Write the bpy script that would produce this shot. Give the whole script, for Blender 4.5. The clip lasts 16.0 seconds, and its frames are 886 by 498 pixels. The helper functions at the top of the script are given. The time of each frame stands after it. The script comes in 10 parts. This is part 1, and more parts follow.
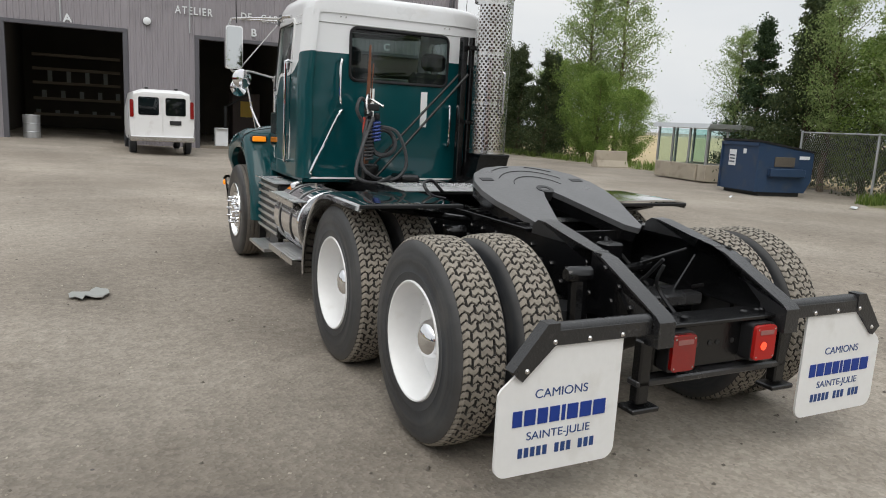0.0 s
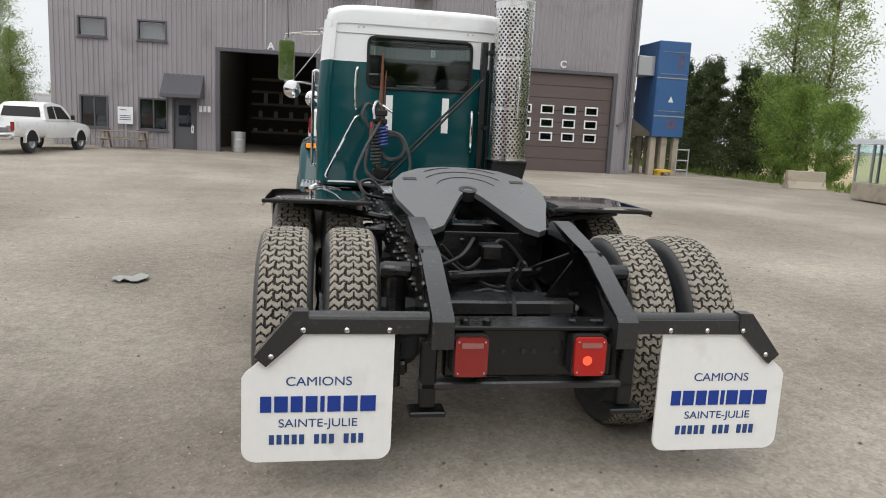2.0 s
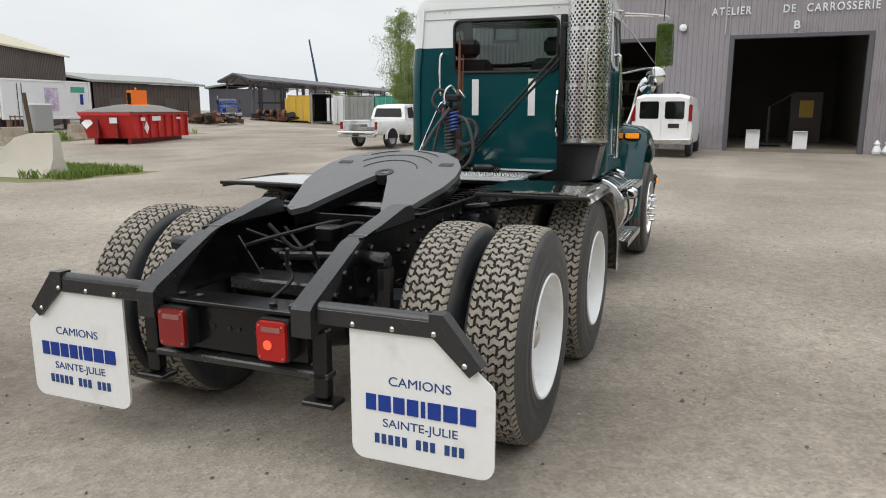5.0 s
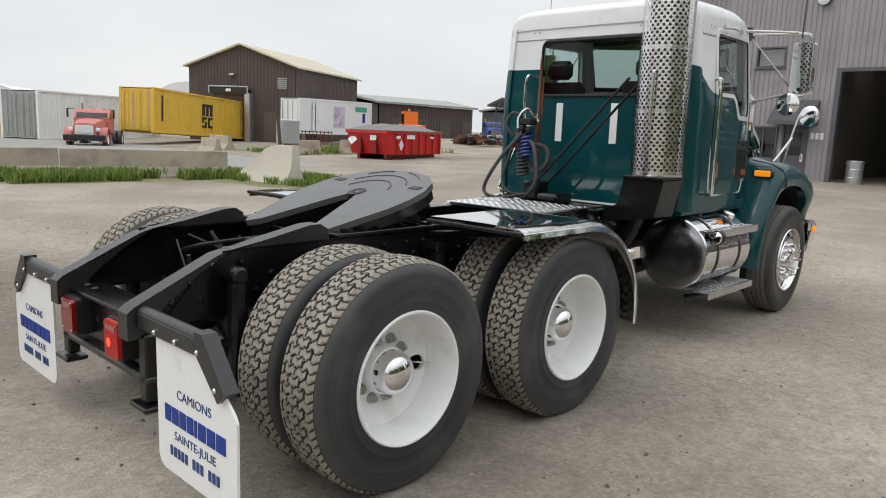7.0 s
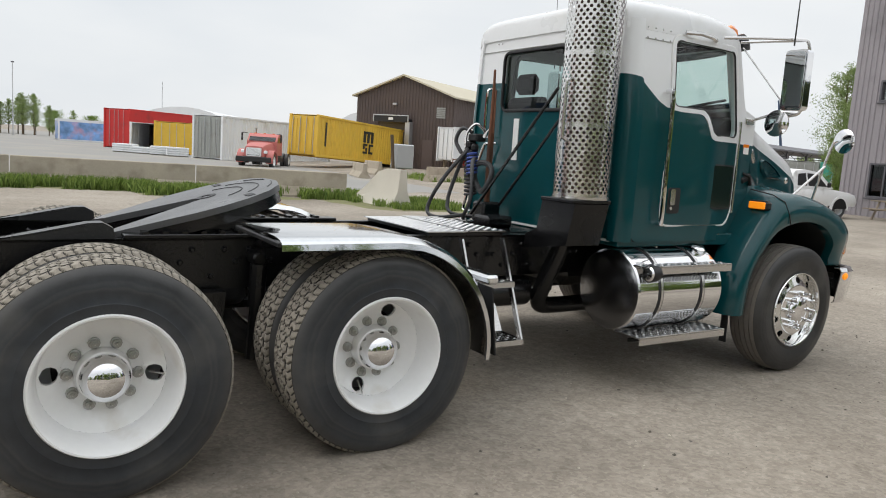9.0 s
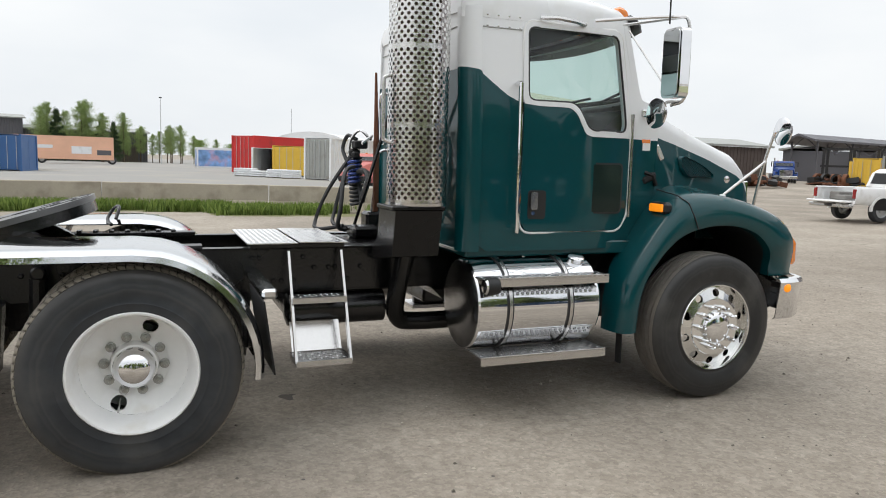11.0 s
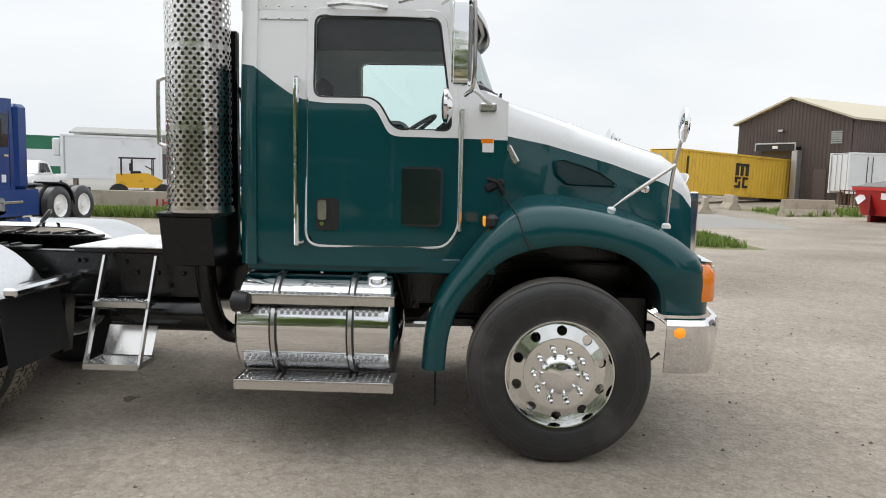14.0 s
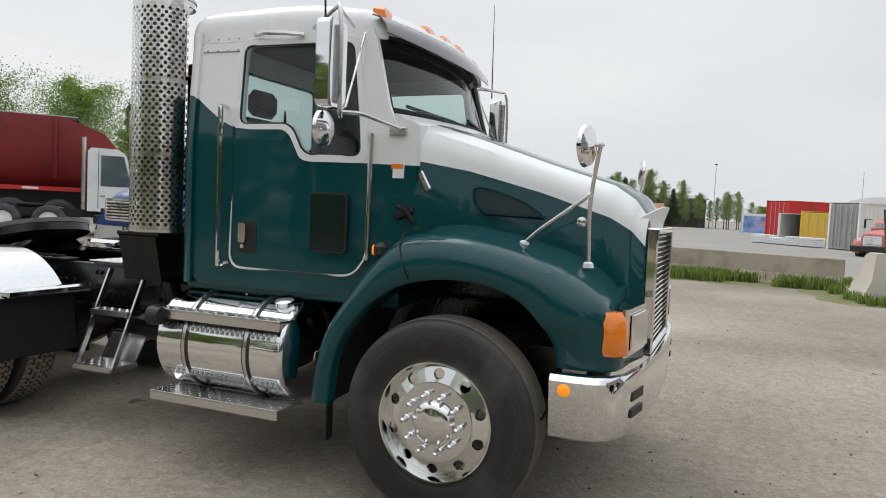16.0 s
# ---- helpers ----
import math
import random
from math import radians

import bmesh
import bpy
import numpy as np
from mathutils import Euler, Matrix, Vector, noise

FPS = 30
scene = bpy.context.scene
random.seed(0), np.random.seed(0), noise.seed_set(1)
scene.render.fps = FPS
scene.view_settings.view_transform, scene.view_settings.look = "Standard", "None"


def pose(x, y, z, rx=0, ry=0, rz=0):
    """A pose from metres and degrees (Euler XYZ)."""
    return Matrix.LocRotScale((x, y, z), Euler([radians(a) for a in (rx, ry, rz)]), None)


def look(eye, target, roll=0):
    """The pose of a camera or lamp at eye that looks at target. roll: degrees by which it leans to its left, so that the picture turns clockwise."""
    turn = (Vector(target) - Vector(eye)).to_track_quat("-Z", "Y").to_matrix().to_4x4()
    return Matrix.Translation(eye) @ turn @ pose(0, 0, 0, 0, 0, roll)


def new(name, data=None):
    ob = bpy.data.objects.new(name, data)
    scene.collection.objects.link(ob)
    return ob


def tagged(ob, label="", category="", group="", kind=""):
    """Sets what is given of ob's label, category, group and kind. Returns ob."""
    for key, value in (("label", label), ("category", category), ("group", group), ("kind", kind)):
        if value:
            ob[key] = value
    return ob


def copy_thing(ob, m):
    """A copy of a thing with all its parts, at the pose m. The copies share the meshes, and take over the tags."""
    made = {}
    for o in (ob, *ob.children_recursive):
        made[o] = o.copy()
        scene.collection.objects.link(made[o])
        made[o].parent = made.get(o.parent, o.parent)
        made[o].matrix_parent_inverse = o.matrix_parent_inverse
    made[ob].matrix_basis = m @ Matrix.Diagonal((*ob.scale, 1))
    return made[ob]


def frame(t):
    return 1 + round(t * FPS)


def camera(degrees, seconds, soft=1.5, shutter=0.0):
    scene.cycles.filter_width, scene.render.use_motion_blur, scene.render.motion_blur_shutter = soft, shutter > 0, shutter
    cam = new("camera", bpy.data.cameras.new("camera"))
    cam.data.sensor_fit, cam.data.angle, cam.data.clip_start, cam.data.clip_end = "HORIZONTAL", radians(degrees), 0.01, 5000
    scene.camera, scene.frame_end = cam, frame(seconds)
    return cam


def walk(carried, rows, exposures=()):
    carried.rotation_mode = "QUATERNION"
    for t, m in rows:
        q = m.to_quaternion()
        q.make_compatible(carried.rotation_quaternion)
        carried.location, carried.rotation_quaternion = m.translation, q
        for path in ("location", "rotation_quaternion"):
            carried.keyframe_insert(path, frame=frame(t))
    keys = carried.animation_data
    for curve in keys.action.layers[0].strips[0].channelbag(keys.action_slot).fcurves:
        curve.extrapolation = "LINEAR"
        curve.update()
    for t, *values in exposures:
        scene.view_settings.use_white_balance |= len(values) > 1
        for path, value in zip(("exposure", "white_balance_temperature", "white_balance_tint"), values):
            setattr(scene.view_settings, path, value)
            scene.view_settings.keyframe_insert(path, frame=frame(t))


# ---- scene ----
cam = camera(63.1, 16.0, soft=1.0)
PATH = [
    (0, (-2.709, -3.336, 1.619), (-1.84, -1.568, 1.271), 2.9),
    (0.5, (-2.308, -3.619, 1.617), (-1.586, -1.8, 1.205), 4.0),
    (1, (-1.855, -3.715, 1.598), (-1.189, -1.855, 1.289), 4.1),
    (1.5, (-1.39, -3.831, 1.589), (-0.954, -1.904, 1.279), 3.6),
    (2, (-0.905, -3.887, 1.578), (-0.583, -1.94, 1.255), 2.9),
    (2.5, (-0.424, -3.871, 1.586), (-0.31, -1.898, 1.277), 2.3),
    (3, (0.103, -3.89, 1.592), (-0.007, -1.916, 1.292), 2.0),
    (3.5, (0.54, -3.765, 1.602), (0.322, -1.798, 1.311), 2.2),
    (4, (1.084, -3.687, 1.594), (0.657, -1.76, 1.271), 2.8),
    (4.2, (1.285, -3.63, 1.583), (0.823, -1.717, 1.228), 1.4),
    (6.3, (3.142, -2.744, 1.618), (1.89, -1.224, 1.272), 2.9),
    (6.5, (3.246, -2.575, 1.601), (1.961, -1.081, 1.26), 2.5),
    (7, (3.51, -2.164, 1.605), (2.135, -0.749, 1.282), 2.3),
    (7.5, (3.757, -1.726, 1.588), (2.253, -0.449, 1.261), 4.9),
    (8, (3.975, -1.256, 1.575), (2.452, -0.001, 1.249), 3.9),
    (8.5, (4.241, -0.815, 1.579), (2.6, 0.284, 1.266), 3.9),
    (9, (4.472, -0.387, 1.568), (2.786, 0.655, 1.306), 3.9),
    (9.5, (4.663, 0.064, 1.583), (2.918, 1.006, 1.322), 3.0),
    (9.7, (4.769, 0.26, 1.594), (3.018, 1.191, 1.33), 4.6),
    (11.8, (5.15, 2.341, 1.595), (3.238, 2.891, 1.395), 2.27),
    (12, (5.2, 2.571, 1.604), (3.275, 3.091, 1.44), 4.8),
    (12.5, (5.223, 3.055, 1.6), (3.263, 3.411, 1.427), 3.47),
    (13, (5.185, 3.547, 1.606), (3.21, 3.81, 1.437), 1.44),
    (13.5, (5.152, 4.041, 1.591), (3.164, 4.083, 1.382), 2.89),
    (14, (5.004, 4.576, 1.595), (3.017, 4.49, 1.386), 1.52),
    (14.5, (4.905, 5.08, 1.597), (2.926, 4.868, 1.406), 4.43),
    (15, (4.698, 5.539, 1.595), (2.743, 5.178, 1.377), 3.06),
    (15.5, (4.52, 6.012, 1.612), (2.63, 5.376, 1.461), 2.1),
    (16, (4.335, 6.444, 1.578), (2.498, 5.66, 1.461), 2.82),
]
walk(cam, [(t, look(eye, target, roll)) for t, eye, target, roll in PATH], exposures=((0, -0.24), (1.5, -0.1), (3, -0.02), (6.5, -0.12), (9, -0.08), (12, 0.06), (14, 0.06), (15, 0.0), (16, -0.2)))

# ---- world and light ----
world = bpy.data.worlds.new("overcast_sky")
scene.world = world
world.use_nodes = True
wn, wl = world.node_tree.nodes, world.node_tree.links
wn.clear()
w_out = wn.new("ShaderNodeOutputWorld")
w_bg = wn.new("ShaderNodeBackground")
w_sky = wn.new("ShaderNodeTexSky")
w_sky.sky_type, w_sky.sun_disc = "NISHITA", False
w_sky.sun_elevation, w_sky.sun_rotation = radians(48), radians(200)
w_sky.dust_density = 4.0
w_mix = wn.new("ShaderNodeMix")
w_mix.data_type = "RGBA"
w_mix.inputs[0].default_value = 0.93
w_co = wn.new("ShaderNodeTexCoord")
w_map = wn.new("ShaderNodeMapping")
w_map.inputs["Scale"].default_value = (1.0, 1.0, 3.0)
w_noise = wn.new("ShaderNodeTexNoise")
w_noise.inputs["Scale"].default_value, w_noise.inputs["Detail"].default_value = 1.6, 5
w_ramp = wn.new("ShaderNodeValToRGB")
w_ramp.color_ramp.elements[0].position, w_ramp.color_ramp.elements[0].color = 0.35, (6.9, 7.25, 7.6, 1)
w_ramp.color_ramp.elements[1].position, w_ramp.color_ramp.elements[1].color = 0.68, (8.4, 8.5, 8.5, 1)
wl.new(w_co.outputs["Generated"], w_map.inputs[0])
wl.new(w_map.outputs[0], w_noise.inputs["Vector"])
wl.new(w_noise.outputs["Fac"], w_ramp.inputs[0])
wl.new(w_sky.outputs[0], w_mix.inputs[6])
wl.new(w_ramp.outputs[0], w_mix.inputs[7])
# an overcast sky is brighter overhead than near the horizon
w_sep, w_up, w_mul = wn.new("ShaderNodeSeparateXYZ"), wn.new("ShaderNodeMapRange"), wn.new("ShaderNodeVectorMath")
w_up.interpolation_type = "SMOOTHSTEP"
w_up.inputs[1].default_value, w_up.inputs[2].default_value, w_up.inputs[3].default_value, w_up.inputs[4].default_value = 0.3, 1.0, 1.0, 1.9
w_mul.operation = "SCALE"
wl.new(w_co.outputs["Generated"], w_sep.inputs[0])
wl.new(w_sep.outputs["Z"], w_up.inputs[0])
wl.new(w_mix.outputs[2], w_mul.inputs[0])
wl.new(w_up.outputs[0], w_mul.inputs["Scale"])
wl.new(w_mul.outputs[0], w_bg.inputs[0])
w_bg.inputs[1].default_value = 0.122
wl.new(w_bg.outputs[0], w_out.inputs[0])

sun = new("sun", bpy.data.lights.new("sun", "SUN"))
sun.data.energy, sun.data.angle, sun.data.color = 1.0, radians(40), (1.0, 0.97, 0.92)
sun.matrix_world = look((-12, -20, 30), (0, 0, 0))


# ---- mesh helpers ----
class Mesher:
    """Collects vertices and faces of one mesh."""

    def __init__(self):
        self.v, self.f, self.m = [], [], []

    def add(self, verts, faces, mi=0, M=None):
        k = len(self.v)
        self.v += [tuple(M @ Vector(p)) for p in verts] if M else [tuple(p) for p in verts]
        self.f += [tuple(k + i for i in f) for f in faces]
        self.m += [mi] * len(faces)
        return self

    def box(self, x0, x1, y0, y1, z0, z1, b=0.0, mi=0, M=None):
        if b <= 0:
            vs = [(x, y, z) for x in (x0, x1) for y in (y0, y1) for z in (z0, z1)]
            fs = [(0, 1, 3, 2), (4, 6, 7, 5), (0, 4, 5, 1), (2, 3, 7, 6), (0, 2, 6, 4), (1, 5, 7, 3)]
            return self.add(vs, fs, mi, M)
        lo, hi = (x0, y0, z0), (x1, y1, z1)
        b = min(b, 0.49 * min(abs(h - l) for l, h in zip(lo, hi)))
        ids, vs = {}, []
        for sx in (0, 1):
            for sy in (0, 1):
                for sz in (0, 1):
                    s = (sx, sy, sz)
                    for a in range(3):
                        ids[s, a] = len(vs)
                        vs.append([(hi[i] if s[i] else lo[i]) + (0 if i == a else (-b if s[i] else b)) for i in range(3)])
        fs = []
        for a in range(3):
            c, d = [i for i in range(3) if i != a]
            for s in (0, 1):
                q = []
                for sc, sd in ((0, 0), (1, 0), (1, 1), (0, 1)):
                    k = [0, 0, 0]
                    k[a], k[c], k[d] = s, sc, sd
                    q.append(ids[tuple(k), a])
                fs.append(q)
            for sc in (0, 1):
                for sd in (0, 1):
                    k0, k1 = [0, 0, 0], [0, 0, 0]
                    k0[c] = k1[c] = sc
                    k0[d] = k1[d] = sd
                    k1[a] = 1
                    k0, k1 = tuple(k0), tuple(k1)
                    fs.append((ids[k0, c], ids[k0, d], ids[k1, d], ids[k1, c]))
        for sx in (0, 1):
            for sy in (0, 1):
                for sz in (0, 1):
                    fs.append(tuple(ids[(sx, sy, sz), a] for a in range(3)))
        return self.add(vs, fs, mi, M)

    def tube(self, pts, r, n=8, mi=0, M=None, cap=True):
        """A round bar along pts; r is one radius or one for each point."""
        pts = [Vector(p) for p in pts]
        rs = r if isinstance(r, (list, tuple)) else [r] * len(pts)
        vs, fs = [], []
        side = None
        for i, p in enumerate(pts):
            d = (pts[min(i + 1, len(pts) - 1)] - pts[max(i - 1, 0)]).normalized()
            if side is None:
                side = d.orthogonal().normalized()
            side = (side - d * side.dot(d)).normalized()
            up = d.cross(side)
            for k in range(n):
                a = 2 * math.pi * k / n
                vs.append(p + rs[i] * (math.cos(a) * side + math.sin(a) * up))
        for i in range(len(pts) - 1):
            for k in range(n):
                fs.append((i * n + k, i * n + (k + 1) % n, (i + 1) * n + (k + 1) % n, (i + 1) * n + k))
        if cap:
            fs += [tuple(range(n - 1, -1, -1)), tuple(range((len(pts) - 1) * n, len(pts) * n))]
        return self.add(vs, fs, mi, M)

    def prism(self, outline, h0, h1, axis="x", mi=0, M=None):
        """An outline of (a, b) pushed along an axis: (y, z) for x, (x, z) for y, (x, y) for z."""
        def put(a, b, h):
            return {"x": (h, a, b), "y": (a, h, b), "z": (a, b, h)}[axis]
        n = len(outline)
        vs = [put(a, b, h0) for a, b in outline] + [put(a, b, h1) for a, b in outline]
        fs = [tuple(range(n)), tuple(range(2 * n - 1, n - 1, -1))] + [(i, (i + 1) % n, n + (i + 1) % n, n + i) for i in range(n)]
        return self.add(vs, fs, mi, M)

    def lathe(self, profile, n=32, axis="x", mi=0, M=None, cap=False):
        """A profile of (along, radius) turned round an axis."""
        vs, fs = [], []
        for h, r in profile:
            for k in range(n):
                a = 2 * math.pi * k / n
                c, s = r * math.cos(a), r * math.sin(a)
                vs.append({"x": (h, c, s), "y": (s, h, c), "z": (c, s, h)}[axis])
        for i in range(len(profile) - 1):
            for k in range(n):
                fs.append((i * n + k, i * n + (k + 1) % n, (i + 1) * n + (k + 1) % n, (i + 1) * n + k))
        if cap:
            fs += [tuple(range(n)), tuple(range((len(profile) - 1) * n, len(profile) * n))]
        return self.add(vs, fs, mi, M)

    def loft(self, rings, closed=True, cap=True, mi=0, M=None):
        n = len(rings[0])
        vs = [p for ring in rings for p in ring]
        fs = []
        for i in range(len(rings) - 1):
            for k in range(n if closed else n - 1):
                fs.append((i * n + k, i * n + (k + 1) % n, (i + 1) * n + (k + 1) % n, (i + 1) * n + k))
        if cap and closed:
            fs += [tuple(range(n)), tuple(range((len(rings) - 1) * n, len(rings) * n))]
        return self.add(vs, fs, mi, M)

    def slab(self, rings, t, mi=0, M=None):
        """An open sheet of rings given the thickness t along its normals, on both its sides closed."""
        n = len(rings[0])
        P = [[Vector(p) for p in ring] for ring in rings]
        Q = []
        for i in range(len(P)):
            row = []
            for k in range(n):
                du = P[min(i + 1, len(P) - 1)][k] - P[max(i - 1, 0)][k]
                dv = P[i][min(k + 1, n - 1)] - P[i][max(k - 1, 0)]
                nn = du.cross(dv)
                row.append(P[i][k] - t * (nn.normalized() if nn.length > 1e-9 else Vector((0, 0, 1))))
            Q.append(row)
        m = len(P)
        vs = [p for r in P for p in r] + [p for r in Q for p in r]
        o = m * n
        fs = []
        for i in range(m - 1):
            for k in range(n - 1):
                a = (i * n + k, i * n + k + 1, (i + 1) * n + k + 1, (i + 1) * n + k)
                fs += [a, tuple(o + j for j in reversed(a))]
        for i in range(m - 1):
            for k in (0, n - 1):
                fs.append((i * n + k, (i + 1) * n + k, o + (i + 1) * n + k, o + i * n + k))
        for k in range(n - 1):
            for i in (0, m - 1):
                fs.append((i * n + k, i * n + k + 1, o + i * n + k + 1, o + i * n + k))
        return self.add(vs, fs, mi, M)

    def mesh(self, name, mats, smooth=35, fix=True):
        me = bpy.data.meshes.new(name)
        me.from_pydata(self.v, [], self.f)
        for mt in mats if isinstance(mats, (list, tuple)) else [mats]:
            me.materials.append(mt)
        if max(self.m, default=0):
            me.polygons.foreach_set("material_index", self.m)
        if fix and len(self.f) < 60000:
            bm = bmesh.new()
            bm.from_mesh(me)
            bmesh.ops.recalc_face_normals(bm, faces=bm.faces)
            bm.to_mesh(me)
            bm.free()
        if smooth:
            me.polygons.foreach_set("use_smooth", [True] * len(me.polygons))
            me.set_sharp_from_angle(angle=radians(smooth))
        me.update()
        return me


def put(name, me, parent=None, m=None, label=""):
    """Links a mesh as an object, under a parent where one is given."""
    ob = new(name, me)
    ob.parent = parent
    if m is not None:
        ob.matrix_basis = m
    return tagged(ob, label)


def part(name, mesher, mats, parent, label="", smooth=35, m=None, fix=True):
    return put(name, mesher.mesh(name, mats, smooth, fix), parent, m, label)


def thing(name, m, label, category, group="", kind=""):
    ob = new(name)
    ob.empty_display_size = 0.2
    ob.matrix_basis = m
    return tagged(ob, label, category, group, kind)


def arc(cx, cz, r, a0, a1, n):
    return [(cx + r * math.cos(radians(a0 + (a1 - a0) * i / n)), cz + r * math.sin(radians(a0 + (a1 - a0) * i / n))) for i in range(n + 1)]


def rounded(x0, x1, z0, z1, r, n=4):
    return (arc(x1 - r, z0 + r, r, -90, 0, n) + arc(x1 - r, z1 - r, r, 0, 90, n)
            + arc(x0 + r, z1 - r, r, 90, 180, n) + arc(x0 + r, z0 + r, r, 180, 270, n))


def bend(pts, n=6):
    """A smooth line through pts."""
    P = [Vector(p) for p in pts]
    P = [2 * P[0] - P[1]] + P + [2 * P[-1] - P[-2]]
    out = []
    for i in range(1, len(P) - 2):
        a, b, c, d = P[i - 1:i + 3]
        for k in range(n):
            t = k / n
            out.append(0.5 * ((2 * b) + (c - a) * t + (2 * a - 5 * b + 4 * c - d) * t * t + (3 * b - a - 3 * c + d) * t ** 3))
    return out + [P[-2]]


def words(name, text, size, mat_, parent, m, depth=0.02, label="", align="LEFT", bold=0.0, spread=1.0):
    cu = bpy.data.curves.new(name, "FONT")
    cu.body, cu.size, cu.extrude, cu.align_x, cu.offset, cu.space_character = text, size, depth, align, bold, spread
    ob = bpy.data.objects.new(name, cu)
    scene.collection.objects.link(ob)
    me = bpy.data.meshes.new_from_object(ob.evaluated_get(bpy.context.evaluated_depsgraph_get()))
    bpy.data.objects.remove(ob)
    me.materials.clear()
    me.materials.append(mat_)
    return put(name, me, parent, m, label)


# ---- materials ----
def lin(r, g, b):
    return tuple((c / 255 / 12.92) if c < 10.3 else ((c / 255 + 0.055) / 1.055) ** 2.4 for c in (r, g, b))


def mat(name, col, rough=0.6, metal=0.0, var=0.12, big=0.8, fine=30.0, bump=0.0, bump_scale=60.0, coat=0.0,
        dirt=None, dirt_amount=0.0, dirt_scale=3.0, rough_var=0.08, spec=0.5, per_object=0.0):
    """A surface with grain at two scales, patches of dirt and fine relief."""
    m = bpy.data.materials.new(name)
    m.use_nodes = True
    N, L = m.node_tree.nodes, m.node_tree.links
    bs = N["Principled BSDF"]
    co = N.new("ShaderNodeTexCoord")

    def noise_node(scale, detail=4.0):
        t = N.new("ShaderNodeTexNoise")
        t.inputs["Scale"].default_value, t.inputs["Detail"].default_value = scale, detail
        L.new(co.outputs["Object"], t.inputs["Vector"])
        return t

    n1, n2 = noise_node(big), noise_node(fine, 6)
    add = N.new("ShaderNodeMath")
    add.operation = "MULTIPLY_ADD"
    L.new(n2.outputs["Fac"], add.inputs[0])
    add.inputs[1].default_value = 0.6
    L.new(n1.outputs["Fac"], add.inputs[2])
    rng = N.new("ShaderNodeMapRange")
    rng.inputs[1].default_value, rng.inputs[2].default_value = 0.45, 1.15
    rng.inputs[3].default_value, rng.inputs[4].default_value = 1 - var, 1 + var
    L.new(add.outputs[0], rng.inputs[0])
    val = rng.outputs[0]
    if per_object:
        oi = N.new("ShaderNodeObjectInfo")
        pr = N.new("ShaderNodeMapRange")
        pr.inputs[3].default_value, pr.inputs[4].default_value = 1 - per_object, 1 + per_object
        L.new(oi.outputs["Random"], pr.inputs[0])
        mu = N.new("ShaderNodeMath")
        mu.operation = "MULTIPLY"
        L.new(val, mu.inputs[0])
        L.new(pr.outputs[0], mu.inputs[1])
        val = mu.outputs[0]
    sc = N.new("ShaderNodeVectorMath")
    sc.operation = "SCALE"
    sc.inputs[0].default_value = col
    L.new(val, sc.inputs["Scale"])
    out = sc.outputs[0]
    if dirt:
        n3 = noise_node(dirt_scale, 8)
        dr = N.new("ShaderNodeMapRange")
        dr.inputs[1].default_value, dr.inputs[2].default_value = 0.62 - 0.35 * dirt_amount, 0.78 - 0.2 * dirt_amount
        dr.inputs[4].default_value = min(1.0, 0.35 + dirt_amount)
        L.new(n3.outputs["Fac"], dr.inputs[0])
        mx = N.new("ShaderNodeMix")
        mx.data_type = "RGBA"
        L.new(dr.outputs[0], mx.inputs[0])
        L.new(out, mx.inputs[6])
        mx.inputs[7].default_value = (*dirt, 1)
        out = mx.outputs[2]
    L.new(out, bs.inputs["Base Color"])
    rr = N.new("ShaderNodeMapRange")
    rr.inputs[1].default_value, rr.inputs[2].default_value = 0.3, 0.7
    rr.inputs[3].default_value, rr.inputs[4].default_value = max(0.02, rough - rough_var), min(1, rough + rough_var)
    L.new(n1.outputs["Fac"], rr.inputs[0])
    L.new(rr.outputs[0], bs.inputs["Roughness"])
    bs.inputs["Metallic"].default_value = metal
    bs.inputs["Specular IOR Level"].default_value = spec
    bs.inputs["Coat Weight"].default_value = coat
    bs.inputs["Coat Roughness"].default_value = 0.04
    if bump:
        n4 = noise_node(bump_scale, 4)
        bp = N.new("ShaderNodeBump")
        bp.inputs["Strength"].default_value, bp.inputs["Distance"].default_value = 0.6, bump
        L.new(n4.outputs["Fac"], bp.inputs["Height"])
        L.new(bp.outputs[0], bs.inputs["Normal"])
    return m


def glass(name, tint, rough=0.0, alpha=0.25):
    """Tinted pane: clear glass seen through, with a mirror sheen on top."""
    m = bpy.data.materials.new(name)
    m.use_nodes = True
    N, L = m.node_tree.nodes, m.node_tree.links
    N.clear()
    out = N.new("ShaderNodeOutputMaterial")
    tr, gl, mx, fr = N.new("ShaderNodeBsdfTransparent"), N.new("ShaderNodeBsdfGlossy"), N.new("ShaderNodeMixShader"), N.new("ShaderNodeLayerWeight")
    pw, sc = N.new("ShaderNodeMath"), N.new("ShaderNodeMath")
    pw.operation, sc.operation = "POWER", "MULTIPLY_ADD"
    pw.inputs[1].default_value, sc.inputs[1].default_value, sc.inputs[2].default_value = 4.0, 0.8, 0.2 * alpha
    fr.inputs[0].default_value = 0.5
    tr.inputs[0].default_value = (*tint, 1)
    gl.inputs["Roughness"].default_value = rough
    L.new(fr.outputs["Facing"], pw.inputs[0])
    L.new(pw.outputs[0], sc.inputs[0])
    L.new(sc.outputs[0], mx.inputs[0])
    L.new(tr.outputs[0], mx.inputs[1])
    L.new(gl.outputs[0], mx.inputs[2])
    L.new(mx.outputs[0], out.inputs[0])
    return m


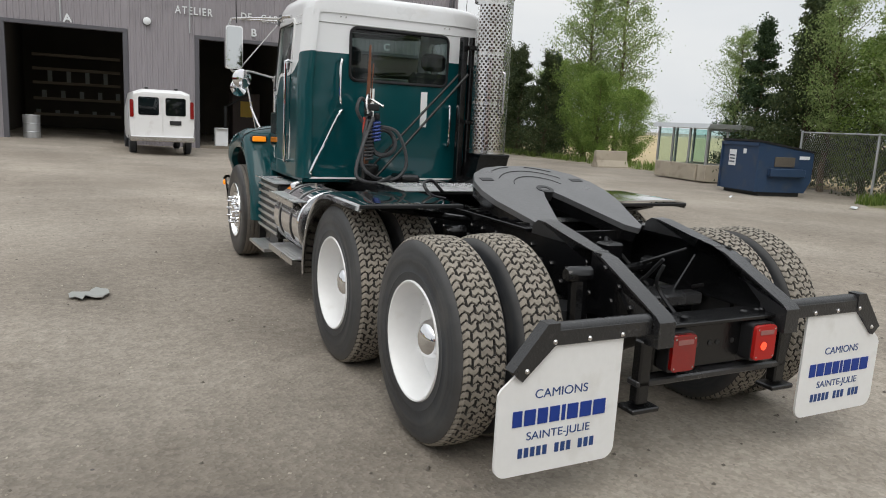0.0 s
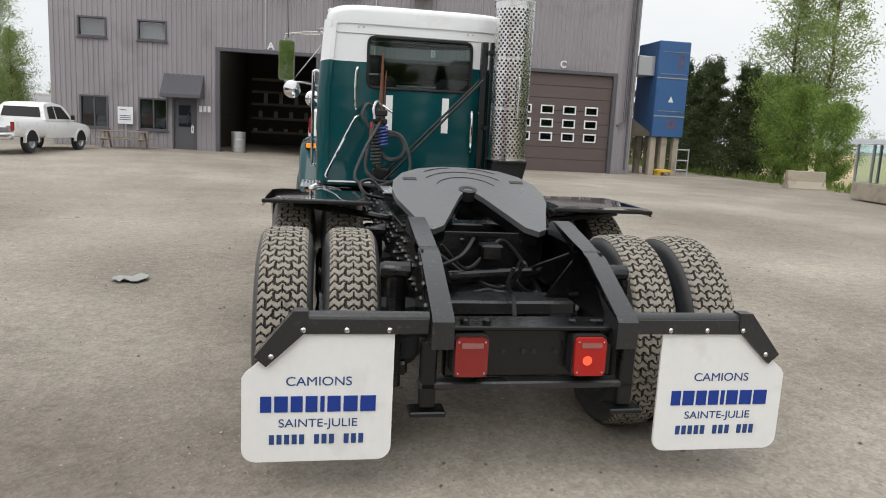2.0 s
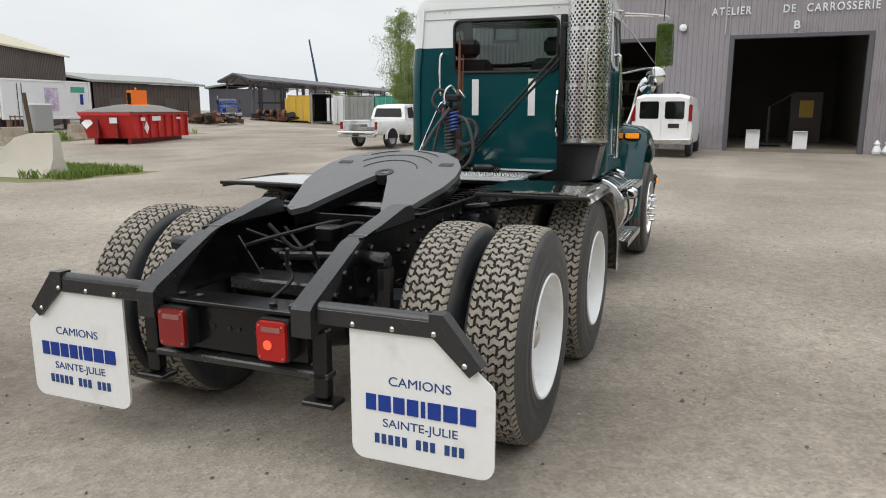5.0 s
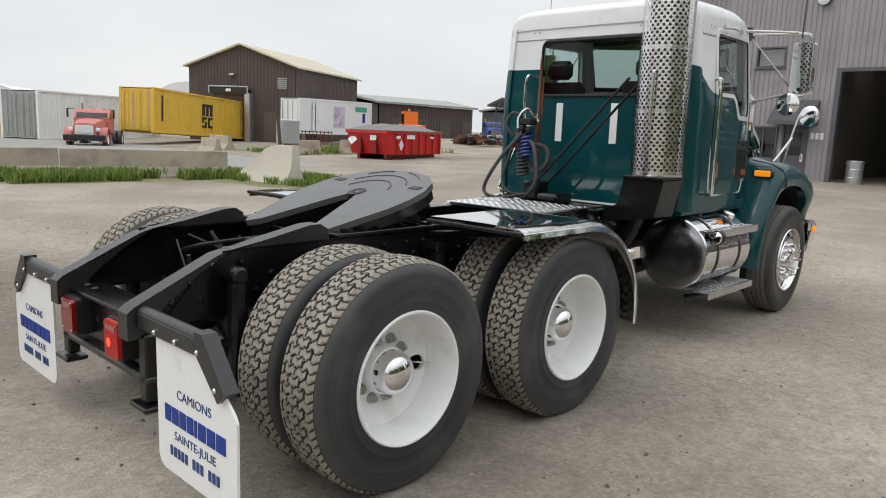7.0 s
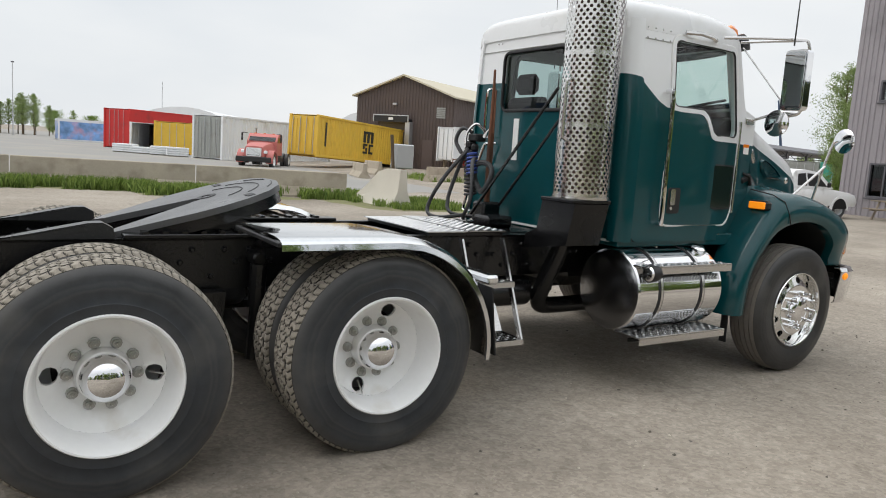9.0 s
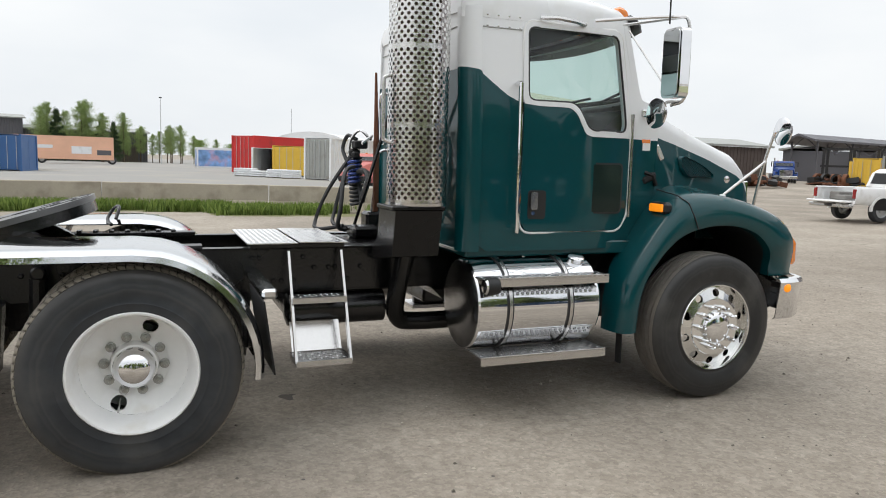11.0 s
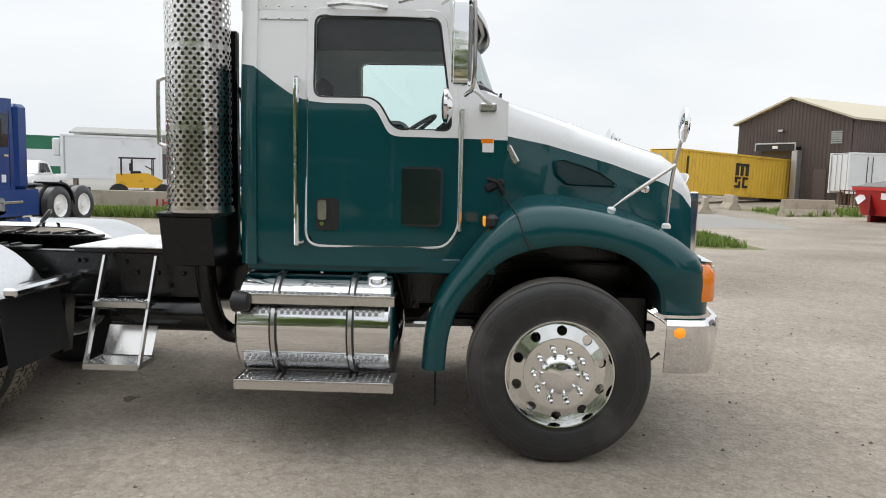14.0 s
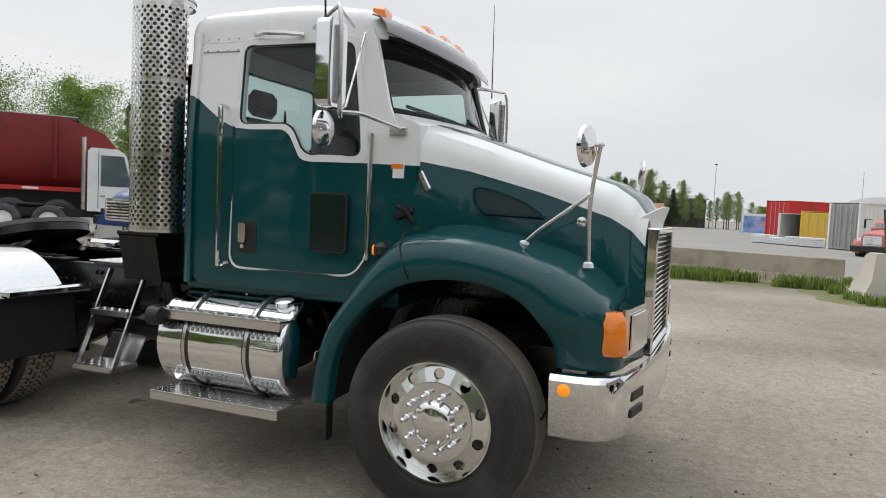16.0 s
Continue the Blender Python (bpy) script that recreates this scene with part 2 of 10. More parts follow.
DUST = lin(150, 140, 125)
M_GREEN = mat("green_paint", (0.001, 0.052, 0.06), 0.45, var=0.08, big=2, coat=0.75, spec=0.08, dirt=(0.003, 0.052, 0.058), dirt_amount=0.05, dirt_scale=1.5)
M_WHITE = mat("white_paint", (0.78, 0.79, 0.8), 0.3, var=0.04, coat=0.6, dirt=lin(200, 198, 190), dirt_amount=0.1)
M_CHROME = mat("chrome", (0.8, 0.8, 0.81), 0.045, 1.0, var=0.03, rough_var=0.03)
M_NUT = mat("plated_steel_nut", (0.4, 0.4, 0.38), 0.3, 0.9, var=0.2)
M_STEEL = mat("brushed_steel", (0.62, 0.61, 0.6), 0.22, 1.0, var=0.1, fine=80, rough_var=0.08)
M_ALU = mat("aluminium_tread_plate", (0.6, 0.6, 0.6), 0.26, 1.0, var=0.2, fine=40, dirt=lin(120, 112, 100), dirt_amount=0.15)
M_FENDER = mat("polished_fender_metal", (0.66, 0.67, 0.68), 0.1, 1.0, var=0.08, dirt=lin(150, 145, 138), dirt_amount=0.06)
M_BLACK = mat("black_frame_paint", (0.0045, 0.0045, 0.005), 0.22, var=0.3, fine=25, bump=0.003, bump_scale=55, spec=0.5, dirt=lin(30, 28, 26), dirt_amount=0.05, dirt_scale=7, rough_var=0.12)
M_VISOR = mat("smoked_visor_plastic", (0.16, 0.16, 0.165), 0.12, var=0.05, coat=0.4)
M_GLOSSBLACK = mat("gloss_black_paint", (0.004, 0.004, 0.0045), 0.25, var=0.3, spec=0.35)
# polished metal darkened for the underside the tank ends mirror; tread relief uses it too
M_TANKEND = mat("darkened_polished_metal", (0.34, 0.34, 0.35), 0.2, 1.0, var=0.15)
M_BLACKTOP = mat("worn_black_plate", (0.02, 0.02, 0.021), 0.28, spec=0.6, var=0.3, fine=60, bump=0.003, bump_scale=90, dirt=lin(92, 90, 86), dirt_amount=0.05, dirt_scale=45, rough_var=0.12)
M_PLATE = mat("greased_bare_plate", (0.1, 0.1, 0.102), 0.36, 0.1, spec=0.6, var=0.22, big=2.5, fine=70, bump=0.002, bump_scale=70, dirt=lin(36, 34, 32), dirt_amount=0.04, dirt_scale=38, rough_var=0.1)
M_RUBBER = mat("black_rubber", (0.011, 0.011, 0.012), 0.55, var=0.2, spec=0.35, dirt=lin(50, 47, 43), dirt_amount=0.1, dirt_scale=6)

def sidewall(name, col, shoulder, amount):
    """Black rubber with worn rings round the axle, scuffs and a dusty shoulder."""
    m = mat(name, col, 0.42, var=0.4, big=3, fine=14, spec=0.45, dirt=lin(92, 90, 86), dirt_amount=0.18, dirt_scale=3.2, bump=0.001)
    N, L = m.node_tree.nodes, m.node_tree.links
    bs = N["Principled BSDF"]
    src = bs.inputs["Base Color"].links[0].from_socket
    co, cut, ln = N.new("ShaderNodeTexCoord"), N.new("ShaderNodeVectorMath"), N.new("ShaderNodeVectorMath")
    cut.operation, ln.operation = "MULTIPLY", "LENGTH"
    cut.inputs[1].default_value = (0, 1, 1)
    L.new(co.outputs["Object"], cut.inputs[0])
    L.new(cut.outputs[0], ln.inputs[0])
    wob = N.new("ShaderNodeTexNoise")
    wob.inputs["Scale"].default_value, wob.inputs["Detail"].default_value = 7, 5
    L.new(co.outputs["Object"], wob.inputs["Vector"])
    add = N.new("ShaderNodeMath")
    add.operation, add.inputs[1].default_value = "MULTIPLY_ADD", 0.05
    L.new(wob.outputs["Fac"], add.inputs[0])
    L.new(ln.outputs["Value"], add.inputs[2])
    rp = N.new("ShaderNodeValToRGB")
    e = rp.color_ramp.elements
    e[0].position, e[0].color = 0.35, (0.15, 0.15, 0.15, 1)
    e[1].position, e[1].color = 0.56, (1, 1, 1, 1)
    for at, v in ((0.395, 0.0), (0.44, 0.12), (0.452, 0.5), (0.46, 0.08), (0.478, 0.42), (0.487, 0.1), (0.515, 0.45)):
        q = e.new(at)
        q.color = (v, v, v, 1)
    L.new(add.outputs[0], rp.inputs[0])
    sc = N.new("ShaderNodeMath")
    sc.operation, sc.inputs[1].default_value = "MULTIPLY", amount
    L.new(rp.outputs[0], sc.inputs[0])
    mx = N.new("ShaderNodeMix")
    mx.data_type = "RGBA"
    L.new(sc.outputs[0], mx.inputs[0])
    L.new(src, mx.inputs[6])
    mx.inputs[7].default_value = (*shoulder, 1)
    L.new(mx.outputs[2], bs.inputs["Base Color"])
    return m


M_WALL = sidewall("tyre_sidewall", (0.028, 0.032, 0.038), (0.11, 0.101, 0.091), 0.55)
M_WALLDARK = sidewall("black_tyre_sidewall", (0.02, 0.02, 0.021), (0.085, 0.078, 0.07), 0.45)
M_TREAD = mat("dusty_tyre_tread", lin(143, 136, 125), 0.9, var=0.25, big=5, fine=60, dirt=lin(96, 90, 82), dirt_amount=0.2, dirt_scale=14, bump=0.003, bump_scale=120)
M_GROOVE = mat("tread_groove", (0.052, 0.049, 0.045), 0.9, var=0.3)
M_RIM = mat("white_rim_paint", (0.86, 0.86, 0.855), 0.35, var=0.04, dirt=lin(190, 180, 160), dirt_amount=0.08, dirt_scale=4, coat=0.2)
M_RED = mat("red_lens", (0.22, 0.005, 0.004), 0.12, var=0.15, fine=90, coat=0.6)
M_AMBER = mat("amber_lens", (0.85, 0.22, 0.01), 0.12, var=0.1, fine=90, coat=0.6)
M_FLAP = mat("white_plastic_flap", (0.8, 0.8, 0.79), 0.4, var=0.04, dirt=lin(190, 186, 176), dirt_amount=0.1, dirt_scale=4)
M_BLUEINK = mat("blue_print", lin(12, 52, 138), 0.5)
M_PRINT = mat("mid_blue_print", lin(34, 66, 122), 0.5)
M_NAVYINK = mat("dark_blue_print", lin(45, 58, 85), 0.5)
M_DARK = mat("dark_plastic", (0.012, 0.012, 0.013), 0.5, var=0.2)
M_INSIDE = mat("cab_interior", (0.025, 0.026, 0.028), 0.8, var=0.2)
M_SEAT = mat("seat_cloth", (0.03, 0.03, 0.034), 0.95, var=0.2)
M_GLASS = glass("tinted_glass", (0.84, 0.95, 0.93), alpha=0.25)
M_SCREEN = glass("windscreen_glass", (0.6, 0.7, 0.67), alpha=0.22)
M_GLASSPALE = glass("office_glass", (0.9, 0.9, 0.92), alpha=0.4)
M_REARGLASS = glass("rear_window_glass", (0.45, 0.53, 0.52), alpha=0.25)
M_GLASSDARK = glass("window_glass", (0.35, 0.4, 0.42), alpha=0.3)
M_RUST = mat("rusty_steel", lin(110, 72, 52), 0.8, 0.2, var=0.3, dirt=lin(60, 45, 38), dirt_amount=0.3, dirt_scale=6)
M_CLAD = mat("grey_ribbed_cladding", lin(147, 142, 146), 0.5, 0.1, var=0.08, big=0.4, dirt=lin(100, 98, 100), dirt_amount=0.18, dirt_scale=0.6)
M_CLADTRIM = mat("dark_grey_trim", lin(88, 87, 92), 0.5, 0.1, var=0.1)
M_BROWN = mat("brown_ribbed_cladding", lin(82, 70, 66), 0.55, 0.1, var=0.1, dirt=lin(70, 60, 56), dirt_amount=0.2, dirt_scale=0.6)
M_DOORBROWN = mat("brown_door_panel", lin(92, 80, 78), 0.5, var=0.06)
M_CONC = mat("weathered_concrete", lin(168, 158, 142), 0.85, var=0.15, big=1.2, fine=25, bump=0.006, bump_scale=30, dirt=lin(118, 108, 94), dirt_amount=0.28, dirt_scale=1.8)
M_CONCDARK = mat("workshop_floor", lin(120, 112, 100), 0.8, var=0.2)
M_ROOF = mat("beige_roof_sheet", lin(190, 182, 160), 0.6, var=0.08)
# dark tone that stands for the shade inside rooms, bays and openings
M_SHADE = mat("painted_shade", lin(88, 81, 72), 0.85, var=0.3)
M_YELLOW = mat("yellow_container_paint", lin(218, 178, 62), 0.5, var=0.1, dirt=lin(150, 112, 50), dirt_amount=0.15, dirt_scale=0.9)
M_REDP = mat("red_container_paint", lin(190, 38, 36), 0.5, var=0.1, dirt=lin(120, 40, 36), dirt_amount=0.2, dirt_scale=1.2)
M_MAROON = mat("maroon_paint", lin(120, 28, 28), 0.45, var=0.12, dirt=lin(80, 28, 26), dirt_amount=0.2)
M_GREYC = mat("grey_container_paint", lin(150, 152, 148), 0.55, var=0.1, dirt=lin(120, 112, 100), dirt_amount=0.2, dirt_scale=1.5)
M_WHITEC = mat("white_trailer_paint", lin(226, 228, 230), 0.45, var=0.05, dirt=lin(180, 176, 168), dirt_amount=0.15, dirt_scale=1.0)
M_BLUEC = mat("blue_steel_paint", lin(52, 92, 142), 0.5, var=0.1, dirt=lin(44, 72, 104), dirt_amount=0.2, dirt_scale=0.9)
M_NAVY = mat("navy_dumpster_paint", lin(38, 60, 88), 0.5, var=0.12, dirt=lin(70, 74, 80), dirt_amount=0.2, dirt_scale=2.0)
M_BLUET = mat("blue_truck_paint", lin(22, 58, 122), 0.35, var=0.08, coat=0.4, spec=0.2)
M_TEAL = mat("teal_container_paint", lin(70, 160, 140), 0.5, var=0.1)
M_ORANGE = mat("orange_machine_paint", lin(226, 120, 40), 0.5, var=0.1)
M_PINK = mat("faded_orange_print", lin(226, 178, 150), 0.55, var=0.15, big=0.5)
M_MACHINE = mat("yellow_machine_paint", lin(222, 170, 40), 0.5, var=0.1, dirt=lin(120, 96, 50), dirt_amount=0.2)
M_OLDRED = mat("faded_red_truck_paint", lin(190, 110, 104), 0.5, var=0.12)
M_BARK = mat("bark", lin(92, 78, 62), 0.9, var=0.3, bump=0.01, bump_scale=20)
M_TARP = mat("grey_tarpaulin", lin(118, 116, 112), 0.75, var=0.15, bump=0.01, bump_scale=6)
M_WOOD = mat("weathered_wood", lin(140, 128, 112), 0.85, var=0.2, fine=40)
M_GALV = mat("galvanised_steel", (0.5, 0.51, 0.52), 0.45, 0.8, var=0.12)


def leaf_mat(name, c1, c2):
    m = bpy.data.materials.new(name)
    m.use_nodes = True
    N, L = m.node_tree.nodes, m.node_tree.links
    bs = N["Principled BSDF"]
    geo, rp = N.new("ShaderNodeNewGeometry"), N.new("ShaderNodeValToRGB")
    rp.color_ramp.elements[0].color, rp.color_ramp.elements[1].color = (*c1, 1), (*c2, 1)
    L.new(geo.outputs["Random Per Island"], rp.inputs[0])
    L.new(rp.outputs[0], bs.inputs["Base Color"])
    bs.inputs["Roughness"].default_value = 0.65
    tl, mx = N.new("ShaderNodeBsdfTranslucent"), N.new("ShaderNodeMixShader")
    L.new(rp.outputs[0], tl.inputs[0])
    mx.inputs[0].default_value = 0.35
    L.new(bs.outputs[0], mx.inputs[1])
    L.new(tl.outputs[0], mx.inputs[2])
    L.new(mx.outputs[0], N["Material Output"].inputs[0])
    return m


M_LEAF = leaf_mat("spring_leaves", (0.1, 0.175, 0.028), (0.29, 0.4, 0.09))
M_LEAFLIGHT = leaf_mat("young_poplar_leaves", (0.16, 0.24, 0.07), (0.34, 0.42, 0.16))
M_NEEDLE = leaf_mat("conifer_needles", (0.02, 0.045, 0.015), (0.06, 0.1, 0.035))
M_BROWNLEAF = leaf_mat("brownish_cedar", (0.03, 0.055, 0.018), (0.1, 0.125, 0.045))
M_GRASS = leaf_mat("grass_blades", (0.08, 0.14, 0.02), (0.26, 0.34, 0.08))


def emit(name, col, strength):
    m = bpy.data.materials.new(name)
    m.use_nodes = True
    bs = m.node_tree.nodes["Principled BSDF"]
    bs.inputs["Base Color"].default_value = (*col, 1)
    bs.inputs["Emission Color"].default_value = (*col, 1)
    bs.inputs["Emission Strength"].default_value = strength
    return m


M_REDGLOW = emit("lit_red_lens", (0.36, 0.008, 0.005), 0.1)
M_REDSPOT = emit("lit_red_bulb", (1.0, 0.1, 0.04), 0.7)
M_AMBERGLOW = emit("lit_amber_lens", (1.0, 0.3, 0.01), 0.55)
M_TUBE = emit("hidden_tube_glow", (1.0, 1.0, 0.92), 6.0)


def ground_mat():
    m = bpy.data.materials.new("gravel_yard")
    m.use_nodes = True
    N, L = m.node_tree.nodes, m.node_tree.links
    bs = N["Principled BSDF"]
    co = N.new("ShaderNodeTexCoord")

    def nz(scale, detail=5, rough=0.55, stretch=None):
        t = N.new("ShaderNodeTexNoise")
        t.inputs["Scale"].default_value, t.inputs["Detail"].default_value, t.inputs["Roughness"].default_value = scale, detail, rough
        if stretch:
            mp = N.new("ShaderNodeMapping")
            mp.inputs["Scale"].default_value = stretch
            mp.inputs["Rotation"].default_value = (0, 0, 0.5)
            L.new(co.outputs["Object"], mp.inputs[0])
            L.new(mp.outputs[0], t.inputs["Vector"])
        else:
            L.new(co.outputs["Object"], t.inputs["Vector"])
        return t

    def ramp(src, a, b, ca, cb):
        r = N.new("ShaderNodeValToRGB")
        r.color_ramp.elements[0].position, r.color_ramp.elements[1].position = a, b
        r.color_ramp.elements[0].color, r.color_ramp.elements[1].color = (*ca, 1), (*cb, 1)
        L.new(src, r.inputs[0])
        return r.outputs[0]

    def mixc(fac, a, b, kind="MIX"):
        x = N.new("ShaderNodeMix")
        x.data_type, x.blend_type = "RGBA", kind
        if isinstance(fac, float):
            x.inputs[0].default_value = fac
        else:
            L.new(fac, x.inputs[0])
        L.new(a, x.inputs[6])
        L.new(b, x.inputs[7])
        return x.outputs[2]

    base = ramp(nz(0.16, 6).outputs["Fac"], 0.35, 0.66, lin(143, 135, 125), lin(168, 160, 149))
    tracks = ramp(nz(0.5, 6, 0.6, (1.0, 0.16, 1)).outputs["Fac"], 0.4, 0.62, (0.92, 0.92, 0.92), (1.04, 1.035, 1.03))
    grit = ramp(nz(9, 8, 0.75).outputs["Fac"], 0.3, 0.7, (0.76, 0.755, 0.75), (1.18, 1.18, 1.175))
    v = N.new("ShaderNodeTexVoronoi")
    v.inputs["Scale"].default_value = 48
    L.new(co.outputs["Object"], v.inputs["Vector"])
    stone = ramp(v.outputs["Color"], 0.1, 0.95, (0.74, 0.735, 0.73), (1.2, 1.2, 1.2))
    spots = ramp(nz(2.6, 8, 0.72).outputs["Fac"], 0.6, 0.74, (1, 1, 1), (0.66, 0.64, 0.62))
    c = mixc(1.0, base, tracks, "MULTIPLY")
    c = mixc(1.0, c, grit, "MULTIPLY")
    c = mixc(0.7, c, stone, "MULTIPLY")
    c = mixc(1.0, c, spots, "MULTIPLY")
    damp = ramp(nz(0.35, 5, 0.6).outputs["Fac"], 0.42, 0.62, (0.84, 0.83, 0.82), (1.04, 1.04, 1.04))
    c = mixc(1.0, c, damp, "MULTIPLY")
    # a broad darker patch with a ragged edge
    far_, edge_ = N.new("ShaderNodeVectorMath"), N.new("ShaderNodeMath")
    far_.operation, edge_.operation = "DISTANCE", "MULTIPLY_ADD"
    far_.inputs[1].default_value = (-3.2, -1.2, 0)
    L.new(co.outputs["Object"], far_.inputs[0])
    L.new(nz(0.4, 6, 0.65).outputs["Fac"], edge_.inputs[0])
    edge_.inputs[1].default_value = 5.0
    L.new(far_.outputs["Value"], edge_.inputs[2])
    reach_ = N.new("ShaderNodeMapRange")
    reach_.inputs[1].default_value, reach_.inputs[2].default_value = 3.4, 8.2
    L.new(edge_.outputs[0], reach_.inputs[0])
    c = mixc(1.0, c, ramp(reach_.outputs[0], 0.0, 1.0, (0.69, 0.685, 0.675), (1.04, 1.038, 1.03)), "MULTIPLY")
    v2 = N.new("ShaderNodeTexVoronoi")
    v2.inputs["Scale"].default_value = 16
    L.new(co.outputs["Object"], v2.inputs["Vector"])
    few = ramp(v2.outputs["Color"], 0.9, 0.93, (0, 0, 0), (1, 1, 1))
    near = ramp(v2.outputs["Distance"], 0.12, 0.2, (1, 1, 1), (0, 0, 0))
    chip = mixc(1.0, few, near, "MULTIPLY")
    pale = N.new("ShaderNodeRGB")
    pale.outputs[0].default_value = (0.09, 0.084, 0.078, 1)
    c = mixc(chip, c, pale.outputs[0])
    L.new(c, bs.inputs["Base Color"])
    bs.inputs["Roughness"].default_value = 0.92
    bs.inputs["Specular IOR Level"].default_value = 0.25
    b1, b2 = N.new("ShaderNodeBump"), N.new("ShaderNodeBump")
    b1.inputs["Distance"].default_value, b1.inputs["Strength"].default_value = 0.008, 0.5
    b2.inputs["Distance"].default_value, b2.inputs["Strength"].default_value = 0.03, 0.45
    L.new(v.outputs["Distance"], b1.inputs["Height"])
    L.new(nz(3.5, 8, 0.7).outputs["Fac"], b2.inputs["Height"])
    L.new(b2.outputs[0], b1.inputs["Normal"])
    L.new(b1.outputs[0], bs.inputs["Normal"])
    return m


M_GROUND = ground_mat()
M_VERGE = mat("verge_earth", lin(112, 112, 74), 0.95, var=0.3, big=1.5, fine=20, bump=0.02, bump_scale=12, dirt=lin(134, 122, 102), dirt_amount=0.35, dirt_scale=1.2)
M_LOT = mat("grey_asphalt_lot", lin(142, 140, 136), 0.9, var=0.12, big=0.15, fine=6, dirt=lin(160, 152, 138), dirt_amount=0.3, dirt_scale=0.15)
M_FIELD = mat("straw_field", lin(178, 160, 122), 0.95, var=0.15, big=0.1, fine=4)


# ---- ground ----
def ease(t):
    t = min(1.0, max(0.0, t))
    return t * t * (3 - 2 * t)


def hgt(x, y):
    """Height of the yard: nearly level, rising a little to the workshop and to the far lot."""
    return (0.26 * ease((y - 12) / 15) * ease((4 - x) / 12) + (0.08 + 0.52 * ease((y - 30) / 12)) * ease((-x - 24) / 12)
            - 0.045 * ease((3.5 - y) / 4) * ease((x + 12) / 8))


def ground_sheet():
    def axis(lo, hi, step, far):
        a = [lo + step * i for i in range(int((hi - lo) / step) + 1)]
        k, d = [], step
        while hi + sum(k, d) < far:
            k.append(d)
            d *= 1.25
        ext, s = [], 0
        for q in k:
            s += q
            ext.append(s)
        return [lo - e for e in reversed(ext)] + a + [a[-1] + e for e in ext]
    xs, ys = axis(-8, 8, 0.25, 2500), axis(-8, 12, 0.25, 2500)
    vs = []
    for y in ys:
        for x in xs:
            near = 1.0 if abs(x) < 30 and abs(y) < 40 else 0.0
            n = noise.noise(Vector((x * 0.5, y * 0.5, 0))) * 0.012 + noise.noise(Vector((x * 1.7, y * 1.7, 5))) * 0.006
            vs.append((x, y, hgt(x, y) + near * n - 0.004))
    w = len(xs)
    fs = [(j * w + i, j * w + i + 1, (j + 1) * w + i + 1, (j + 1) * w + i) for j in range(len(ys) - 1) for i in range(w - 1)]
    b = Mesher().add(vs, fs)
    g = part("ground", b, M_GROUND, None, smooth=180, fix=False)
    tagged(g, "compacted brown grey gravel yard with loose stones", "ground", kind="structure")


ground_sheet()


def sheet(name, outline, mat_, label, lift=0.012):
    """A thin patch that lies on the yard, cut into a grid, with a ragged edge."""
    (x0, y0), (x1, y1) = outline
    nx, ny = max(2, int(abs(x1 - x0) / 0.8)), max(2, int(abs(y1 - y0) / 0.8))
    nx, ny = min(nx, 60), min(ny, 60)
    vs, fs = [], []
    for j in range(ny + 1):
        for i in range(nx + 1):
            x, y = x0 + (x1 - x0) * i / nx, y0 + (y1 - y0) * j / ny
            if i in (0, nx):
                x += 0.5 * noise.noise(Vector((x, y * 0.9, 3))) * 1.2
            if j in (0, ny):
                y += 0.5 * noise.noise(Vector((x * 0.9, y, 8))) * 1.2
            edge = i in (0, nx) or j in (0, ny)
            vs.append((x, y, hgt(x, y) + (-0.01 if edge else lift + 0.03 * abs(noise.noise(Vector((x, y, 1)))))))
    w = nx + 1
    for j in range(ny):
        for i in range(nx):
            fs.append((j * w + i, j * w + i + 1, (j + 1) * w + i + 1, (j + 1) * w + i))
    ob = part(name, Mesher().add(vs, fs), mat_, None, smooth=180, fix=False)
    return tagged(ob, label, name.replace("_", " "), kind="structure")


sheet("verge", ((-18.6, -14), (-16.2, 11.2)), M_VERGE, "weedy earth verge along the concrete barriers")
sheet("verge", ((-16.15, 2.4), (-14.9, 7.55)), M_VERGE, "weedy earth verge along the concrete barriers")
sheet("verge", ((-16.0, 7.6), (-12.0, 11.6)), M_VERGE, "weedy earth patch round the barrier end")
sheet("verge", ((-33, 17.5), (-26.5, 31)), M_VERGE, "grassy bank behind the red bin")
sheet("verge", ((15.4, -6), (19, 9.4)), M_VERGE, "grass verge along the wire fence")
sheet("verge", ((18.2, 14.5), (22, 60)), M_VERGE, "grass edge under the tree row")
sheet("far_lot", ((-240, -120), (-19.5, 16)), M_LOT, "worn grey asphalt lot beyond the barriers", 0.02)
sheet("field", ((19, -60), (420, 260)), M_FIELD, "pale dry farm field", 0.05)


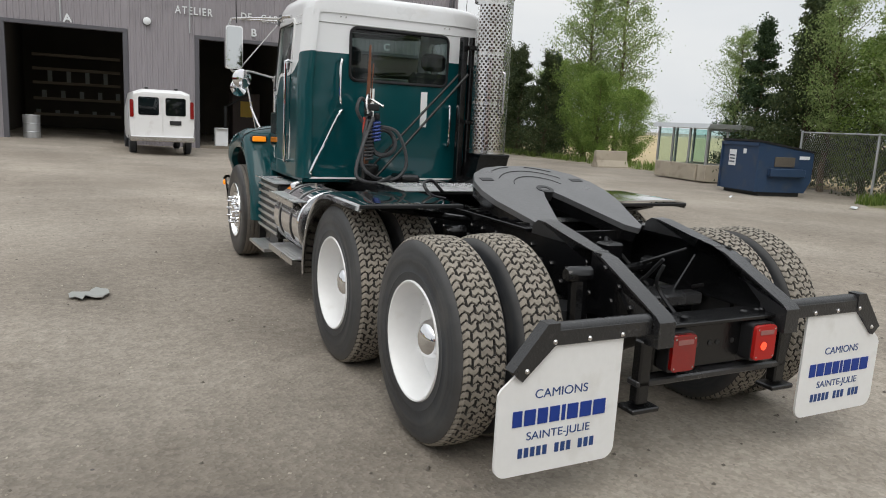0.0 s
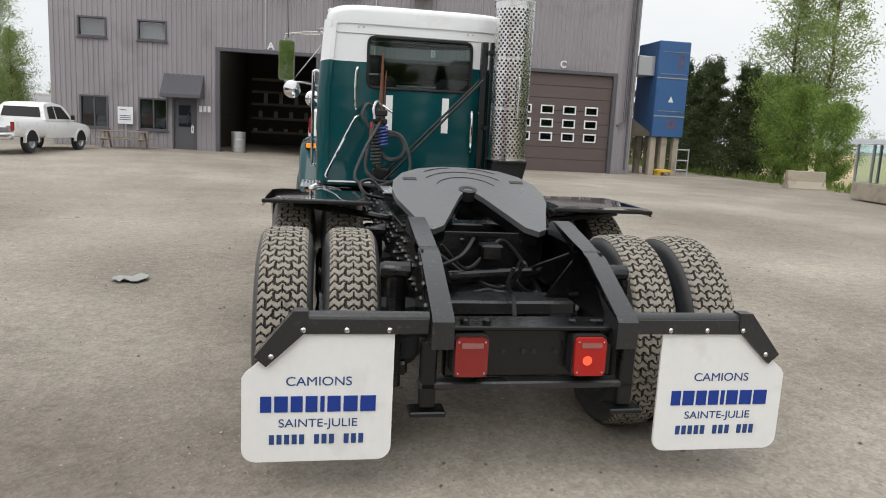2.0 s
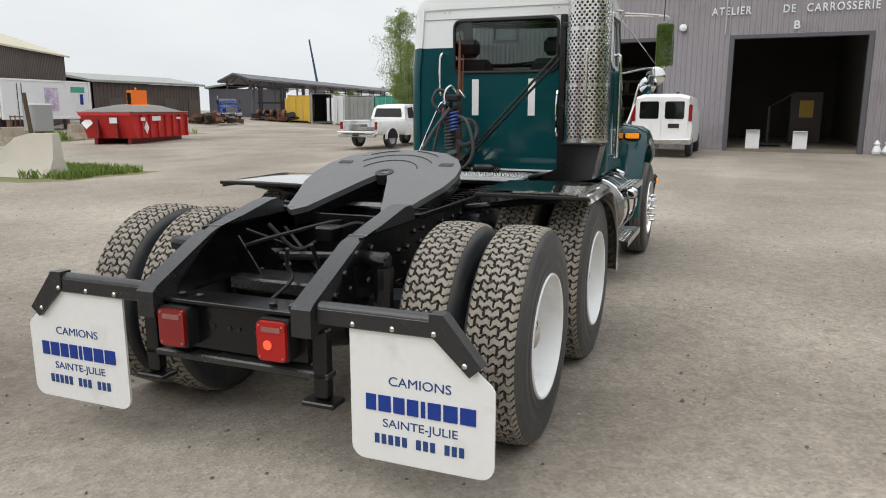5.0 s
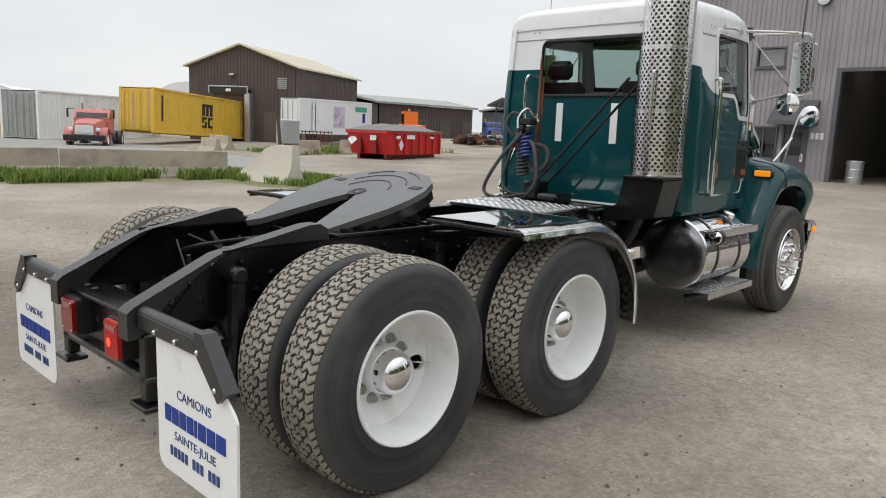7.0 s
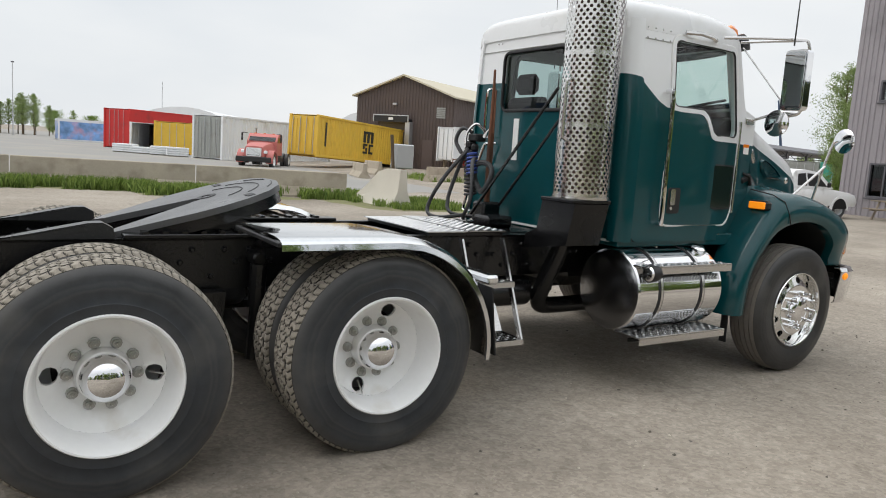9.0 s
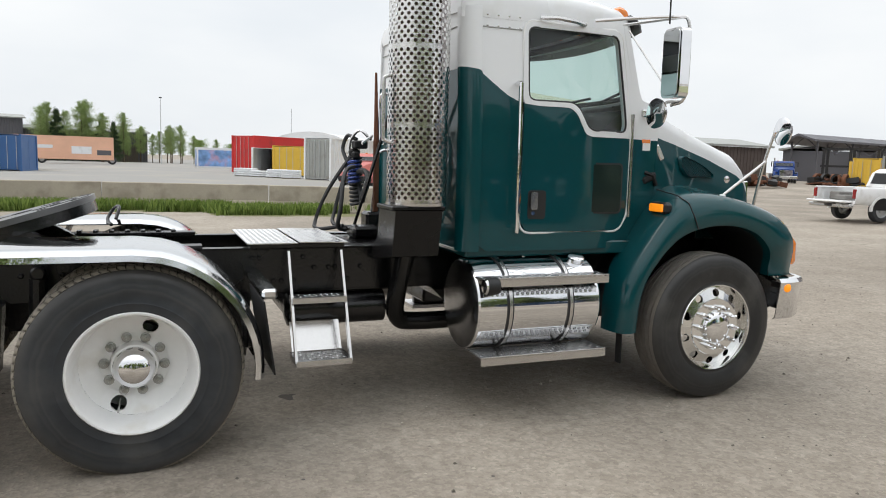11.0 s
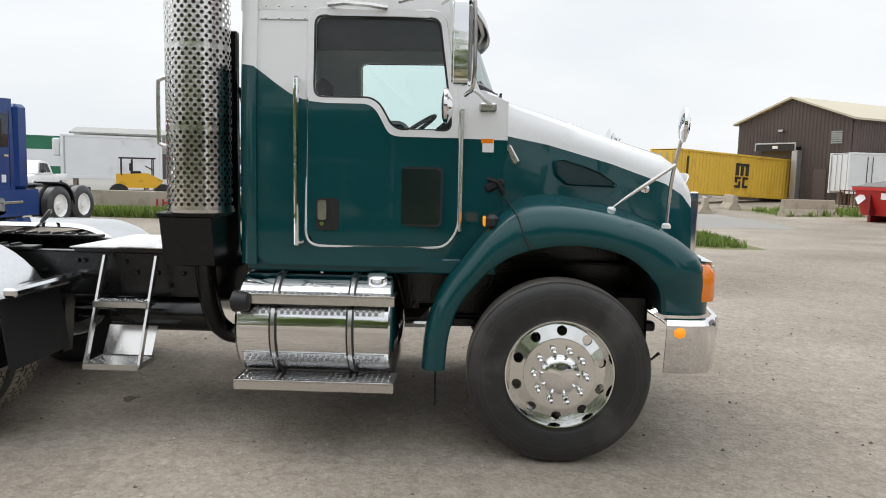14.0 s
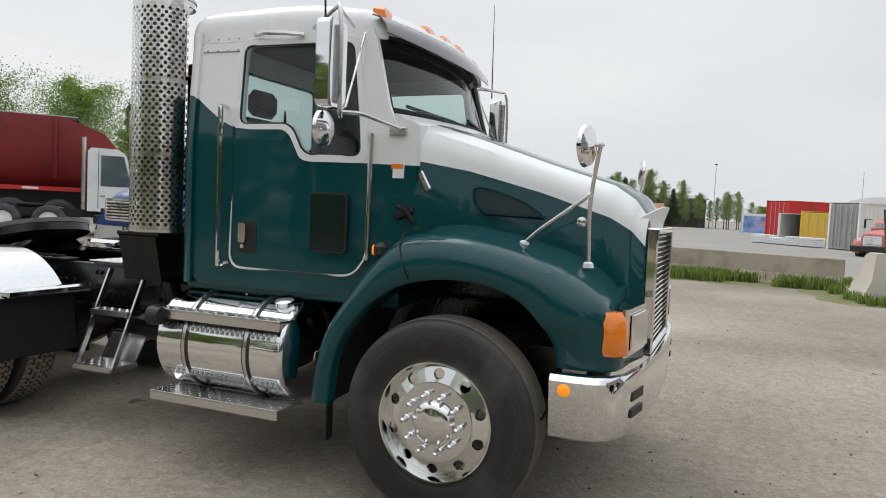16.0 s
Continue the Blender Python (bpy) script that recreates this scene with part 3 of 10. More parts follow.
def grass(name, x0, x1, y0, y1, n, hmax, label, mat_=M_GRASS, keep=0.0):
    vs, fs = [], []
    rnd = random.Random(hash((round(x0 * 10), round(y0 * 10))) % 9999)
    while len(fs) < n:
        x, y = rnd.uniform(x0, x1), rnd.uniform(y0, y1)
        if noise.noise(Vector((x * 0.8, y * 0.8, 2))) < keep:
            continue
        for _ in range(5):
            px, py = x + rnd.gauss(0, 0.05), y + rnd.gauss(0, 0.05)
            a, h, w = rnd.uniform(0, 6.28), hmax * rnd.uniform(0.35, 1), rnd.uniform(0.008, 0.02)
            lean = rnd.uniform(0, 0.6) * h
            dx, dy, k, z = math.cos(a), math.sin(a), len(vs), hgt(px, py)
            vs += [(px - dy * w, py + dx * w, z - 0.01), (px + dy * w, py - dx * w, z - 0.01),
                   (px + dx * lean * 0.4 + dy * w, py + dy * lean * 0.4 - dx * w, z + h * 0.6), (px + dx * lean, py + dy * lean, z + h)]
            fs += [(k, k + 1, k + 2), (k, k + 2, k + 3)]
    ob = part(name, Mesher().add(vs, fs), mat_, None, smooth=0, fix=False)
    tagged(ob, label, "grass", kind="stuff")


grass("grass", -17.6, -16.5, -14, 4.2, 46000, 0.38, "green weeds along the concrete barriers", keep=-0.35)
grass("grass", -16.75, -15.3, 2.6, 9.0, 17000, 0.36, "green weeds along the concrete barriers", keep=-0.3)
grass("grass", -15.6, -12.4, 8.2, 11.0, 10000, 0.26, "green weeds round the barrier end", keep=-0.1)
grass("grass", -31, -26.8, 18, 30, 9000, 0.35, "grass behind the red bin", keep=-0.2)
grass("grass", 15.6, 18.6, -2, 9.2, 20000, 0.35, "long grass under the wire fence", keep=-0.4)
grass("grass", 18.4, 21, 16, 46, 9000, 0.4, "long grass under the trees", keep=-0.4)


def gravel():
    """Loose stones on the yard where the camera passes."""
    vs, fs, rnd = [], [], random.Random(5)
    n = 0
    while n < 7000:
        x, y = rnd.uniform(-6, 7), rnd.uniform(-5, 9)
        d = noise.noise(Vector((x * 0.6, y * 0.6, 9)))
        if d < rnd.uniform(-0.6, 0.5):
            continue
        n += 1
        s = 0.004 + 0.009 * rnd.random() ** 3
        k = len(vs)
        z = hgt(x, y) + noise.noise(Vector((x * 0.5, y * 0.5, 0))) * 0.012 + noise.noise(Vector((x * 1.7, y * 1.7, 5))) * 0.006 - 0.004
        a = rnd.uniform(0, 6.28)
        for i in range(4):
            r = s * rnd.uniform(0.7, 1.4)
            vs.append((x + r * math.cos(a + i * 1.57), y + r * math.sin(a + i * 1.57), z + s * rnd.uniform(-0.1, 0.2)))
        vs.append((x + rnd.uniform(-s, s) * 0.3, y, z + s * rnd.uniform(0.5, 1.0)))
        fs += [(k + i, k + (i + 1) % 4, k + 4) for i in range(4)]
    m = mat("loose_stone", lin(148, 140, 128), 0.9, var=0.35, fine=60, big=9)
    tagged(part("loose_gravel", Mesher().add(vs, fs), m, None, smooth=0, fix=False), "loose grey stones scattered on the yard", "gravel", kind="stuff")


gravel()

# ---- workshop building ----
WY = 28.33
shop = thing("workshop_building", pose(0, 0, 0), "tall grey ribbed metal truck body workshop with three bay doors", "building")


def ribbed(b, x0, x1, z0, z1, y, pitch=0.2, depth=0.035, mi=0, M=None, back=0.2):
    """A trapezoid sheet wall: upright ribs from z0 to z1 that stand out toward -y, with a flat back."""
    prof, x = [], x0
    while x < x1 - 1e-6:
        for f, d in ((0, 0), (0.5, 0), (0.62, depth), (0.88, depth)):
            px = x + f * pitch
            if px < x1:
                prof.append((px, y - d))
        x += pitch
    prof += [(x1, y), (x1, y + back), (x0, y + back)]
    b.prism(prof, z0, z1, "z", mi, M)


TOP = 9.2
columns = [(-12.1, -11.02, []), (-11.02, -9.9, [(0.99, 2.32), (4.63, 5.45)]), (-9.9, -8.72, []), (-8.72, -7.55, [(0.99, 2.32), (4.63, 5.45)]),
           (-7.55, -7.36, []), (-7.36, -6.38, [(0.2, 2.36)]), (-6.38, -5.52, []), (-5.52, -1.4, [(0.0, 4.48)]), (-1.4, 1.28, []),
           (1.28, 6.08, [(0.0, 4.45)]), (6.08, 7.15, []), (7.15, 12.0, [(0.0, 4.45)]), (12.0, 13.0, [])]
for x0, x1, holes in columns:
    z = -0.1
    for h0, h1 in holes + [(TOP, TOP)]:
        if h0 > z + 0.02:
            b = Mesher()
            ribbed(b, x0, x1, z, h0, WY)
            part("wall_panel", b, M_CLAD, shop, smooth=20)
        z = h1
for sx in (-12.1, 13.0):
    b = Mesher()
    ribbed(b, 0.2, 25.8, -0.1, TOP, 0, M=Matrix.Translation((sx, WY if sx > 0 else WY + 26, 0)) @ Matrix.Rotation(radians(90 if sx > 0 else -90), 4, "Z"))
    part("side_wall", b, M_CLAD, shop, smooth=20)
part("rear_wall", Mesher().box(-12.1, 13.0, WY + 25.8, WY + 26, -0.1, TOP), M_CLAD, shop)
part("roof", Mesher().box(-12.3, 13.2, WY - 0.15, WY + 26.2, TOP, TOP + 0.3, 0.03), M_CLADTRIM, shop)
# inner walls take the shade tone, so the bays' dimness is partly painted
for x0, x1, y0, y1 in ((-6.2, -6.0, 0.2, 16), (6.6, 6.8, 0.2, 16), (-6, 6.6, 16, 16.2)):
    part("partition_wall", Mesher().box(x0, x1, WY + y0, WY + y1, 0, TOP), M_SHADE, shop, "workshop inner wall, darkened in colour for the dim bay")
part("workshop_floor", Mesher().box(-6, 6.6, WY + 0.02, WY + 16, 0.0, 0.12), M_CONCDARK, shop, "stained concrete floor inside the bays")
# tubes above the door heads, out of view, added to light the bays
for x, y, z in [(-4.9, WY + 5, 5.2), (-3.2, WY + 9, 5.6), (4.4, WY + 4, 5.2), (3.2, WY + 9, 5.6)]:
    part("strip_light", Mesher().box(x - 0.08, x + 0.08, y - 0.75, y + 0.75, z, z + 0.06, 0.02), M_TUBE, shop, "unseen glowing tube added to light the bay", m=None)
# shelving and clutter behind the bay doors
for k, z in enumerate((0.9, 1.7, 2.5, 3.2, 3.9)):
    part("rack_beam", Mesher().box(-5.3, -1.2, WY + 11.5, WY + 11.8, z, z + 0.14, 0.01), M_WOOD, shop, "dusty horizontal rack beam")
for i in range(14):
    x = -5.2 + 0.29 * i
    b = Mesher().box(x, x + 0.2, WY + 11.55, WY + 11.75, (0.9, 1.7, 2.5)[i % 3] + 0.14, (0.9, 1.7, 2.5)[i % 3] + 0.3 + 0.2 * ((i * 7) % 3))
    part("rack_stock", b, M_GREYC, shop, "box of parts on the rack")


def frame_rect(b, x0, x1, z0, z1, w, y0, y1, mi=0):
    b.box(x0, x0 + w, y0, y1, z0, z1, 0.008, mi)
    b.box(x1 - w, x1, y0, y1, z0, z1, 0.008, mi)
    b.box(x0 + w, x1 - w, y0, y1, z1 - w, z1, 0.008, mi)
    b.box(x0 + w, x1 - w, y0, y1, z0, z0 + w, 0.008, mi)


for k, (x0, x1, z0, z1) in enumerate([(-11.02, -9.9, 4.63, 5.45), (-8.72, -7.55, 4.63, 5.45), (-11.02, -9.9, 0.99, 2.32), (-8.72, -7.55, 0.99, 2.32)]):
    b = Mesher()
    frame_rect(b, x0, x1, z0, z1, 0.07, WY - 0.06, WY + 0.16)
    if k > 1:
        b.box((x0 + x1) / 2 - 0.03, (x0 + x1) / 2 + 0.03, WY + 0.02, WY + 0.12, z0 + 0.07, z1 - 0.07, 0.006)
    w = part("window", b, M_CLADTRIM, shop, "dark framed workshop office window")
    p = part("pane", Mesher().box(x0 + 0.07, x1 - 0.07, WY + 0.06, WY + 0.075, z0 + 0.07, z1 - 0.07), M_GLASSPALE if k < 2 else M_GLASSDARK, w)
    # behind the lower panes a dark sheet stands for the dim room
    bl = part("blind", Mesher().box(x0 + 0.07, x1 - 0.07, WY + 0.17, WY + 0.19, z0 + 0.07, z1 - 0.07), M_GREYC if k < 2 else M_SHADE, w, "drawn grey blind" if k < 2 else "dark sheet standing for the dim room behind the glass")
    if k > 1:
        # red panel paints the reddish reflection of the lower panes
        part("poster", Mesher().box(x0 + 0.12, x0 + 0.5, WY + 0.12, WY + 0.13, z0 + 0.25, z0 + 0.75), M_REDP, w, "red panel standing for a reddish reflection in the glass")
        part("poster", Mesher().box(x1 - 0.5, x1 - 0.15, WY + 0.12, WY + 0.13, z0 + 0.12, z0 + 0.5), M_WHITEC, w, "white notice behind the glass")
    part("sill", Mesher().box(x0 - 0.05, x1 + 0.05, WY - 0.1, WY, z0 - 0.06, z0 - 0.01, 0.01), M_CLADTRIM, w)
b = Mesher()
frame_rect(b, -7.36, -6.38, 0.15, 2.36, 0.06, WY - 0.05, WY + 0.16)
b.box(-7.3, -6.44, WY + 0.04, WY + 0.09, 0.2, 2.3, 0.005)
ed = part("entrance_door", b, M_CLADTRIM, shop, "dark grey steel entrance door with a small pane")
part("pane", Mesher().box(-7.12, -6.62, WY + 0.02, WY + 0.045, 1.2, 2.1), M_GLASSDARK, ed)
part("notice", Mesher().box(-6.62, -6.52, WY + 0.015, WY + 0.03, 0.95, 1.25), M_WHITEC, ed, "small white notice")
part("door_handle", Mesher().tube([(-6.56, WY - 0.02, 1.05), (-6.56, WY - 0.05, 1.1), (-6.56, WY - 0.05, 1.25), (-6.56, WY - 0.02, 1.3)], 0.012), M_STEEL, ed)
part("awning", Mesher().prism([(WY, 3.36), (WY - 0.95, 2.5), (WY - 0.95, 2.38), (WY, 2.38)], -7.68, -6.1, "x"), M_CLADTRIM, shop, "dark sheet metal awning over the door")
b = Mesher()
for i in range(16):
    b.box(-7.66 + i * 0.1, -7.63 + i * 0.1, -0.02, 0.0, 0, 1.26, M=Matrix.Translation((0, WY - 0.95, 2.51)) @ Matrix.Rotation(radians(-47.8), 4, "X"))
part("awning_ribs", b, M_CLADTRIM, shop)
for i in range(3):
    part("number_bar", Mesher().box(-6.28 + i * 0.17, -6.16 + i * 0.17, WY - 0.06, WY - 0.04, 1.85, 2.1), M_WHITEC, shop, "plain white number plate bar")
for name, x0, x1 in (("bay_frame", -5.52, -1.4), ("bay_frame", 1.28, 6.08), ("bay_frame", 7.15, 12.0)):
    b = Mesher()
    b.box(x0 - 0.1, x0 + 0.08, WY - 0.07, WY + 0.22, 0, 4.5, 0.01).box(x1 - 0.08, x1 + 0.1, WY - 0.07, WY + 0.22, 0, 4.5, 0.01)
    b.box(x0 - 0.1, x1 + 0.1, WY - 0.075, WY + 0.22, 4.4, 4.55, 0.01)
    part(name, b, M_CLADTRIM, shop, "dark steel bay door frame")
dc = part("bay_door", Mesher().box(7.23, 11.92, WY + 0.1, WY + 0.13, 0.0, 4.4), M_DOORBROWN, shop, "closed brown sectional bay door with twelve small panes")
for i in range(8):
    part("door_panel", Mesher().box(7.24, 11.91, WY + 0.07, WY + 0.1, i * 0.55 + 0.005, (i + 1) * 0.55 - 0.012, 0.012), M_DOORBROWN, dc)
for i in range(4):
    for z in (1.36, 1.97, 2.58):
        x = 7.55 + i * 1.05
        b = Mesher()
        frame_rect(b, x, x + 0.62, z, z + 0.4, 0.06, WY + 0.03, WY + 0.07)
        f = part("door_window", b, M_WHITEC, dc, "white framed door pane")
        part("pane", Mesher().box(x + 0.06, x + 0.56, WY + 0.05, WY + 0.065, z + 0.06, z + 0.34), M_GLASSDARK, f)
for a, x, z in (("A", -3.37, 4.6), ("B", 3.54, 4.72), ("C", 9.48, 4.66)):
    words("letter", a, 0.42, M_WHITEC, shop, Matrix.Translation((x, WY - 0.05, z)) @ Matrix.Rotation(radians(90), 4, "X"), 0.02, "white bay letter", bold=0.01, align="CENTER")
for word, wx in (("ATELIER", 0.45), ("DE", 3.0), ("CARROSSERIE", 3.82)):
    words("lettering", word, 0.42, M_WHITEC, shop, Matrix.Translation((wx, WY - 0.05, 5.33)) @ Matrix.Rotation(radians(90), 4, "X") @ Matrix.Diagonal((0.8, 1, 1, 1)), 0.02, "raised white wall letters", bold=0.004, spread=1.22)
for x, z in ((-6.32, 7.09), (-0.9, 6.3), (-0.2, 6.28), (-0.6, 4.9)):
    s = 0.8 if x == -6.32 else 0.55
    lampb = part("wall_lamp", Mesher().lathe([(0, 0.09), (0.1, 0.12), (0.25, 0.3), (0.32, 0.3)], 16, "y", M=pose(x, WY - 0.36 * s, z) @ Matrix.Diagonal((s, s, s, 1)), cap=True), M_CLADTRIM, shop, "round wall lamp")
    part("lamp_glass", Mesher().lathe([(0, 0.02), (0.05, 0.2), (0.1, 0.27)], 16, "y", M=pose(x, WY - 0.42 * s, z) @ Matrix.Diagonal((s, s, s, 1)), cap=True), M_WHITEC, lampb)
for x, w in ((-3.25, 0.62), (-0.98, 1.3), (2.55, 0.85)):
    part("vent_hood", Mesher().prism([(WY, 7.95), (WY - 0.5, 7.6), (WY - 0.5, 7.12), (WY, 7.12)], x, x + w, "x"), mat("tan_vent", lin(120, 98, 80), 0.6), shop, "brown sheet metal exhaust hood")
part("downpipe", Mesher().tube([(12.55, WY - 0.12, TOP), (12.55, WY - 0.12, 2.4), (12.2, WY - 0.2, 2.2)], 0.06).tube([(12.75, WY - 0.1, TOP), (12.75, WY - 0.1, 0.2)], 0.05), M_CLADTRIM, shop)
for x in (-3.6, 1.0):
    part("conduit", Mesher().tube([(x, WY - 0.06, TOP), (x, WY - 0.06, 4.6)], 0.03), M_GALV, shop)

# things in front of the workshop
sgn = thing("notice_board", pose(-9.2, WY - 0.16, 0.9), "white notice board with unreadable lines beside the office window", "sign")
part("board", Mesher().box(-0.3, 0.3, -0.02, 0.02, 0.3, 1.0, 0.008), M_WHITEC, sgn)
for z in (0.46, 0.54, 0.62, 0.86):
    part("printed_bar", Mesher().box(-0.22, 0.22 if z < 0.8 else 0.05, -0.026, -0.021, z, z + 0.03), M_NAVYINK, sgn)
part("post", Mesher().box(-0.02, 0.02, 0.02, 0.06, -0.7, 0.9), M_GALV, sgn)

tb = thing("picnic_table", pose(-8.9, 26.9, 0.2), "weathered grey wooden picnic table by the office wall", "table")
for i in range(5):
    part("plank", Mesher().box(-0.95, 0.95, -0.36 + i * 0.145, -0.23 + i * 0.145, 0.7, 0.74, 0.006), M_WOOD, tb)
for s in (-1, 1):
    for i in range(2):
        part("seat_plank", Mesher().box(-0.95, 0.95, s * 0.72 - 0.13 + i * 0.14, s * 0.72 + i * 0.14, 0.42, 0.46, 0.006), M_WOOD, tb)
    for e in (-0.7, 0.7):
        part("leg", Mesher().tube([(e, s * 0.2, 0.72), (e, s * 0.65, 0.0)], 0.04, 6), M_WOOD, tb)
for e in (-0.7, 0.7):
    part("cross_bar", Mesher().box(e - 0.03, e + 0.03, -0.8, 0.8, 0.37, 0.42, 0.005), M_WOOD, tb)

for x, h, w in ((6.55, 0.5, 0.16), (6.95, 0.55, 0.24)):
    pr = thing("white_figure", pose(x, 27.6, 0.06), "small white plaster lawn ornament by the bay door", "ornament", "ornaments by the bay")
    part("body", Mesher().lathe([(0, w * 0.8), (0.08, w), (h * 0.45, w * 0.75), (h * 0.6, w * 0.5), (h * 0.75, w * 0.7), (h, w * 0.2)], 12, "z", cap=True), M_WHITEC, pr)
for x, y, h in ((2.3, 28.9, 0.75), (4.05, 29.1, 0.7)):
    q = thing("white_carton", pose(x, y, 0.12), "white cardboard box standing in the open bay", "box", "boxes in the bay")
    part("box", Mesher().box(-0.26, 0.26, -0.2, 0.2, 0, h, 0.01), M_WHITEC, q)
    part("flap", Mesher().box(-0.26, 0.26, -0.32, -0.2, h - 0.02, h, 0.004), M_WHITEC, q)
br = thing("steel_drum", pose(-4.75, 28.9, 0.12), "pale dented steel drum just inside the bay", "drum")
part("drum", Mesher().lathe([(0, 0.3), (0.02, 0.31), (0.3, 0.3), (0.32, 0.315), (0.34, 0.3), (0.62, 0.3), (0.64, 0.315), (0.66, 0.3), (0.95, 0.31), (0.97, 0.29), (0.94, 0.28)], 20, "z", cap=True), M_GALV, br)
cr = thing("floor_crane", pose(2.9, 31.5, 0.12), "dark engine crane parked inside the bay", "crane")
part("base", Mesher().box(-0.5, 0.5, -0.7, 0.7, 0.05, 0.15, 0.02), M_DARK, cr)
part("mast", Mesher().box(-0.06, 0.06, -0.06, 0.06, 0.15, 1.7, 0.01), M_DARK, cr)
part("boom", Mesher().tube([(0, 0, 1.65), (1.0, -0.4, 2.3)], 0.05), M_DARK, cr)
b2 = thing("machine_cabinet", pose(4.6, 36, 0.12), "tan machine cabinet with a lit panel deep in the bay", "cabinet")
part("body", Mesher().box(-0.7, 0.7, -0.5, 0.5, 0, 2.4, 0.03), M_BROWN, b2)
part("panel", Mesher().box(-0.3, 0.3, -0.52, -0.5, 1.2, 2.0, 0.005), M_YELLOW, b2)

# ---- blue dust collector on concrete legs ----
dcx = thing("dust_collector", pose(14.2, 28.6, 0), "tall blue steel dust collector box on concrete legs", "machine")
b = Mesher().box(-0.05, 1.5, 0.0, 2.3, 1.8, 6.2, 0.03)
part("body", b, M_BLUEC, dcx)
part("top_hatch", Mesher().box(-0.9, -0.05, 0.3, 1.5, 4.6, 5.5, 0.03), M_GALV, dcx, "grey duct into the workshop")
for x0, x1, z0, z1 in ((-0.05, 1.5, 2.75, 2.8), (0.15, 1.4, 3.0, 3.02), (-0.05, 1.5, 4.5, 4.55), (0.1, 1.4, 4.7, 4.72), (0.1, 1.4, 5.7, 5.72)):
    part("panel_seam", Mesher().box(x0, x1, -0.02, 0.0, z0, z1), M_GREYC, dcx, "pale worn seam")
M_BLOOM = mat("rust_bloom", lin(84, 84, 112), 0.7, var=0.4, big=4, fine=14)
part("rust_patch", Mesher().box(0.95, 1.2, -0.006, 0.0, 4.95, 5.6), M_BLOOM, dcx)
part("rust_patch", Mesher().box(0.6, 1.15, -0.006, 0.0, 2.2, 2.6), M_BLOOM, dcx)
part("badge", Mesher().prism([(0.6, 3.42), (0.85, 3.42), (0.72, 3.7)], -0.03, -0.015, "y"), M_WHITEC, dcx, "white triangle mark")
for x in (0.0, 0.55, 1.15):
    for y in (0.3, 1.9):
        part("leg", Mesher().box(x, x + 0.28, y - 0.14, y + 0.14, -0.05, 1.8, 0.02), M_CONC, dcx)
part("dark_hopper", Mesher().prism([(-1.0, 2.6), (-0.06, 2.0), (-0.06, 1.8), (-1.0, 1.8)], 0.2, 1.8, "y"), M_SHADE, dcx)
part("yellow_trolley", Mesher().box(0.3, 0.95, -0.3, 0.3, 0.15, 0.28, 0.02).box(0.35, 0.5, -0.2, 0.2, 0, 0.15), M_YELLOW, dcx)
ld = part("rail", Mesher().tube([(1.2, -0.2, 0), (1.2, -0.2, 1.3)], 0.03).tube([(1.8, -0.2, 0), (1.8, -0.2, 1.3)], 0.03).tube([(1.2, -0.2, 1.25), (1.8, -0.2, 1.25)], 0.03).tube([(1.2, -0.2, 0.75), (1.8, -0.2, 0.75)], 0.03).tube([(1.2, -0.2, 0.3), (1.8, -0.2, 0.3)], 0.03), M_GALV, dcx)


# ---- concrete barriers ----
def barrier(x, y, l, yaw, label="weathered tan concrete road barrier", h=0.82):
    t = thing("concrete_barrier", pose(x, y, hgt(x, y) - 0.03, 0, 0, yaw), label, "barrier", "concrete barriers")
    prof = [(-0.3, 0), (0.3, 0), (0.3, 0.08), (0.13, 0.34), (0.09, h - 0.02), (0.07, h), (-0.07, h), (-0.09, h - 0.02), (-0.13, 0.34), (-0.3, 0.08)]
    b = Mesher()
    ny = 8
    b.loft([[(px + 0.008 * noise.noise(Vector((px * 9, i, yaw))), -l / 2 + l * i / ny, pz + 0.006 * noise.noise(Vector((i * 2, pz * 5, x)))) for px, pz in prof] for i in range(ny + 1)])
    part("block", b, M_CONC, t, smooth=25)
    return t


ends = [(-18.4, -17.8), (-18.2, -13.4), (-18.0, -9.0), (-17.75, -4.6), (-17.75, -0.2), (-17.1, 4.4), (-15.9, 8.6)]
for (xa, ya), (xb, yb) in zip(ends, ends[1:]):
    barrier((xa + xb) / 2, (ya + yb) / 2, math.hypot(xb - xa, yb - ya) - 0.04, -math.degrees(math.atan2(xb - xa, yb - ya)), h=0.8)
mk = thing("spray_mark", pose(-17.615, -5.3, 0.42), "red sprayed mark on the barrier face", "mark")
for box_ in ((-0.3, -0.24, -0.12, 0.12), (-0.1, -0.05, -0.12, 0.12), (-0.049, 0.099, -0.02, 0.03), (0.1, 0.15, -0.12, 0.12), (0.22, 0.27, -0.1, 0.12)):
    part("stroke", Mesher().box(0, 0.012, *box_), M_REDP, mk)
je = thing("barrier_end", pose(-13.6, 8.9, 0, 0, 0, 18), "pale sloped concrete barrier end block", "barrier")
b = Mesher()
rings = []
for i, (yy, hh) in enumerate([(-2.0, 0.12), (-1.2, 0.5), (-0.5, 0.95), (0.0, 1.05), (0.7, 1.05)]):
    rings.append([(-0.34, yy, 0), (0.34, yy, 0), (0.3, yy, min(hh, 0.1)), (0.15, yy, hh * 0.45), (0.1, yy, hh), (-0.1, yy, hh), (-0.15, yy, hh * 0.45), (-0.3, yy, min(hh, 0.1))])
b.loft(rings, M=pose(0, 0, 0, 0, 0, -105))
part("block", b, mat("pale_concrete", lin(196, 190, 178), 0.85, var=0.12, bump=0.006, bump_scale=30), je, smooth=25)
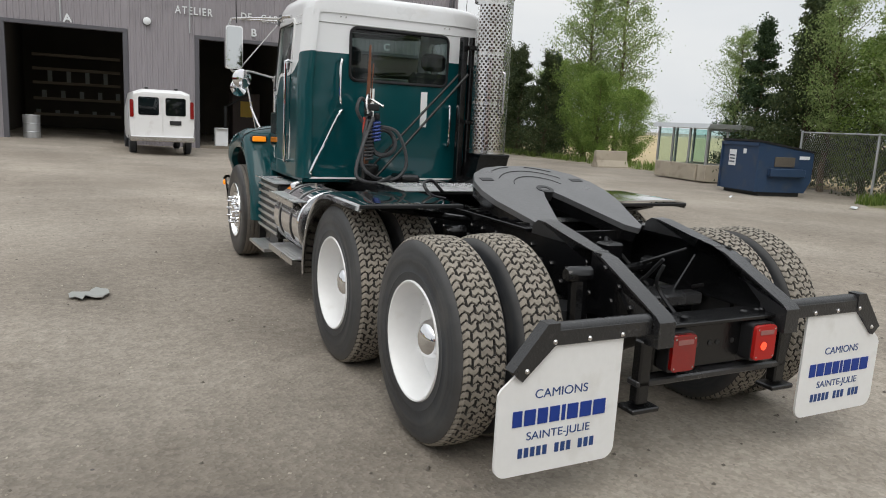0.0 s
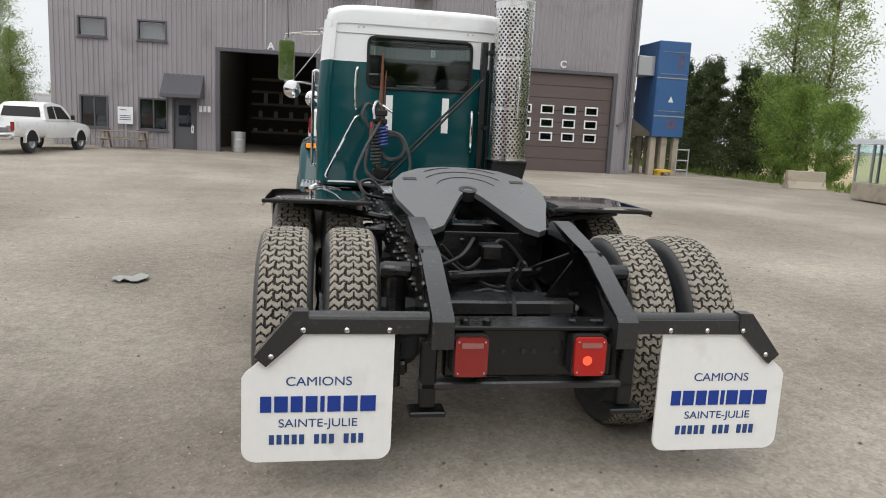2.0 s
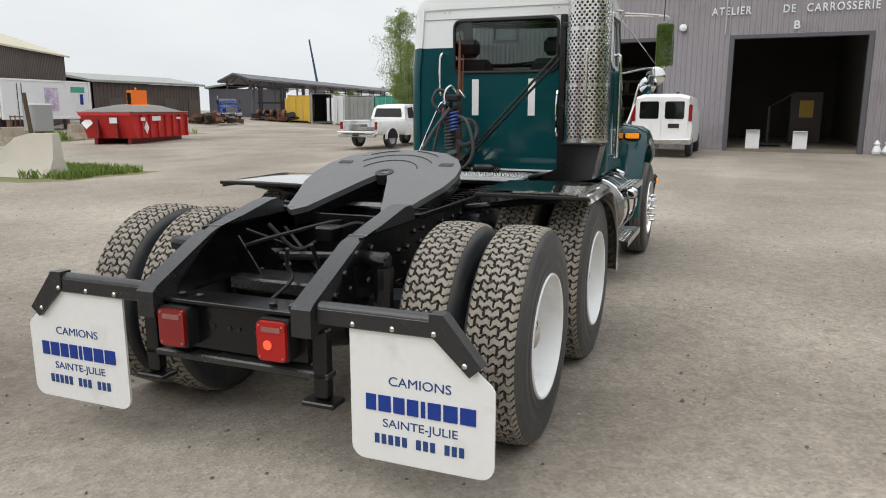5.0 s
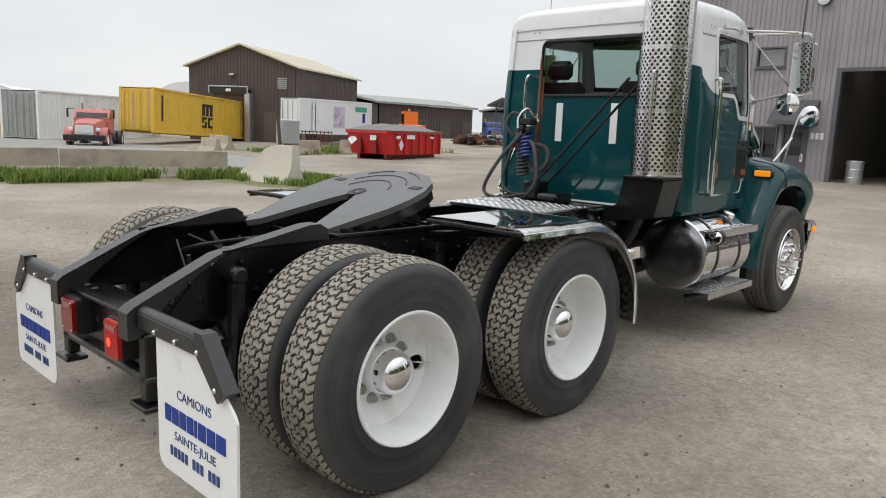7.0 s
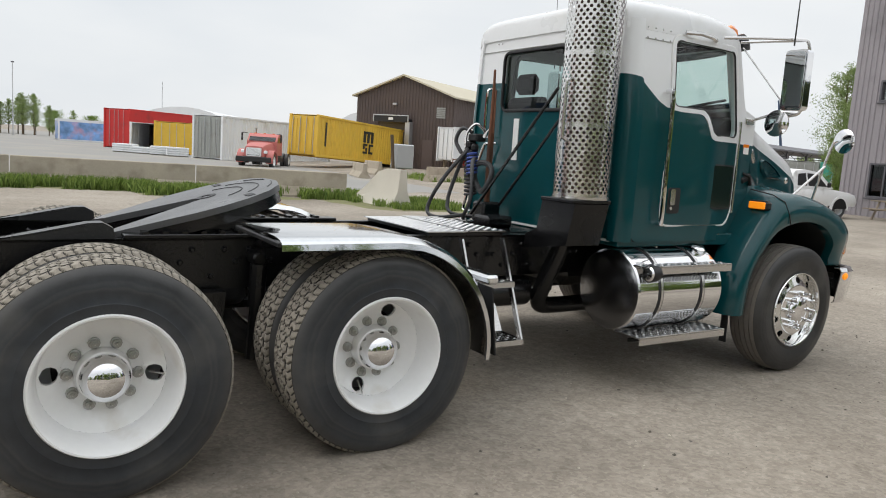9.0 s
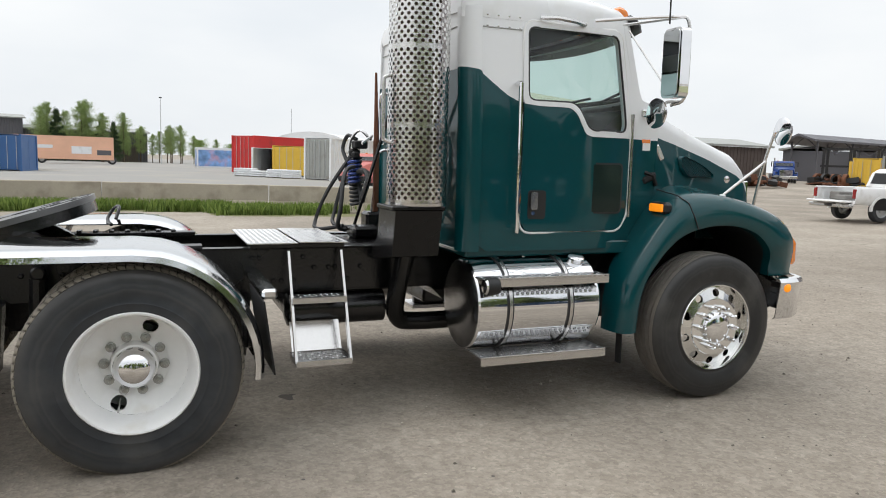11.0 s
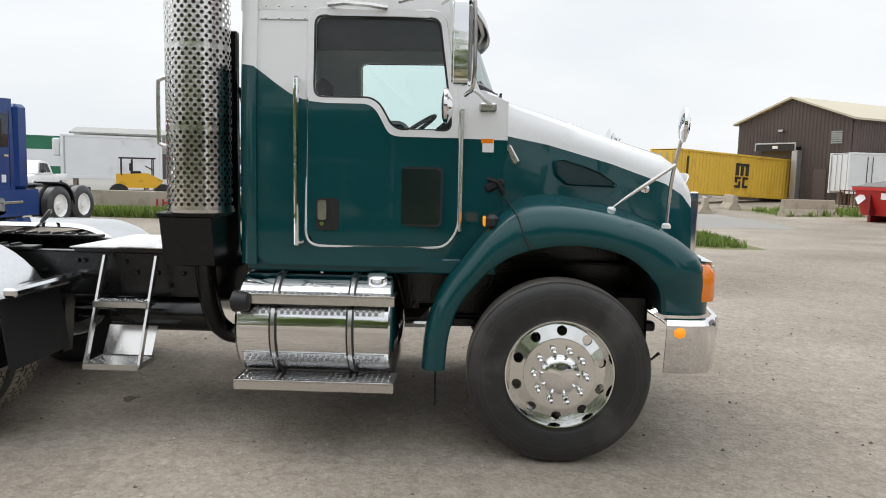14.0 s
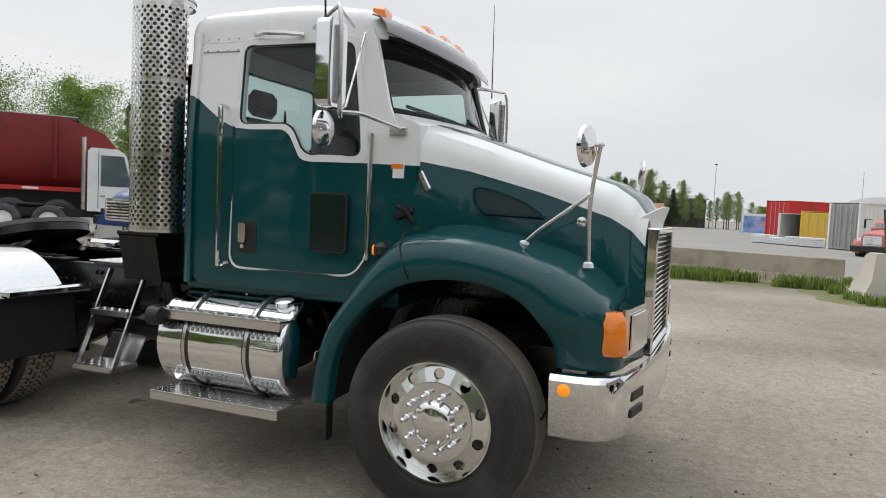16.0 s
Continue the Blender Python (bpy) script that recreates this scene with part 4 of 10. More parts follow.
mb = thing("meter_post", pose(-14.2, 9.55, 0), "grey electric meter box on a leaning wooden post", "meter box")
part("box", Mesher().box(-0.2, 0.2, -0.28, 0.28, 1.05, 1.75, 0.03), M_GALV, mb)
part("post", Mesher().box(-0.06, 0.06, -0.1, 0.1, 0, 1.2, 0.01), M_RUST, mb)
part("brace", Mesher().tube([(0.15, -0.25, 0), (0.15, -0.45, 2.0)], 0.05, 6), M_BARK, mb)
for x, y, l, yaw in ((-27.5, 19.2, 2.6, 15), (-27.2, 22.5, 2.4, 8), (-28.5, 26, 3, 5), (17.8, 22.2, 1.5, 80), (-30, 15.5, 3.2, 75), (-33.2, 17.8, 3, 80)):
    barrier(x, y, l, yaw, "old grey concrete block", 0.75)


# ---- containers, trailers, bins ----
def container(name, m, l, h, w, paint, label, category="container", ends_open=False, doors=None, corr=True):
    """A ribbed steel box: long along y, its near end at y = 0."""
    t = thing(name, m, label, category)
    pitch, dep = 0.28, 0.035
    for s in (-1, 1):
        b = Mesher()
        if corr:
            n = int(l / pitch)
            prof = []
            for i in range(n):
                y = 0.1 + (l - 0.2) * i / n
                q = (l - 0.2) / n
                prof += [(y, 0), (y + q * 0.4, 0), (y + q * 0.5, dep), (y + q * 0.9, dep)]
            prof.append((l - 0.1, 0))
            k = len(prof)
            b.add([(s * (w / 2 - d), y, 0.15) for y, d in prof] + [(s * (w / 2 - d), y, h - 0.1) for y, d in prof], [(i, i + 1, k + i + 1, k + i) for i in range(k - 1)])
        else:
            b.box(s * w / 2 - 0.02, s * w / 2 + 0.02, 0.05, l - 0.05, 0.12, h - 0.08)
        side = part("side_panel", b, paint, t, smooth=20)
        if not corr:
            # riveted sheet joints
            for i in range(1, int(l / 1.2)):
                y = l * i / int(l / 1.2)
                part("seam_strip", Mesher().box(s * w / 2 - 0.026, s * w / 2 + 0.026, y - 0.03, y + 0.03, 0.161, h - 0.121), paint, side)
        part("top_rail", Mesher().box(s * w / 2 - 0.05, s * w / 2 + 0.05, 0.081, l - 0.081, h - 0.12, h, 0.01), paint, t)
        part("bottom_rail", Mesher().box(s * w / 2 - 0.05, s * w / 2 + 0.05, 0.081, l - 0.081, 0, 0.16, 0.01), paint, t)
        for y in (0, l):
            part("corner_post", Mesher().box(s * w / 2 - 0.08, s * w / 2 + 0.08, y - 0.08, y + 0.08, 0, h, 0.01), paint, t)
    part("roof", Mesher().box(-w / 2 + 0.05, w / 2 - 0.05, 0, l, h - 0.05, h - 0.02), paint, t)
    part("floor", Mesher().box(-w / 2 + 0.05, w / 2 - 0.05, 0, l, 0.1, 0.15), paint, t)
    part("end_panel", Mesher().box(-w / 2 + 0.08, w / 2 - 0.08, l - 0.05, l, 0.151, h - 0.051), paint, t)
    if not ends_open:
        for s in (-1, 1):
            d = Mesher().box(min(0, s * (w / 2 - 0.06)), max(0, s * (w / 2 - 0.06)), -0.03, 0.02, 0.14, h - 0.1, 0.01)
            if corr:
                for i in range(3):
                    x0 = s * (0.16 + 0.36 * i)
                    d.box(min(x0, x0 + s * 0.2), max(x0, x0 + s * 0.2), -0.06, -0.028, 0.3, h - 0.26, 0.02)
            dd = part("door", d, doors or paint, t)
            for q in (0.25, 0.85):
                part("lock_rod", Mesher().tube([(s * q, -0.08, 0.16), (s * q, -0.08, h - 0.14)], 0.02, 6), M_GALV, dd)
    else:
        # dark sheet put in for the shade inside the open box
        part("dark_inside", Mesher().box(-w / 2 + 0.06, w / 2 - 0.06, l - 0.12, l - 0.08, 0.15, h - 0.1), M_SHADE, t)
    return t


def wheel_simple(parent, x, y, r, w, rim=M_RIM, z=None):
    z = r if z is None else z
    key = (round(r, 2), round(w, 2), rim.name)
    if key not in WHEELS:
        prof = [(-w / 2 + 0.02, r * 0.58), (-w / 2, r * 0.64), (-w / 2 + 0.01, r * 0.9), (-w / 2 + 0.05, r), (w / 2 - 0.05, r), (w / 2 - 0.01, r * 0.9), (w / 2, r * 0.64), (w / 2 - 0.02, r * 0.58)]
        disc = [(-w / 2 + 0.02, r * 0.58), (-w * 0.2, r * 0.5), (-w * 0.2, r * 0.2), (-w * 0.42, r * 0.16), (-w * 0.42, 0.001), (w * 0.42, 0.001), (w * 0.42, r * 0.16), (w * 0.2, r * 0.2), (w * 0.2, r * 0.5), (w / 2 - 0.02, r * 0.58)]
        WHEELS[key] = (Mesher().lathe(prof, 28, "x").mesh("tyre", M_WALL), Mesher().lathe(disc, 20, "x").mesh("rim", rim))
    ty, rm = WHEELS[key]
    wh = put("wheel", rm, parent, pose(x, y, z))
    put("tyre", ty, wh)
    return wh


WHEELS = {}


def far(x, y):
    return hgt(x, y)


MSC = container("shipping_container", pose(-39.2, 15.75, 0.83, -2.2, 0, 29), 10.0, 2.6, 2.2, M_YELLOW, "long yellow corrugated shipping container with a black mark")
logo = Mesher()
M_INK = mat("black_print", (0.03, 0.028, 0.02), 0.6)
for y0, y1, z0, z1 in ((5.7, 5.95, 1.3, 2.0), (6.15, 6.35, 1.3, 2.0), (6.55, 6.8, 1.3, 2.0), (5.7, 6.8, 1.9, 2.05), (5.7, 6.15, 0.55, 0.7), (5.7, 5.85, 0.86, 1.2), (6.0, 6.15, 0.6, 0.95), (5.7, 6.15, 1.08, 1.22), (6.35, 6.8, 0.55, 0.7), (6.35, 6.5, 0.6, 1.2), (6.35, 6.8, 1.08, 1.22)):
    logo.box(1.08, 1.142, y0 - 0.85, y1 - 0.85, z0, z1)
part("printed_mark", logo, M_INK, MSC, "black printed block mark")
part("printed_line", Mesher().box(1.08, 1.142, 0.75, 0.87, 0.7, 2.2), M_INK, MSC, "narrow upright printed line")
container("shipping_container", pose(-46.2, 11.6, far(-46, 12), 0, 0, 32), 12.2, 3.0, 2.6, M_WHITEC, "pale grey container with ribbed end doors", doors=M_GREYC)
container("small_container", pose(-54.7, 11.0, far(-58, 11), 0, 0, 68), 6, 2.5, 2.7, M_YELLOW, "yellow storage container with a black mark", doors=M_YELLOW, corr=False)
container("open_container", pose(-57.0, 9.2, far(-60, 9), 0, 0, 68), 6, 2.3, 1.9, M_WHITEC, "white container with its end open", ends_open=True, corr=False)
tagged(container("semi_trailer", pose(-66.0, 8.4, far(-72, 9), 0, 0, 34), 12, 3.5, 3.0, M_REDP, "red box semi trailer", "trailer", corr=False))
tc = container("semi_trailer", pose(-91.2, 5.2, far(-83, 6), 0, 0, 3), 6.5, 2.5, 2.6, M_WHITEC, "trailer with blue and pink printed sides", "trailer", corr=False)
part("printed_panel", Mesher().box(1.325, 1.345, 0.1, 6.4, 0.2, 2.2), mat("blue_pink_print", lin(120, 160, 210), 0.5, var=0.6, big=0.8, fine=2, dirt=lin(225, 150, 150), dirt_amount=0.35, dirt_scale=0.7), tc, "blue and pink printed side")
part("printed_panel", Mesher().box(-1.3, 1.3, -0.08, -0.06, 0.2, 2.2), mat("blue_print_panel", lin(90, 140, 205), 0.5, var=0.6, big=1.5, fine=4, dirt=lin(235, 225, 225), dirt_amount=0.5, dirt_scale=1.2), tc, "blue and white printed end")
ot = container("semi_trailer", pose(-94.5, -15.2, 0.55 + far(-103, -12), 0, 0, 6), 10.6, 2.8, 2.5, M_PINK, "faded orange printed semi trailer", "trailer", corr=False)
for y in (1.5, 2.8, 10.5):
    for s in (-0.95, 0.95):
        wheel_simple(ot, s, y, 0.5, 0.3, M_GALV, z=-0.02)
part("printed_bar", Mesher().box(1.27, 1.285, 1.0, 4.0, 1.3, 1.7), M_WHITEC, ot, "pale printed bar")
part("printed_bar", Mesher().box(1.27, 1.285, 6, 8.2, 0.7, 1.6), M_WHITEC, ot, "pale printed bar")
part("printed_bar", Mesher().box(1.27, 1.285, 8.8, 10.4, 0.6, 1.2), M_CLADTRIM, ot, "dark printed bar")
for k, (x, y, n) in enumerate(((-52.5, 7.3, 4), (-51.2, 8.3, 3), (-49.9, 9.3, 4), (-48.6, 10.1, 4))):
    st = thing("panel_stack", pose(x, y, far(x, y), 0, 0, 60 + 8 * k) @ Matrix.Diagonal((0.6, 0.9, 0.85, 1)), "low stack of white foam panels on pallets", "panel stack", "panel stacks")
    for i in range(n):
        part("panel", Mesher().box(-1.2 + 0.03 * (i % 2), 1.2, -0.7, 0.7 - 0.04 * (i % 3), 0.1 + i * 0.17, 0.25 + i * 0.17, 0.02), M_WHITEC, st)
    part("pallet", Mesher().box(-1.1, 1.1, -0.6, 0.6, 0, 0.09, 0.01), M_WOOD, st)

# white fabric halls
for x, y, l, w, h, yaw in ((-105, 22, 34, 18, 5.4, 62), (-92, 45, 16, 12, 6.0, 62)):
    hall = thing("fabric_hall", pose(x, y, far(x, y), 0, 0, yaw), "large white arched fabric storage hall", "storage hall")
    b = Mesher()
    b.loft([[(px, yy, pz) for px, pz in arc(0, 0, 1, 0, 180, 14)] for yy in (0, l)], M=Matrix.Diagonal((w / 2, 1, h, 1)))
    part("cover", b, M_WHITEC, hall, smooth=40)

# brown barn with a dock


barn = thing("barn", pose(-46.75, 22.75, far(-46, 23) - 0.05, 0, 0, 29.5), "dark brown ribbed metal barn with a beige gable roof", "barn")
BW, BL, BE, BA = 8.4, 11.2, 5.25, 6.7


def gable(b, w, e, a, y, pitch=0.26):
    prof, x = [], 0.0
    while x < w:
        prof += [(x, 0), (x + 0.5 * pitch, 0), (x + 0.6 * pitch, 0.03), (x + 0.9 * pitch, 0.03)]
        x += pitch
    prof = [q for q in prof if q[0] < w] + [(w, 0)]
    k = len(prof)
    up = [e + (a - e) * (1 - abs(px - w / 2) / (w / 2)) for px, _ in prof]
    b.add([(px, y - d, 0) for px, d in prof] + [(px, y - d, h) for (px, d), h in zip(prof, up)], [(i, i + 1, k + i + 1, k + i) for i in range(k - 1)])


b = Mesher()
gable(b, BW, BE, BA, 0)
part("gable_wall", b, M_BROWN, barn, smooth=20)
b = Mesher()
ribbed(b, 0, BL, 0, BE, 0, 0.26, 0.03, M=Matrix.Translation((BW, 0, 0)) @ Matrix.Rotation(radians(90), 4, "Z"))
b.box(0, 0.1, 0.02, BL, 0, BE).box(0.1, BW - 0.1, BL - 0.1, BL, 0, BE)
part("side_wall", b, M_BROWN, barn, smooth=20)
for s in (0, 1):
    xa, xb = (-0.3, BW / 2) if s == 0 else (BW / 2, BW + 0.3)
    za, zb = (BE - 0.1, BA) if s == 0 else (BA, BE - 0.1)
    part("roof", Mesher().prism([(xa, za), (xb, zb), (xb, zb + 0.12), (xa, za + 0.12)], -0.3, BL + 0.3, "y"), M_ROOF, barn, "beige sheet metal roof slope")
part("dock_canopy", Mesher().box(1.9, 5.0, -0.5, 0, 3.4, 3.62, 0.02), M_DARK, barn)
for x0, x1 in ((1.9, 1.98), (4.92, 5.0)):
    part("canopy_edge", Mesher().box(x0, x1, -0.56, -0.5, 3.36, 3.8, 0.01), M_GALV, barn)
part("canopy_edge", Mesher().box(1.9, 5.0, -0.56, -0.5, 3.8, 3.88, 0.01), M_GALV, barn)
part("canopy_front", Mesher().box(1.98, 4.92, -0.53, -0.5, 3.36, 3.8), M_DARK, barn)
part("dock_post", Mesher().box(4.7, 5.1, -0.5, 0, 0, 3.4, 0.02), M_GALV, barn, "pale sheet metal dock post")
part("dock_sign", Mesher().box(3.3, 3.7, -0.585, -0.56, 3.5, 3.68), M_WHITEC, barn)
# flat dark sheet in place of the shade within the dock
part("dock_opening", Mesher().box(2.2, 4.7, -0.06, -0.035, 0.2, 3.4), M_SHADE, barn, "flat dark sheet standing for the shaded dock opening")
part("side_door", Mesher().box(6.0, 6.9, -0.07, -0.035, 0.1, 2.2), M_DOORBROWN, barn, "brown steel side door")
b = Mesher()
for i in range(6):
    b.box(7.03, 7.75, -0.08, -0.04, 3.78 + i * 0.13, 3.88 + i * 0.13)
part("louvre", b, M_GREYC, barn, "pale wall louvre")
part("wall_lamp", Mesher().box(3.35, 3.7, -0.25, -0.03, 4.6, 4.75, 0.02), M_GALV, barn)

# white box bodies in front of the barn
for x, y, l, yaw, lab in ((-38.35, 25.75, 6.4, 3.6, "white truck box body with printed shapes"),):
    wb = container("box_body", pose(x, y, far(x, y) + 0.7, 0, 0, yaw), l, 2.35, 1.9, M_WHITEC, lab, "box body", corr=False)
    part("printed_panel", Mesher().box(0.98, 0.995, 2.9, 3.9, 0.5, 1.9), mat("violet_print", lin(196, 180, 202), 0.5, var=0.6, big=2, fine=5, dirt=lin(120, 150, 190), dirt_amount=0.3, dirt_scale=1.6), wb, "violet printed panel")
    part("printed_bar", Mesher().box(0.98, 0.995, 4.9, 6.0, 1.65, 2.0), M_TEAL, wb, "green printed bar")
    part("printed_mark", Mesher().box(0.98, 0.995, 5.6, 5.85, 0.9, 1.55), M_BLUEINK, wb, "blue printed mark")
    for y in (1.0, 1.3):
        part("lock_rod", Mesher().tube([(0.99, y, 0.2), (0.99, y, 2.1)], 0.02, 6), M_DARK, wb)
    for x in (-0.8, 0.6):
        for y in (0.4, l - 0.6):
            part("support", Mesher().box(x, x + 0.2, y, y + 0.2, -0.75, 0.1), M_WOOD, wb)
cg = thing("steel_cage", pose(-33.5, 24.4, far(-33, 24), 0, 0, 30), "rusty steel bar cage", "cage")
part("frame", Mesher().box(-1, 1, -0.03, 0.03, 0.9, 0.96).box(-1, 1, -0.03, 0.03, 0.05, 0.1), M_RUST, cg)
for i in range(9):
    part("bar", Mesher().tube([(-1 + i * 0.25, 0, 0), (-1 + i * 0.25, 0, 1.0)], 0.03, 5), M_RUST, cg)

# red roll-off bin with a tarpaulin
rb = thing("roll_off_bin", pose(-23.1, 20.1, far(-23, 22) - 0.06, 0, 0, 14) @ Matrix.Diagonal((0.97, 0.7, 0.96, 1)), "large red steel roll-off bin covered by a grey tarpaulin", "waste bin")
b = Mesher()
b.prism([(-0.6, 1.35), (0.0, 0.28), (6.2, 0.28), (6.2, 1.35)], -1.2, 1.2, "x")
part("hull", b, M_REDP, rb)
for s in (-1, 1):
    for i in range(7):
        y = 0.5 + i * 0.92
        part("rib", Mesher().box(s * 1.2 - (0.09 if s < 0 else 0), s * 1.2 + (0.09 if s > 0 else 0), y, y + 0.1, 0.28, 1.35, 0.01), M_REDP, rb)
    part("top_rail", Mesher().box(s * 1.2 - 0.07, s * 1.2 + 0.07, -0.65, 6.25, 1.3, 1.42, 0.015), M_REDP, rb)
    part("runner", Mesher().box(s * 0.8 - 0.08, s * 0.8 + 0.08, 0, 6.2, 0.0, 0.28, 0.01), M_MAROON, rb)
part("front_rail", Mesher().box(-1.25, 1.25, -0.7, -0.58, 1.28, 1.42, 0.015), M_REDP, rb)
for x in (-0.5, 0.4):
    part("front_rib", Mesher().box(x, x + 0.1, -0.5, -0.1, 0.3, 1.3), M_MAROON, rb)
for y, z in ((0.9, 0.75),):
    part("warning_plate", Mesher().box(1.29, 1.3, -0.2, 0.2, -0.2, 0.2, M=pose(0, y, z, 45, 0, 0)), M_WHITEC, rb, "tilted square reflective plate")
part("warning_plate", Mesher().box(-0.2, 0.2, -0.01, 0.0, -0.2, 0.2, M=pose(-0.9, -0.52, 0.95, -25, 0, 0) @ pose(0, 0, 0, 0, 45, 0)), M_WHITEC, rb, "tilted square reflective plate")
for y0, y1, z0, z1 in ((0.3, 0.8, 1.05, 1.2), (1.6, 2.6, 1.05, 1.25), (4.6, 5.1, 1.1, 1.2)):
    part("printed_bar", Mesher().box(1.285, 1.295, y0, y1, z0, z1), M_WHITEC, rb, "white printed bar")
part("printed_bar", Mesher().box(0.2, 0.55, -0.6, -0.55, 0.95, 1.2), M_WHITEC, rb, "white printed mark")
rings = []
for i in range(15):
    y = -0.7 + i * 0.5
    lift = 0.28 * ease(i / 2) * ease((14 - i) / 2) + 0.05 * math.sin(i * 1.9)
    rings.append([(x, y, 1.42 + lift * (1 - (x / 1.3) ** 2) + 0.02 * noise.noise(Vector((x * 3, y * 2, 4)))) for x in [-1.3 + 0.26 * k for k in range(11)]])
b = Mesher()
b.slab(rings, 0.03)
part("tarpaulin", b, M_TARP, rb, "sagging grey tarpaulin", smooth=60)


# ---- machines and vehicles of the yard ----
def lorry(name, m, paint, label, cab_top=None, chassis=5.2, grille=M_CHROME, old=False, rim=M_RIM, sleeper=0.0, low=None):
    """A bonneted truck tractor: nose toward +y, front axle at y = 0."""
    t = thing(name, m, label, "truck")
    hw, hz = (0.62, 1.55) if old else (0.8, 1.6)
    rings = []
    for y, w, z in ((-1.0, hw + 0.22, hz + 0.12), (-0.2, hw + 0.12, hz + 0.04), (0.5, hw + 0.04, hz - 0.06), (0.85, hw, hz - 0.16)):
        rings.append([(-w, y, 0.75), (-w, y, z - 0.25), (-w * 0.86, y, z - 0.05), (-w * 0.4, y, z), (w * 0.4, y, z), (w * 0.86, y, z - 0.05), (w, y, z - 0.25), (w, y, 0.75)])
    part("bonnet", Mesher().loft(rings), paint, t)
    for s in (-1, 1):
        o = arc(0, 0.52, 0.66, 200, -15, 12)
        i_ = arc(0, 0.52, 0.56, -15, 200, 12)
        part("fender", Mesher().prism(o + i_, s * 0.72, s * 1.16, "x"), low or paint, t)
        part("headlight", Mesher().box(s * (hw + 0.1) - 0.12, s * (hw + 0.1) + 0.12, 0.72, 0.86, 0.95, 1.15, 0.04), M_GLASSDARK if not old else M_WHITEC, t)
        part("step", Mesher().box(min(s * 0.75, s * 1.12), max(s * 0.75, s * 1.12), -2.3, -1.0, 0.42, 0.75, 0.05), M_DARK, t)
        wheel_simple(t, s * 0.98, 0, 0.5, 0.28, rim)
        for y in ((-3.6, -4.9) if chassis > 4.5 else (-3.6,)):
            for q in (0.82, 1.12):
                wheel_simple(t, s * q, y, 0.5, 0.26, rim)
        part("mirror", Mesher().box(s * 1.28 - 0.05, s * 1.28 + 0.05, -0.95, -0.85, 1.7, 2.2, 0.02), M_DARK, t)
        part("mirror_arm", Mesher().tube([(s * 0.95, -1.0, 2.2), (s * 1.28, -0.9, 2.2)], 0.02, 6), M_DARK, t)
    z1 = cab_top or 2.55
    yb = -2.5 - sleeper
    out = [(-1.0, 0.85), (-1.0, hz + 0.15), (-1.35, z1 - 0.15), (-1.6, z1), (yb + 0.1, z1 + 0.02), (yb, z1 - 0.1), (yb, 0.85)]
    part("cab", Mesher().prism(out, -0.98, 0.98, "x"), paint, t)
    part("windscreen", Mesher().prism([(-0.985, hz + 0.18), (-1.30, z1 - 0.2), (-1.32, z1 - 0.2), (-1.01, hz + 0.18)], -0.86, 0.86, "x"), M_GLASSDARK, t, m=Matrix.Translation((0, 0.012, 0.006)))
    for s in (-1, 1):
        part("side_window", Mesher().prism([(-1.15, hz + 0.1), (-1.4, z1 - 0.22), (-2.1, z1 - 0.22), (-2.1, hz + 0.1)], s * 0.975, s * 0.99, "x"), M_GLASSDARK, t)
        part("door_seam", Mesher().box(min(s * 0.978, s * 0.986), max(s * 0.978, s * 0.986), -2.18, -2.16, 0.95, z1 - 0.1), M_DARK, t)
        part("door_handle", Mesher().box(min(s * 0.98, s * 1.0), max(s * 0.98, s * 1.0), -2.1, -1.95, 1.35, 1.4), M_STEEL, t)
    g = part("grille", Mesher().box(-hw * 0.72, hw * 0.72, 0.84, 0.9, 0.8, hz - 0.3, 0.05), M_DARK, t)
    for i in range(7):
        z = 0.85 + i * (hz - 1.2) / 6.5
        part("grille_bar", Mesher().box(-hw * 0.7, hw * 0.7, 0.9, 0.92, z, z + 0.045), grille, g)
    part("grille_frame", Mesher().prism(rounded(-hw * 0.78, hw * 0.78, 0.76, hz - 0.26, 0.08), 0.86, 0.895, "y"), grille, g)
    part("bumper", Mesher().box(-1.12, 1.12, 0.8, 1.0, 0.42, 0.74, 0.04), low or M_STEEL if not old else M_DARK, t)
    part("chassis", Mesher().box(-0.43, -0.34, -5.7, 0.8, 0.62, 0.9).box(0.34, 0.43, -5.7, 0.8, 0.62, 0.9).box(-0.4, 0.4, -5.6, -5.5, 0.65, 0.85), M_DARK, t)
    part("exhaust", Mesher().tube([(0.85, yb - 0.12, 0.9), (0.85, yb - 0.12, z1 + 0.35)], 0.07, 10), M_STEEL, t)
    part("fifth_wheel", Mesher().box(-0.45, 0.45, -4.6, -3.8, 0.95, 1.05, 0.03), M_DARK, t)
    for x in (-0.6, 0, 0.6):
        part("roof_light", Mesher().box(x - 0.06, x + 0.06, -1.7, -1.58, z1, z1 + 0.05, 0.01), M_AMBER, t)
    return t


lorry("old_truck", pose(-37.2, 12.3, far(-37, 11) - 0.1, 0, 0, -122) @ Matrix.Diagonal((0.9, 0.9, 0.92, 1)), M_OLDRED, "faded red old bonneted truck with a white grille", cab_top=2.2, grille=M_WHITEC, old=True, chassis=4)


